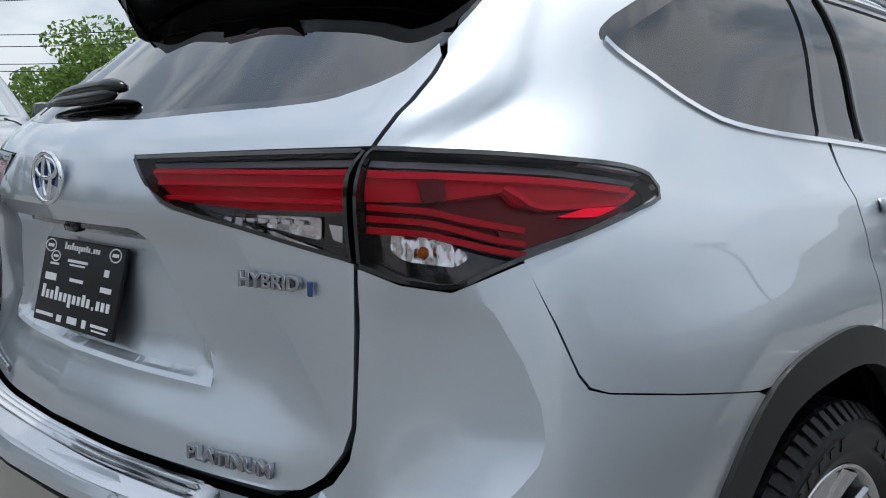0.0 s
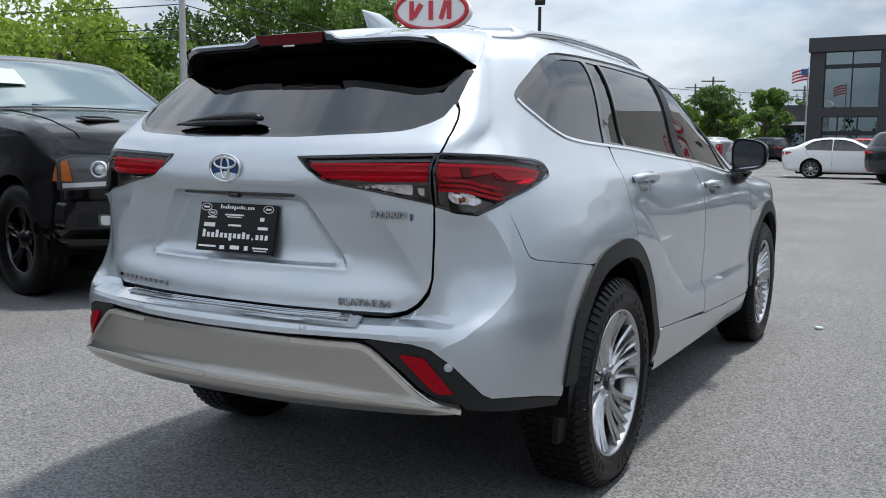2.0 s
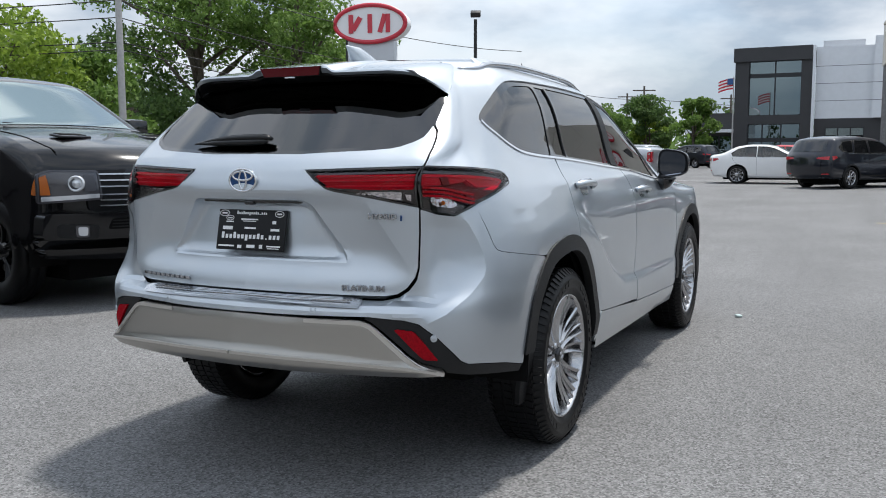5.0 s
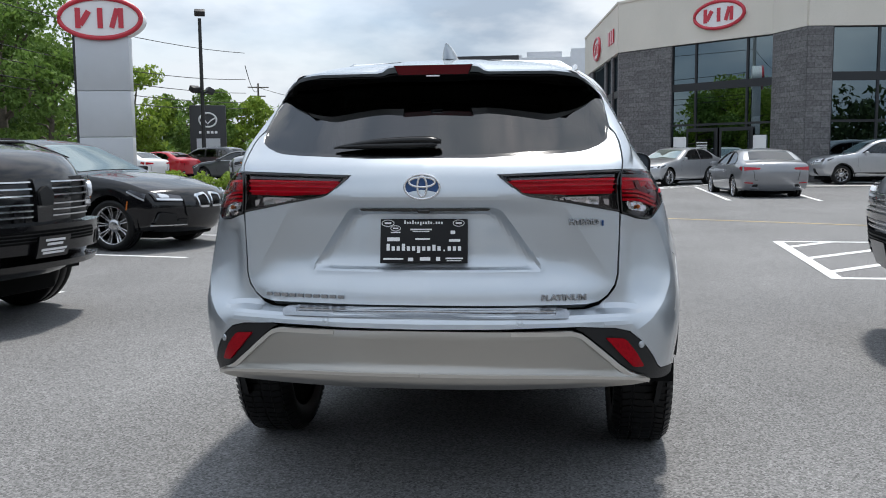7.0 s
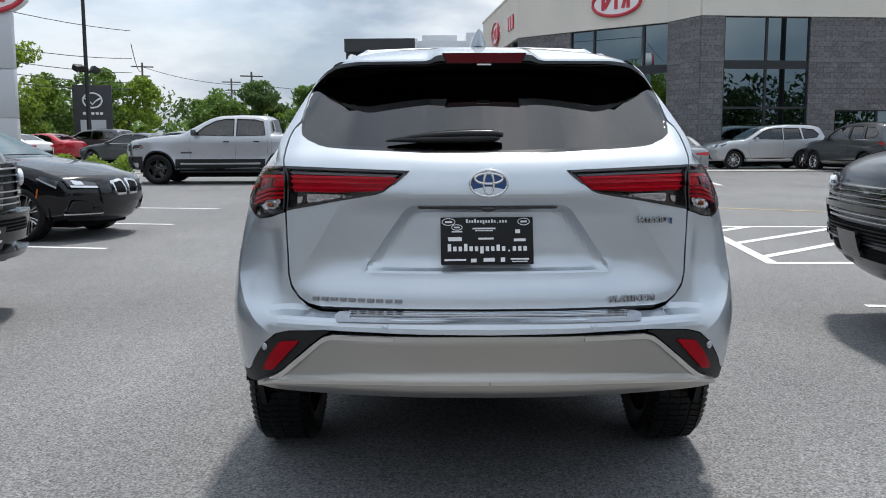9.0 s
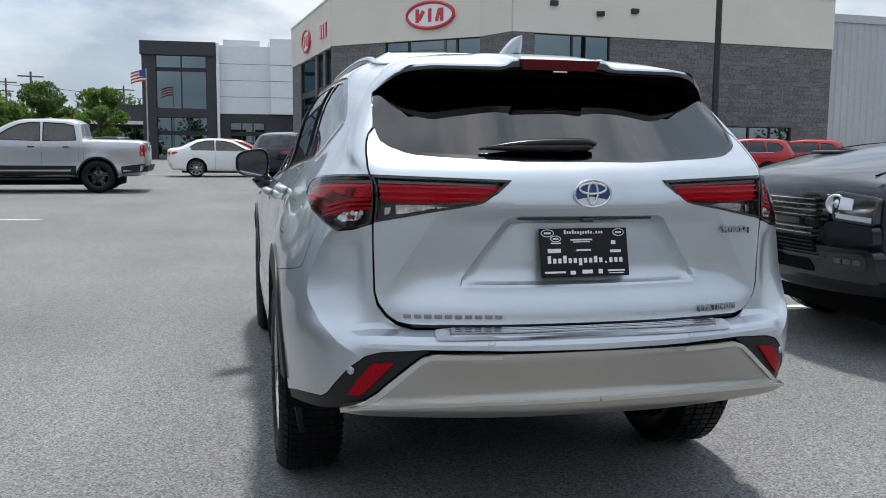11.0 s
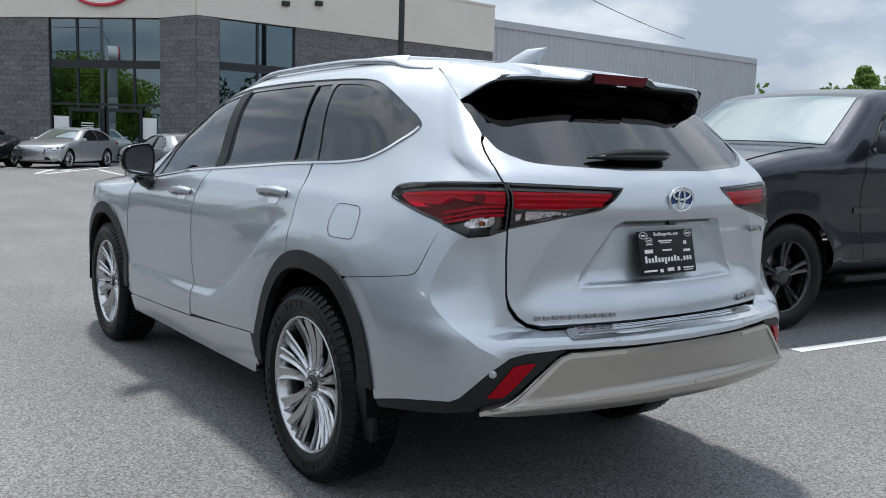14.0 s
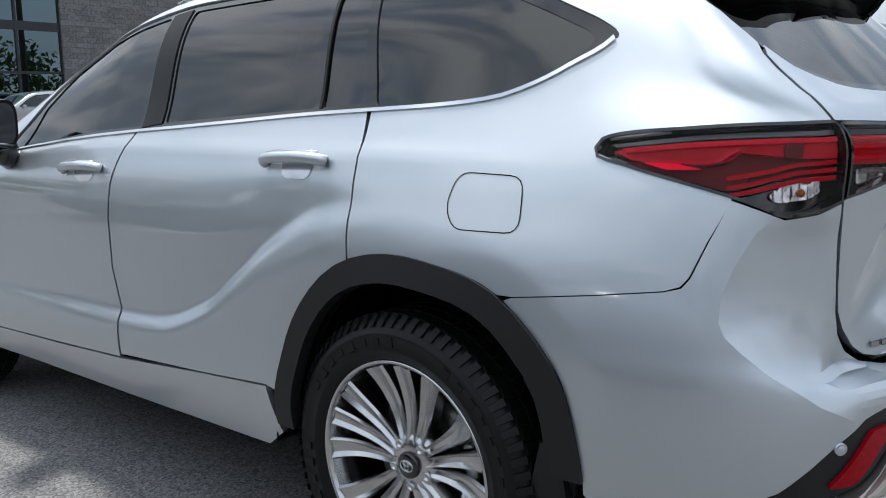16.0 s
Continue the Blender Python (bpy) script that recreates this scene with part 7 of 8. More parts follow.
def vehicle(name, label, at, paint, outline, half, belt, roof, wheelbase, tyre, rim, panes, screens, seams=(), tumble=.24, nose=.22, tail=.12, style="silver", arch=None, arch_gap=.06, group="parked vehicles", lower=None, category="car", near=False):
    """A parked vehicle, its heading along +y, with the middle of its rear axle over the origin."""
    car = thing(name, label, category, at, group)
    sh = Shape(outline, half, belt, roof, tumble, nose, tail, .13 if category == "pickup truck" else .10)
    ring = tyre + arch_gap
    if category == "pickup truck":
        sh.flares = [(0.0, tyre, ring), (wheelbase, tyre, ring)]
    o = [tuple(q) for q in sh.o]
    # body sides with the wheel arches cut out of the lower edge
    arr = np.array(o)
    z_low = arr[:, 1].min() + .02
    body = [q for q in o if q[1] > z_low + .12 or q[0] > wheelbase + ring or q[0] < -ring]
    top = [q for q in body]
    i = max(range(len(top)), key=lambda t: (top[t][0] > wheelbase + ring * .9) * (10 - top[t][1]))
    top = top[i:] + top[:i]
    order = top if top[1][1] >= top[0][1] else [top[0]] + top[:0:-1]
    arcs = []
    for c in (0.0, wheelbase):
        arcs += [(c - ring, z_low)] + [(c - ring * math.cos(t), tyre + ring * math.sin(t)) for t in np.linspace(-.0, math.pi, 18)] + [(c + ring, z_low)]
    upper = [q for q in order if q[1] > z_low + .03]
    out_line = upper + arcs
    for side in (1, -1):
        side_sheet(sh, "body_side", out_line, paint, car, side, gap=.075 if near else .12, step_gap=.04 if near else .06, holes=[p for p, _ in panes], rings=(.012, .03, .06, .10) if near else (.03, .07))
        for pane, mat in panes:
            side_sheet(sh, "side_window", pane, mat, car, side, -.012, .2)
            for a, b in zip(pane, pane[1:] + pane[:1]):
                bm = bmesh.new()
                tube(bm, [tuple(q) for q in sh.place(*np.array(fine([a, b], .15, False)).T, np.full(len(fine([a, b], .15, False)), float(side)), .001)], .012, 5)
                part("window_frame", bm, PLASTIC, car)
        for c in (0.0, wheelbase):
            car_wheel(car, side * (half - .125), c, tyre, rim, .25, side, style)
            bm = bmesh.new()
            rows = [[bm.verts.new((side * x, c + ring * .99 * math.cos(t), tyre + ring * .99 * math.sin(t))) for t in np.linspace(-.2, math.pi + .2, 16)] for x in (half - .38, half - .03)]
            for q in range(15):
                bm.faces.new((rows[0][q], rows[0][q + 1], rows[1][q + 1], rows[1][q]))
            bm.faces.new(rows[0])
            part("wheel_well", bm, VOID, car)
            if arch is not None:
                ts = np.linspace(0.05, math.pi - .05, 20)
                line = [(c + (ring + .02) * math.cos(t), tyre + (ring + .02) * math.sin(t)) for t in ts]
                inn = [(c + (ring - .025) * math.cos(t), tyre + (ring - .025) * math.sin(t)) for t in ts]
                side_sheet(sh, "arch_flare", line + inn[::-1], arch, car, side, .018, .1, .04)
        for line in seams:
            side_sheet(sh, "door_joint", strip(fine(line, .1, False), -.0025, .0025), VOID, car, side, .002, .3)
        if lower is not None:
            sill_h = .32 if category == "pickup truck" else .16
            side_sheet(sh, "sill_moulding", [(ring + .02, z_low), (wheelbase - ring - .02, z_low), (wheelbase - ring - .02, z_low + sill_h), (ring + .02, z_low + sill_h)], lower, car, side, .012, .2, .03)
    wrap(sh, "body_shell", [q for q in stretch_of(sh, max(o, key=lambda q: q[0] - q[1] * 3), min(o, key=lambda q: q[0] + q[1] * 3))], paint, car)
    for a, b, mat, reach in screens:
        wrap(sh, "windscreen", stretch_of(sh, a, b), mat, car, reach, .03, .006)
    box("underbody", (0, wheelbase / 2, tyre * .75), (half * 1.3, wheelbase + 1.1, tyre * .6), VOID, car, .04)
    return car, sh


def cab_form(cowl_y, cowl_z, head_y, head_z, roof, belt, low=0.0):
    """A crew-cab pickup's outline, panes and joints for a given cowl, screen header, roof and belt."""
    out = [(4.50, .40), (4.60, .56), (4.64, .72), (4.66, 1.0 - low), (4.63, 1.17 - low), (4.48, 1.16 - low + (cowl_z - 1.14) * .36), (4.0, 1.14 - low * .45 + (cowl_z - 1.14) * .66), (3.5, 1.14 + (cowl_z - 1.14) * .86), (cowl_y, cowl_z), (head_y, head_z), (head_y - .25, roof - .02), (1.2, roof), (.62, roof - .02), (.44, roof - .09),
           (.36, belt + .13), (.34, belt + .07), (-1.10, belt + .05), (-1.24, belt + .01), (-1.25, .78), (-1.22, .58), (-1.05, .44), (1.8, .38)]
    panes = (([(cowl_y - .38, belt + .06), ((cowl_y + head_y) / 2 - .28, (belt + head_z) / 2 + .04), (head_y - .16, head_z - .07), (head_y - .45, roof - .10), (1.42, roof - .10), (1.42, belt + .03)], WINDOW),
             ([(1.34, belt + .03), (1.34, roof - .10), (.82, roof - .12), (.58, roof - .18), (.52, belt + .05)], WINDOW))
    joints = ([(cowl_y - .28, belt), (cowl_y - .24, 1.0), (cowl_y - .34, .50)], [(1.38, belt), (1.38, .50)], [(.44, belt + .03), (.46, .9), (.60, .50)], [(cowl_y - .34, .50), (.60, .50)], [(.34, belt + .03), (.34, .48)])
    return out, panes, joints


def pickup(label, at, colour, style, grille, tyre=.41, bumper=None, arch=None, lower=None, cab=(2.95, 1.42, 2.12, 1.86, 1.95, 1.34)):
    paint = PAINTS[colour]
    cowl_y, cowl_z, head_y, head_z, roof_z, belt_z = cab
    low = .09 if colour == "granite" else 0.0
    PICKUP, PICKUP_PANES, PICKUP_SEAMS = cab_form(*cab, low)
    car, sh = vehicle("pickup_truck", label, at, paint, PICKUP, 1.02, belt_z, roof_z, 3.64, tyre, .27, PICKUP_PANES, (((cowl_y - .03, cowl_z + .02), (head_y + .02, head_z - .01), SCREEN, .93), ((.43, roof_z - .10), (.37, belt_z + .16), WINDOW, .7)),
                      PICKUP_SEAMS, tumble=.20, nose={"black": .36, "granite": .17}.get(colour, .22), tail=.03, style=style, arch=arch, arch_gap=.075, lower=lower, category="pickup truck", near=colour in ("black", "granite"))
    # nose
    bump_mat = bumper or paint
    ofs = .065 if grille == "bars" else 0
    if grille == "bars":
        end_sheet(sh, "grille_surround", rounded([(-.66, .80), (.66, .80), (.70, 1.14), (-.70, 1.14)], .05), UNDERSIDE, car, .012)
        for x0, x1 in ((-.60, -.10), (.10, .60)):
            for z in (.845, .89, .935, 1.00, 1.05, 1.10):
                end_sheet(sh, "grille_bar", [(x0, z), (x1, z), (x1, z + .011), (x0, z + .011)], SATIN, car, .045, gap=.12, depth=.03)
        end_sheet(sh, "grille_cross", [(-.07, .81), (.07, .81), (.09, 1.13), (-.09, 1.13)], GLOSS_BLACK, car, .06)
        end_sheet(sh, "grille_boss", rounded([(-.06, .93), (.06, .93), (.07, 1.03), (0, 1.08), (-.07, 1.03)], .02), PLASTIC, car, .085)
    else:
        end_sheet(sh, "grille_surround", rounded([(x, z - low) for x, z in ((-.50, .75), (.50, .75), (.66, .95), (.63, 1.13), (-.63, 1.13), (-.66, .95))], .05), GLOSS_BLACK, car, .02)
        for z in (.80, .835, .87, .905, .985, 1.02, 1.055, 1.09):
            w = float(np.interp(z, (.80, .95, 1.09), (.50, .585, .57)))
            z -= low
            end_sheet(sh, "grille_bar", rounded([(-w, z - .010), (w, z - .010), (w, z + .010), (-w, z + .010)], .008), GLOSS_BLACK, car, .045, gap=.14, depth=.025)
            end_sheet(sh, "grille_bar_edge", [(-w + .01, z - .003), (w - .01, z - .003), (w - .01, z + .003), (-w + .01, z + .003)], SATIN, car, .049, gap=.14, depth=.004)
        end_sheet(sh, "grille_beam", rounded([(-.64, .925 - low), (.64, .925 - low), (.65, .965 - low), (-.65, .965 - low)], .01), GLOSS_BLACK, car, .055)
    for sd in (1, -1):
        z0, z1 = (.92, 1.11) if grille == "bars" else (.985 - low, 1.115 - low)
        inner = .60 if grille == "bars" else .70
        if grille == "bars":
            outline = rounded([(sd * .585, z0 - .015), (sd * .972, z0 - .045), (sd * .972, z1 - .005), (sd * .90, z1 + .025), (sd * .60, z1 + .02)], .02)
        else:
            outline = rounded([(sd * inner, z0 - .01), (sd * .965, z0 - .03), (sd * .965, z1), (sd * (inner - .02), z1 + .03)], .02)
        lamp = end_sheet(sh, "headlamp", outline, LAMP_GREY if grille == "bars" else LAMP_BLACK, car, .022)
        end_sheet(sh, "lamp_bezel", strip(fine(outline + outline[:1], .03, False), -.006, .006), ALLOY_DARK, lamp, .032, gap=.05, depth=.012)
        if grille == "bars":
            end_sheet(sh, "amber_lens", [(sd * .905, z0 + .02), (sd * .962, z0 + .02), (sd * .962, z1 - .03), (sd * .925, z1 - .01)], AMBER, lamp, .034, depth=.008)
            end_sheet(sh, "running_light", [(sd * .60, z0 - .005), (sd * .955, z0 - .032), (sd * .955, z0 + .005), (sd * .60, z0 + .028)], HEAD, lamp, .034, gap=.05, depth=.008)
            end_sheet(sh, "inner_reflector", rounded([(sd * .62, z0 + .05), (sd * .70, z0 + .045), (sd * .70, z1 - .01), (sd * .63, z1 - .01)], .02), ALLOY_DARK, lamp, .030, gap=.04, depth=.006)
            spot, turn_, jut = .82, 50, .05
        else:
            end_sheet(sh, "inner_reflector", [(sd * (inner + .03), z0 + .05), (sd * (inner + .12), z0 + .05), (sd * (inner + .12), z0 + .12), (sd * (inner + .03), z0 + .13)], HEAD, lamp, .030, depth=.006)
            end_sheet(sh, "running_light", [(sd * (inner + .01), z0 - .002), (sd * .94, z0 - .02), (sd * .94, z0 + .012), (sd * (inner + .01), z0 + .028)], HEAD, lamp, .026, depth=.01)
            spot, turn_, jut = .80, 30, .012
        c = sh.place(sh.front_y([1.03 - low]), np.array([1.03 - low]), np.array([sd * spot]))[0]
        bm = lathe([(-.02, .064), (.02, .066), (.028, .054), (.006, .047), (.002, .038), (.014, .032), (.022, .018), (.024, .0001)], 28, "y")
        ob = part("projector", bm, HEAD, lamp)
        ahead = math.radians(sd * turn_)
        ob.matrix_basis = Matrix.Translation((c[0] + jut * math.sin(ahead), c[1] + .014 + jut * math.cos(ahead), (z0 + z1) / 2 + .015)) @ pose(0, 0, 0, 0, 0, -sd * turn_)
        if grille == "bars":
            side_sheet(sh, "amber_side", [(4.56, z0 + .02), (4.64, z0 + .01), (4.64, z1 - .03), (4.60, z1 - .02)], AMBER, lamp, sd, .010, .1)
        else:
            housing = rounded([(4.10, z0 + .06), (4.56, z0 - .01), (4.52, z1 - .01), (4.20, z1 + .01)], .02)
            unit = side_sheet(sh, "lamp_side", housing, LAMP_GREY, car, sd, .008, .05, .02)
            side_sheet(sh, "lamp_bezel", strip(fine(housing + housing[:1], .03, False), -.007, .005), GLOSS_BLACK, unit, sd, .014, .05, .012)
            side_sheet(sh, "side_amber", [(4.15, z0 + .085), (4.23, z0 + .075), (4.28, z1 - .02), (4.225, z1 - .01)], AMBER, unit, sd, .014, .1, .006)
            side_sheet(sh, "lamp_side_strip", [(4.14, z0 + .052), (4.55, z0 - .004), (4.55, z0 + .022), (4.15, z0 + .074)], HEAD, unit, sd, .013, .05, .005)
        # joint between bonnet and wing
        ys = np.linspace(cowl_y + .02, 4.50, 14)
        top = np.array([np.interp(y, [cowl_y, 3.5, 4.0, 4.48, 4.63], [cowl_z, 1.14 + (cowl_z - 1.14) * .86, 1.14 - low * .45 + (cowl_z - 1.14) * .66, 1.16 - low + (cowl_z - 1.14) * .36, 1.17 - low]) for y in ys])
        q = sh.place(ys, top, np.full(14, sd * .86))
        q[:, 2] += .03 * (1 - .86 ** 2) + .001
        bm = bmesh.new()
        tube(bm, [tuple(p) for p in q], .005, 5)
        part("bonnet_joint", bm, VOID, car)
        if grille == "bars":
            end_sheet(sh, "fog_bezel", rounded([(sd * .64, .585), (sd * .90, .60), (sd * .90, .71), (sd * .64, .70)], .03), PLASTIC, car, .055 + ofs)
            end_sheet(sh, "fog_light", rounded([(sd * .71, .60), (sd * .79, .602), (sd * .80, .698), (sd * .71, .695)], .02), LAMP_GREY, car, .068 + ofs)
            end_sheet(sh, "fog_lens", rounded([(sd * .722, .612), (sd * .778, .614), (sd * .785, .686), (sd * .722, .684)], .02), HEAD, car, .074 + ofs)
        else:
            end_sheet(sh, "bumper_corner", rounded([(sd * .58, .80 - low * .7), (sd * .975, .80 - low * .7), (sd * .975, .945 - low), (sd * .68, .962 - low)], .03), paint, car, .055, depth=.06)
            end_sheet(sh, "fog_bezel", rounded([(sd * .64, .565), (sd * .93, .585), (sd * .93, .685), (sd * .60, .675)], .03), GLOSS_BLACK, car, .062)
            for k in range(3):
                x_ = .72 + k * .065
                end_sheet(sh, "fog_light", rounded([(sd * x_, .612), (sd * (x_ + .052), .614), (sd * (x_ + .052), .648), (sd * x_, .646)], .012), LAMP_GREY, car, .068)
        if arch is not None:
            side_sheet(sh, "bumper_side", rounded([(4.14, .44), (4.56, .46), (4.62, .62), (4.60, .80), (4.16, .80)], .03), PLASTIC, car, sd, .014, .15, .03)
            side_sheet(sh, "rear_bumper_side", rounded([(-1.23, .56), (-.62, .50), (-.60, .70), (-1.24, .78)], .03), PLASTIC, car, sd, .014, .15, .03)
        # mirrors
        m = box("door_mirror", (sd * 1.16, cowl_y - .42, belt_z + .13), (.26, .12, .19), GLOSS_BLACK if colour == "black" else PAINTS["graphite"], car, .05)
        box("mirror_arm", (sd * 1.02, cowl_y - .42, belt_z + .06), (.16, .08, .05), SATIN if colour != "black" else GLOSS_BLACK, m, .02)
        for y in (1.55, .68):
            side_sheet(sh, "door_handle", rounded([(y, 1.195), (y + .17, 1.195), (y + .17, 1.225), (y, 1.225)], .012), GLOSS_BLACK, car, sd, .03, .1, .03)
        side_sheet(sh, "badge_bar", [(2.62, .88), (2.95, .88), (2.95, .925), (2.62, .925)], ALLOY_DARK, car, sd, .008, .2)
        side_sheet(sh, "tail_lamp", rounded([(-1.22, .98), (-1.10, .98), (-1.12, 1.26), (-1.22, 1.28)], .02), RED_LAMP, car, sd, .008, .1, .02)
        end_sheet(sh, "tail_lamp_rear", [(sd * .86, .98), (sd * .99, .98), (sd * .99, 1.28), (sd * .86, 1.28)], RED_LAMP, car, .01, False)
        box("running_board", (sd * .96, 1.85, .36), (.16, 2.3, .05), PLASTIC, car, .015)
        # bonnet vent: a dark slot in a raised rim, laid to the slope
        slope = math.degrees(math.atan2((cowl_z - 1.14) * .20, .5))
        vent = Matrix.Translation((sd * .44, 3.92, 1.14 + (cowl_z - 1.14) * .692 - low * .4 + .033)) @ pose(0, 0, 0, -slope, 0, sd * 8)
        bm = bmesh.new()
        add_box(bm, 0, 0, 0, .30, .17, .024, .010)
        rim_ = part("bonnet_vent", bm, paint, car)
        rim_.matrix_basis = vent
        bm = bmesh.new()
        add_box(bm, 0, -.01, .013, .25, .11, .006, .002)
        part("vent_slot", bm, VOID, rim_)
        # wiper
        bm = bmesh.new()
        tube(bm, [(sd * .25 - .25, cowl_y - .02, cowl_z + .03), (sd * .25, cowl_y - .04, cowl_z + .045), (sd * .25 + .25, cowl_y - .05, cowl_z + .055)], .012, 5)
        part("wiper", bm, PLASTIC, car)
    end_sheet(sh, "front_bumper", rounded([(-.98, .58 if ofs else .50), (.98, .58 if ofs else .50), (.97, .79 if ofs else .765 - low * .6), (-.97, .79 if ofs else .765 - low * .6)], .05), bump_mat, car, .05 + ofs, depth=.08 + ofs)
    if ofs:
        end_sheet(sh, "bumper_lip", rounded([(-.95, .455), (.95, .455), (.97, .505), (-.97, .505)], .02), paint, car, .15, depth=.18)
    end_sheet(sh, "bumper_intake", rounded([(-.58, .66), (.58, .66), (.55, .75), (-.55, .75)], .03), VOID, car, .056 + ofs, depth=.01)
    for z in (.675, .70, .725):
        end_sheet(sh, "intake_bar", [(-.55, z), (.55, z), (.55, z + .008), (-.55, z + .008)], PLASTIC, car, .062 + ofs, gap=.15, depth=.01)
    if not ofs:
        end_sheet(sh, "intake_trim", rounded([(-.64, .628), (.64, .628), (.66, .642), (-.66, .642)], .006), ALLOY_DARK, car, .064, depth=.012)
        end_sheet(sh, "lower_intake", rounded([(-.52, .53), (.52, .53), (.50, .61), (-.50, .61)], .03), VOID, car, .056, depth=.01)
    end_sheet(sh, "lower_bumper", rounded([(-.92, .44), (.92, .44), (.98, .575), (-.98, .575)], .04), GLOSS_BLACK if colour == "black" else PLASTIC, car, .03, depth=.1)
    end_sheet(sh, "plate", [(-.16, .55), (.16, .55), (.16, .71), (-.16, .71)], GLOSS_BLACK, car, .10 + ofs, depth=.02)
    if colour == "black":
        for z, w in ((.60, .26), (.64, .16), (.67, .20), (.575, .22)):
            end_sheet(sh, "plate_bar", [(-w / 2, z), (w / 2, z), (w / 2, z + .018), (-w / 2, z + .018)], WHITE_PRINT, car, .104 + ofs, gap=.2, depth=.003)
    wrap(sh, "bed_floor", [(-1.1, 1.37), (.3, 1.385)], VOID, car, .88, 0, .012)
    end_sheet(sh, "rear_bumper", rounded([(-.98, .56), (.98, .56), (.98, .74), (-.98, .74)], .04), PLASTIC, car, .09, False, depth=.1)
    bm = bmesh.new()
    tube(bm, [(.25, 1.5, roof_z + .02), (.25, 1.44, roof_z + .05), (.25, 1.36, roof_z + .04)], [.02, .03, .02], 6)
    part("roof_aerial", bm, GLOSS_BLACK, car)
    for sx in (-.42, .42):
        for sy in (1.55, .75):
            s_ = box("seat", (sx, sy, 1.18), (.52, .18, .75), CABIN, car, .07)
            box("head_rest", (sx, sy - .02, 1.64), (.28, .12, .18), CABIN, s_, .05)
    box("dashboard", (0, cowl_y - .45, belt_z - .09), (1.7, .5, .2), CABIN, car, .06)
    box("cabin_floor", (0, 1.4, .9), (1.8, 2.2, .1), CABIN, car)
    bm = bmesh.new()
    tube(bm, [(-.42 + .19 * math.cos(t), 2.0 + .06 * math.sin(t), 1.36 + .18 * math.sin(t)) for t in np.linspace(0, 2 * math.pi, 20, endpoint=False)], .017, 6, closed=True)
    part("steering_wheel", bm, CABIN, car)
    return car, sh


SEDAN = [(3.46, .24), (3.55, .40), (3.56, .62), (3.47, .76), (3.0, .87), (2.4, .955), (2.12, .985), (1.35, 1.36), (1.0, 1.43), (.45, 1.44), (.0, 1.38), (-.62, 1.10), (-.95, 1.05), (-1.05, 1.0), (-1.08, .72), (-1.02, .45), (-.92, .26), (1.3, .20)]
SEDAN_PANES = (([(1.88, 1.0), (1.30, 1.30), (1.05, 1.36), (.72, 1.37), (.72, .99)], WINDOW), ([(.66, .99), (.66, 1.37), (.35, 1.36), (.02, 1.28), (-.22, 1.12), (-.16, 1.02)], WINDOW))
SEDAN_SEAMS = ([(1.95, .96), (1.98, .6), (1.85, .3)], [(.69, .98), (.69, .3)], [(-.2, 1.0), (-.1, .8), (.36, .45)])
TALL = [(3.50, .32), (3.60, .50), (3.62, .80), (3.50, .96), (3.1, 1.04), (2.5, 1.10), (2.25, 1.13), (1.62, 1.52), (1.3, 1.62), (.6, 1.68), (-.3, 1.66), (-.72, 1.58), (-.98, 1.16), (-1.06, 1.05), (-1.08, .72), (-1.04, .48), (-.94, .33), (1.3, .26)]
TALL_PANES = (([(2.0, 1.15), (1.60, 1.42), (1.35, 1.52), (.85, 1.56), (.85, 1.13)], WINDOW), ([(.79, 1.13), (.79, 1.56), (.20, 1.55), (.10, 1.14)], WINDOW), ([(.02, 1.15), (.10, 1.54), (-.38, 1.50), (-.62, 1.32), (-.5, 1.20)], WINDOW))
TALL_SEAMS = ([(2.12, 1.1), (2.15, .7), (2.0, .4)], [(.82, 1.12), (.82, .4)], [(.06, 1.12), (.1, .9), (.40, .6)])


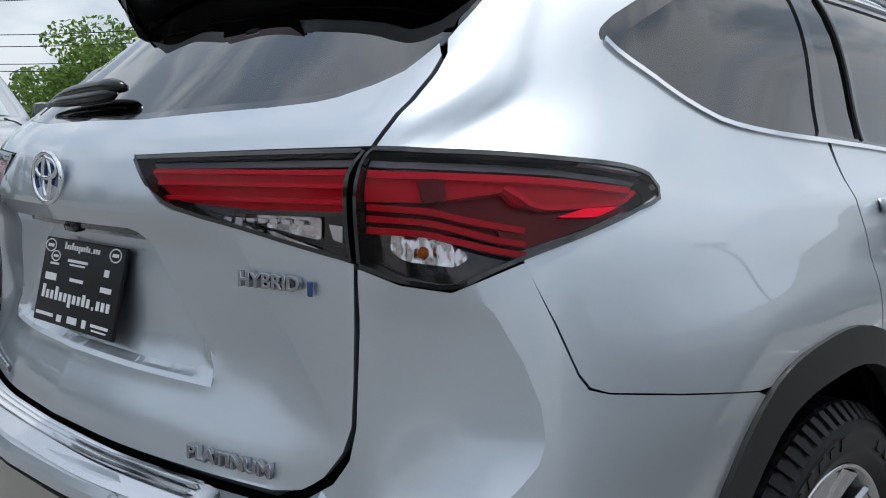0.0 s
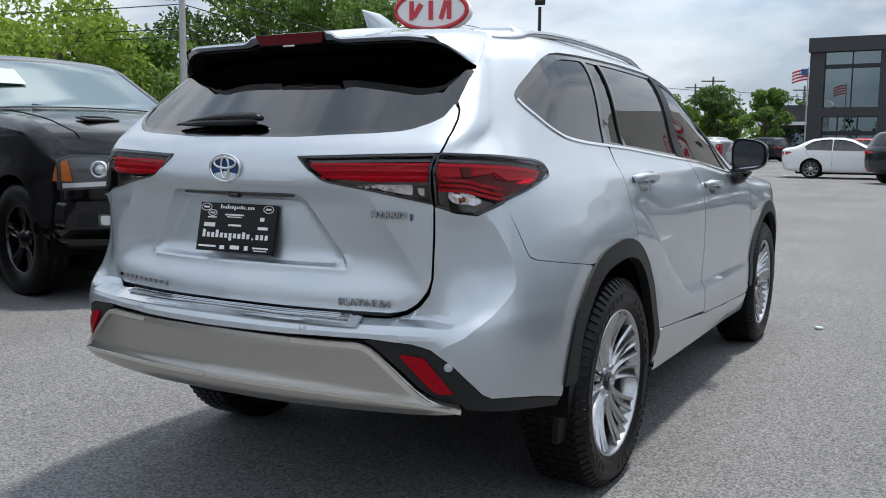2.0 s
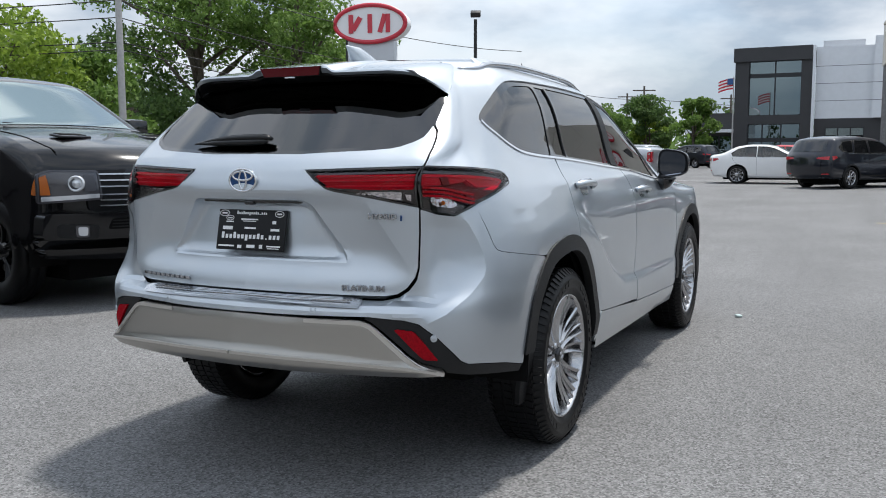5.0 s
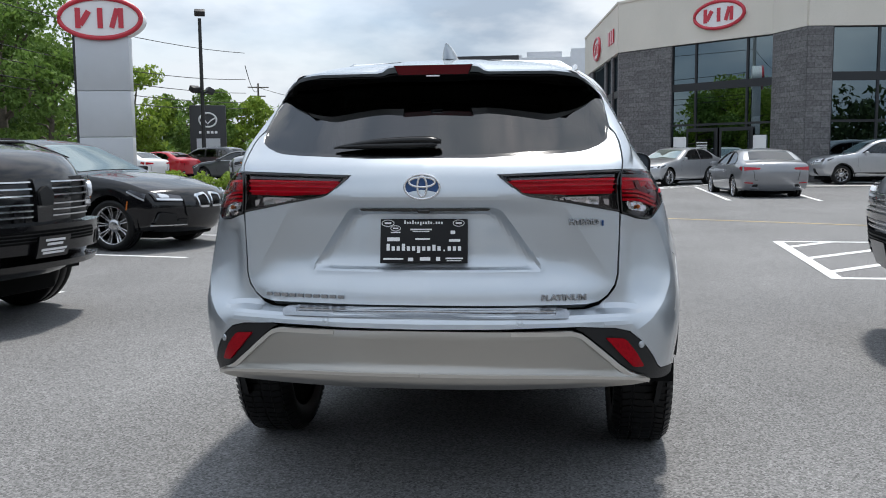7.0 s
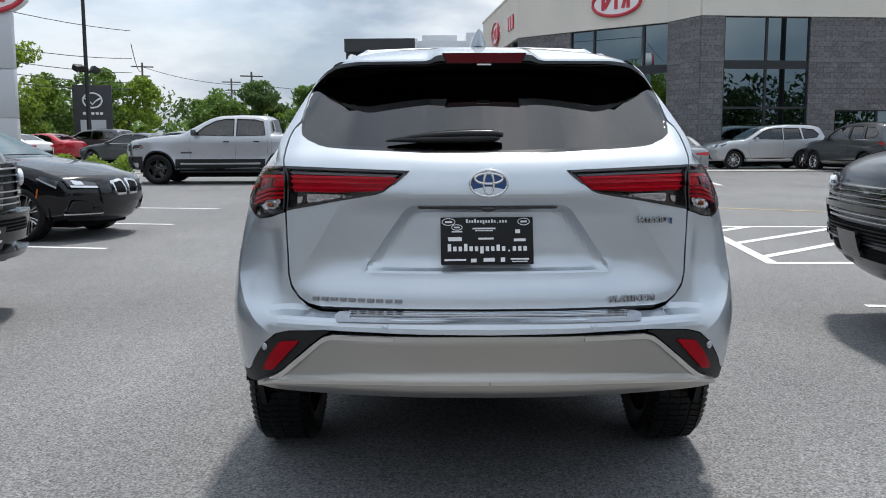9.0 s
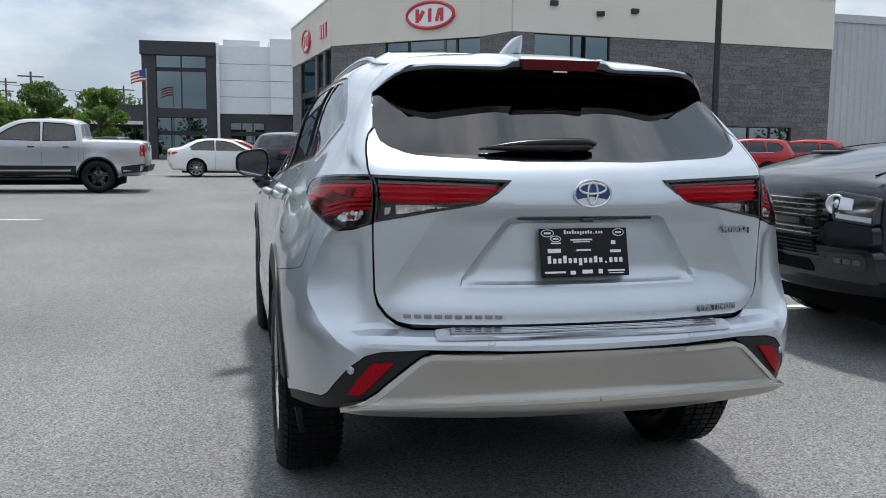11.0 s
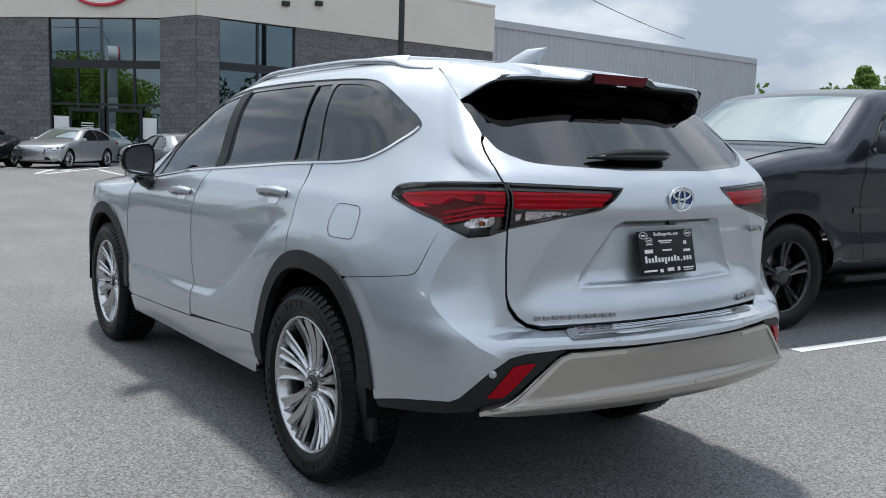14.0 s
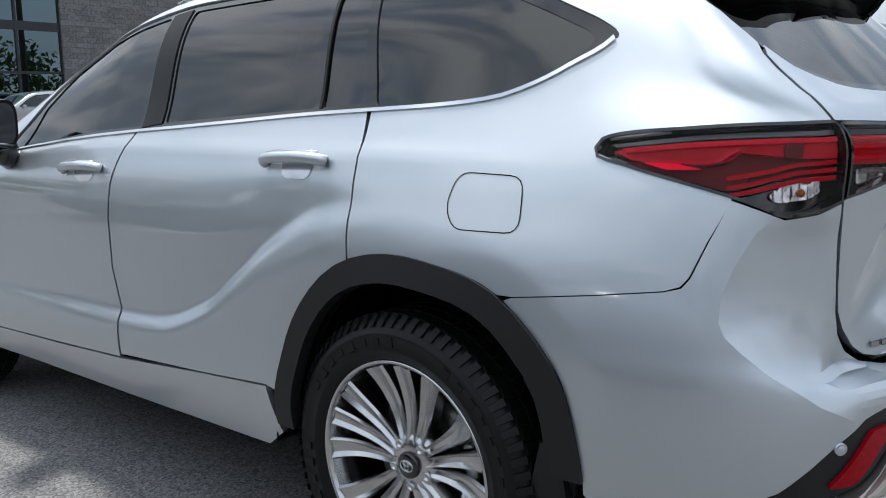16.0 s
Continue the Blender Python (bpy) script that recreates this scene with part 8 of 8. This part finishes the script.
def saloon(label, at, colour, tall=False, half=.90, name="parked_car"):
    paint = PAINTS[colour]
    if tall:
        car, sh = vehicle(name, label, at, paint, TALL, half + .03, 1.12, 1.66, 2.70, .355, .235, TALL_PANES, (((2.2, 1.15), (1.65, 1.50), SCREEN, .86), ((-.74, 1.55), (-.97, 1.18), WINDOW, .82)), TALL_SEAMS, tumble=.2, arch=PLASTIC, lower=PLASTIC)
        lamp_z, tail_z, top = .86, .98, 1.1
    else:
        car, sh = vehicle(name, label, at, paint, SEDAN, half, .97, 1.43, 2.70, .330, .245, SEDAN_PANES, (((2.08, .99), (1.38, 1.34), SCREEN, .86), ((-.02, 1.37), (-.60, 1.11), WINDOW, .82)), SEDAN_SEAMS, tumble=.26)
        lamp_z, tail_z, top = .67, .88, .97
    for sd in (1, -1):
        lamp = end_sheet(sh, "headlamp", [(sd * .46, lamp_z - .04), (sd * .82, lamp_z - .02), (sd * .84, lamp_z + .09), (sd * .50, lamp_z + .03)], LAMP_GREY, car, .012)
        end_sheet(sh, "lamp_strip", [(sd * .47, lamp_z - .035), (sd * .82, lamp_z - .015), (sd * .82, lamp_z + .01), (sd * .48, lamp_z - .012)], HEAD, lamp, .018)
        end_sheet(sh, "lamp_lens", rounded([(sd * .66, lamp_z + .012), (sd * .78, lamp_z + .015), (sd * .78, lamp_z + .07), (sd * .67, lamp_z + .05)], .02), HEAD, lamp, .018, gap=.04)
        side_sheet(sh, "headlamp_side", [(3.06, lamp_z + .085), (3.40, lamp_z - .03), (3.42, lamp_z + .06), (3.12, lamp_z + .12)], LAMP_GREY, car, sd, .006, .1)
        side_sheet(sh, "headlamp_edge", [(3.06, lamp_z + .085), (3.40, lamp_z - .03), (3.40, lamp_z - .005), (3.08, lamp_z + .10)], HEAD, car, sd, .009, .1)
        tail = end_sheet(sh, "tail_lamp", [(sd * .40, tail_z - .02), (sd * .84, tail_z - .05), (sd * .84, tail_z + .06), (sd * .42, tail_z + .03)], RED_LAMP, car, .012, False)
        end_sheet(sh, "tail_guide", [(sd * .43, tail_z), (sd * .82, tail_z + .005), (sd * .82, tail_z + .022), (sd * .43, tail_z + .014)], RED_BAR, tail, .018, False)
        side_sheet(sh, "tail_lamp_side", [(-.98, tail_z - .06), (-.74, tail_z + .02), (-.80, tail_z + .07), (-1.0, tail_z + .06)], RED_LAMP, car, sd, .006, .1)
        end_sheet(sh, "rear_reflector", [(sd * .60, .46), (sd * .82, .47), (sd * .82, .50), (sd * .60, .49)], RED_LAMP, car, .014, False)
        end_sheet(sh, "exhaust_trim", rounded([(sd * .46, .31), (sd * .68, .31), (sd * .66, .37), (sd * .48, .37)], .02), SATIN, car, .024, False, gap=.05)
        end_sheet(sh, "boot_joint", [(sd * .60, tail_z - .055), (sd * .606, tail_z - .055), (sd * .57, .56), (sd * .564, .56)], VOID, car, .010, False)
        side_sheet(sh, "window_chrome", strip(fine([(1.95, top + .008), (.7, top + .012), (-.2, top + .03)], .1, False), -.006, .006), SATIN, car, sd, .012, .1)
        m = box("door_mirror", (sd * (half + .08), 1.86, top + .04), (.20, .11, .13), paint, car, .03)
        box("mirror_arm", (sd * (half - .03), 1.86, top - .01), (.10, .07, .05), PLASTIC, m, .015)
        for y in (.85, .0):
            side_sheet(sh, "door_handle", rounded([(y, top - .16), (y + .16, top - .16), (y + .16, top - .135), (y, top - .135)], .01), paint, car, sd, .025, .1, .025)
    end_sheet(sh, "boot_edge", [(-.57, .555), (.57, .555), (.57, .562), (-.57, .562)], VOID, car, .010, False)
    end_sheet(sh, "lamp_bar", [(-.42, tail_z - .004), (.42, tail_z - .004), (.42, tail_z + .018), (-.42, tail_z + .018)], RED_DARK, car, .010, False)
    end_sheet(sh, "grille", rounded([(-.42, lamp_z - .22), (.42, lamp_z - .22), (.48, lamp_z + .02), (-.48, lamp_z + .02)], .05), GLOSS_BLACK, car, .012)
    for k in range(4):
        z = lamp_z - .19 + k * .05
        end_sheet(sh, "grille_bar", [(-.42, z), (.42, z), (.42, z + .012), (-.42, z + .012)], SATIN, car, .022, gap=.2)
    end_sheet(sh, "lower_grille", rounded([(-.6, .30), (.6, .30), (.55, lamp_z - .27), (-.55, lamp_z - .27)], .04), PLASTIC, car, .012)
    end_sheet(sh, "rear_valance", rounded([(-.66, .30), (.66, .30), (.6, .44), (-.6, .44)], .04), PLASTIC, car, .012, False)
    end_sheet(sh, "plate", [(-.15, tail_z - .24), (.15, tail_z - .24), (.15, tail_z - .10), (-.15, tail_z - .10)], GLOSS_BLACK, car, .014, False)
    for sx in (-.36, .36):
        for sy in (1.0, .1):
            s_ = box("seat", (sx, sy, top - .08), (.46, .16, .55), CABIN, car, .06)
            box("head_rest", (sx, sy - .02, top + .26), (.24, .10, .14), CABIN, s_, .04)
    box("dashboard", (0, 1.75, top - .05), (1.4, .35, .14), CABIN, car, .05)
    box("cabin_floor", (0, .7, top - .45), (1.5, 1.9, .1), CABIN, car)
    return car, sh


def gz(y):
    """The lot rises gently towards the showroom."""
    return float(np.interp(y, (6, 45), (0, .21)))


# the near rows
truck, sh_ = pickup("gloss black lifted pickup truck parked nose out", pose(-7.93, 3.08, 0, 0, 0, -101), "black", "black", "bars", tyre=.45, cab=(2.95, 1.50, 2.12, 1.98, 2.06, 1.42))
box("windscreen_paper", (.53, 2.475, 1.825), (.25, .004, .29), PAPER, truck, 0, pose(0, 0, 0, 60))
pickup("grey pickup truck parked nose out beside the black one", pose(-7.94, .28, 0, 0, 0, -101), "grey", "black", "slats", bumper=PAINTS["granite"])
pickup("dark granite pickup truck with black wheels parked nose out", pose(7.2, 1.5, 0, 0, 0, 85), "granite", "black", "slats", bumper=PAINTS["granite"], cab=(3.12, 1.38, 2.52, 1.82, 1.90, 1.31))
saloon_black, sb = saloon("gloss black executive saloon parked nose out", pose(-8.25, 8.90, gz(8.3), 0, 0, -101) @ Matrix.Diagonal((1.04, 1.09, 1.07, 1)), "black", half=.90)
end_sheet(sb, "nose_panel", rounded([(-.46, .44), (.46, .44), (.50, .70), (-.50, .70)], .05), PAINTS["black"], saloon_black, .030)
for sd in (1, -1):
    frame_line = rounded([(sd * .025, .545), (sd * .25, .55), (sd * .27, .70), (sd * .06, .725)], .045, 5)
    grate = end_sheet(sb, "kidney_grille", frame_line, VOID, saloon_black, .040, gap=.04)
    end_sheet(sb, "kidney_ring", strip(fine(frame_line + frame_line[:1], .02, False), -.014, .014), CHROME, grate, .055, gap=.05, depth=.03)
    for k in range(5):
        end_sheet(sb, "kidney_slat", [(sd * (.07 + k * .04), .56), (sd * (.078 + k * .04), .56), (sd * (.078 + k * .04), .705), (sd * (.07 + k * .04), .705)], GLOSS_BLACK, grate, .048, gap=.1)
    side_sheet(sb, "side_marker", [(3.03, .53), (3.06, .53), (3.09, .64), (3.06, .64)], AMBER, saloon_black, sd, .006, .1)
    end_sheet(sb, "air_intake", rounded([(sd * .56, .34), (sd * .84, .36), (sd * .80, .50), (sd * .60, .47)], .04), PLASTIC, saloon_black, .016)
    end_sheet(sb, "intake_trim", [(sd * .40, .315), (sd * .86, .325), (sd * .86, .34), (sd * .40, .33)], SATIN, saloon_black, .026)
# across the lot
pickup("silver pickup truck with black arches crossing the lot", pose(-4.48, 21.6, gz(21.6), 0, 0, 90) @ Matrix.Diagonal((.96, .955, .96, 1)), "silver", "black", "slats", tyre=.435, bumper=PLASTIC, arch=PLASTIC, lower=PLASTIC)
saloon("white compact saloon parked across the lot", pose(-2.45, 31.9, gz(31.9), 0, 0, -90), "white")
saloon("red saloon parked behind the white one", pose(-2.0, 38, gz(38), 0, 0, -90), "red")
saloon("dark navy suv parked by the showroom", pose(.76, 28.3, gz(28), 0, 0, -37), "navy", True)
saloon("silver compact saloon parked by the showroom door", pose(5.7, 31.1, gz(31), 0, 0, 137) @ Matrix.Diagonal((.95, .93, .95, 1)), "silver")
saloon("grey saloon parked nose to the showroom", pose(6.3, 21.6, gz(22) - .055, 0, 0, 3) @ Matrix.Diagonal((1.0, 1.0, .94, 1)), "grey")
saloon("silver suv parked on the showroom apron", pose(12.95, 29.3, .16, 0, 0, 90) @ Matrix.Diagonal((.95, .94, .95, 1)), "silver", True)
saloon("dark grey crossover parked before the showroom", pose(14.5, 25.4, gz(25), 0, 0, 12), "graphite", True)
saloon("red hatchback parked before the showroom", pose(20.2, 29.0, gz(27), 0, 0, 60), "red", True)
saloon("red hatchback parked before the showroom", pose(23.4, 30.0, gz(27), 0, 0, 60), "red", True)
saloon("grey saloon parked by the totem", pose(-13.4, 37.5, gz(37), 0, 0, 80), "graphite")
saloon("red saloon parked by the totem", pose(-19.5, 41.5, gz(41), 0, 0, 75), "red")
saloon("white saloon parked by the pylon", pose(-19.0, 36.5, gz(36), 0, 0, 75), "white")
saloon("grey suv parked by the totem", pose(-17.8, 44.5, gz(44), 0, 0, 80), "graphite", True)
saloon("dark minivan parked in the far row", pose(-9.0, 63, .21, 0, 0, 60), "granite", True)
for k in range(6):
    saloon("small parked car in the far row", pose(-12.5 - k * 3.1, 60 + k * 1.0, .21, 0, 0, 60 + 7 * (k % 3)), ("silver", "white", "grey", "black", "white", "navy")[k], k % 2 == 0)
# a scrap of litter on the asphalt
bm = bmesh.new()
add_box(bm, 1.21, 3.42, .012, .05, .035, .016, .004, pose(0, 0, 0, 8, 5, 30))
tagged(part("litter", bm, PAPER), "small white scrap of litter on the asphalt", "litter")
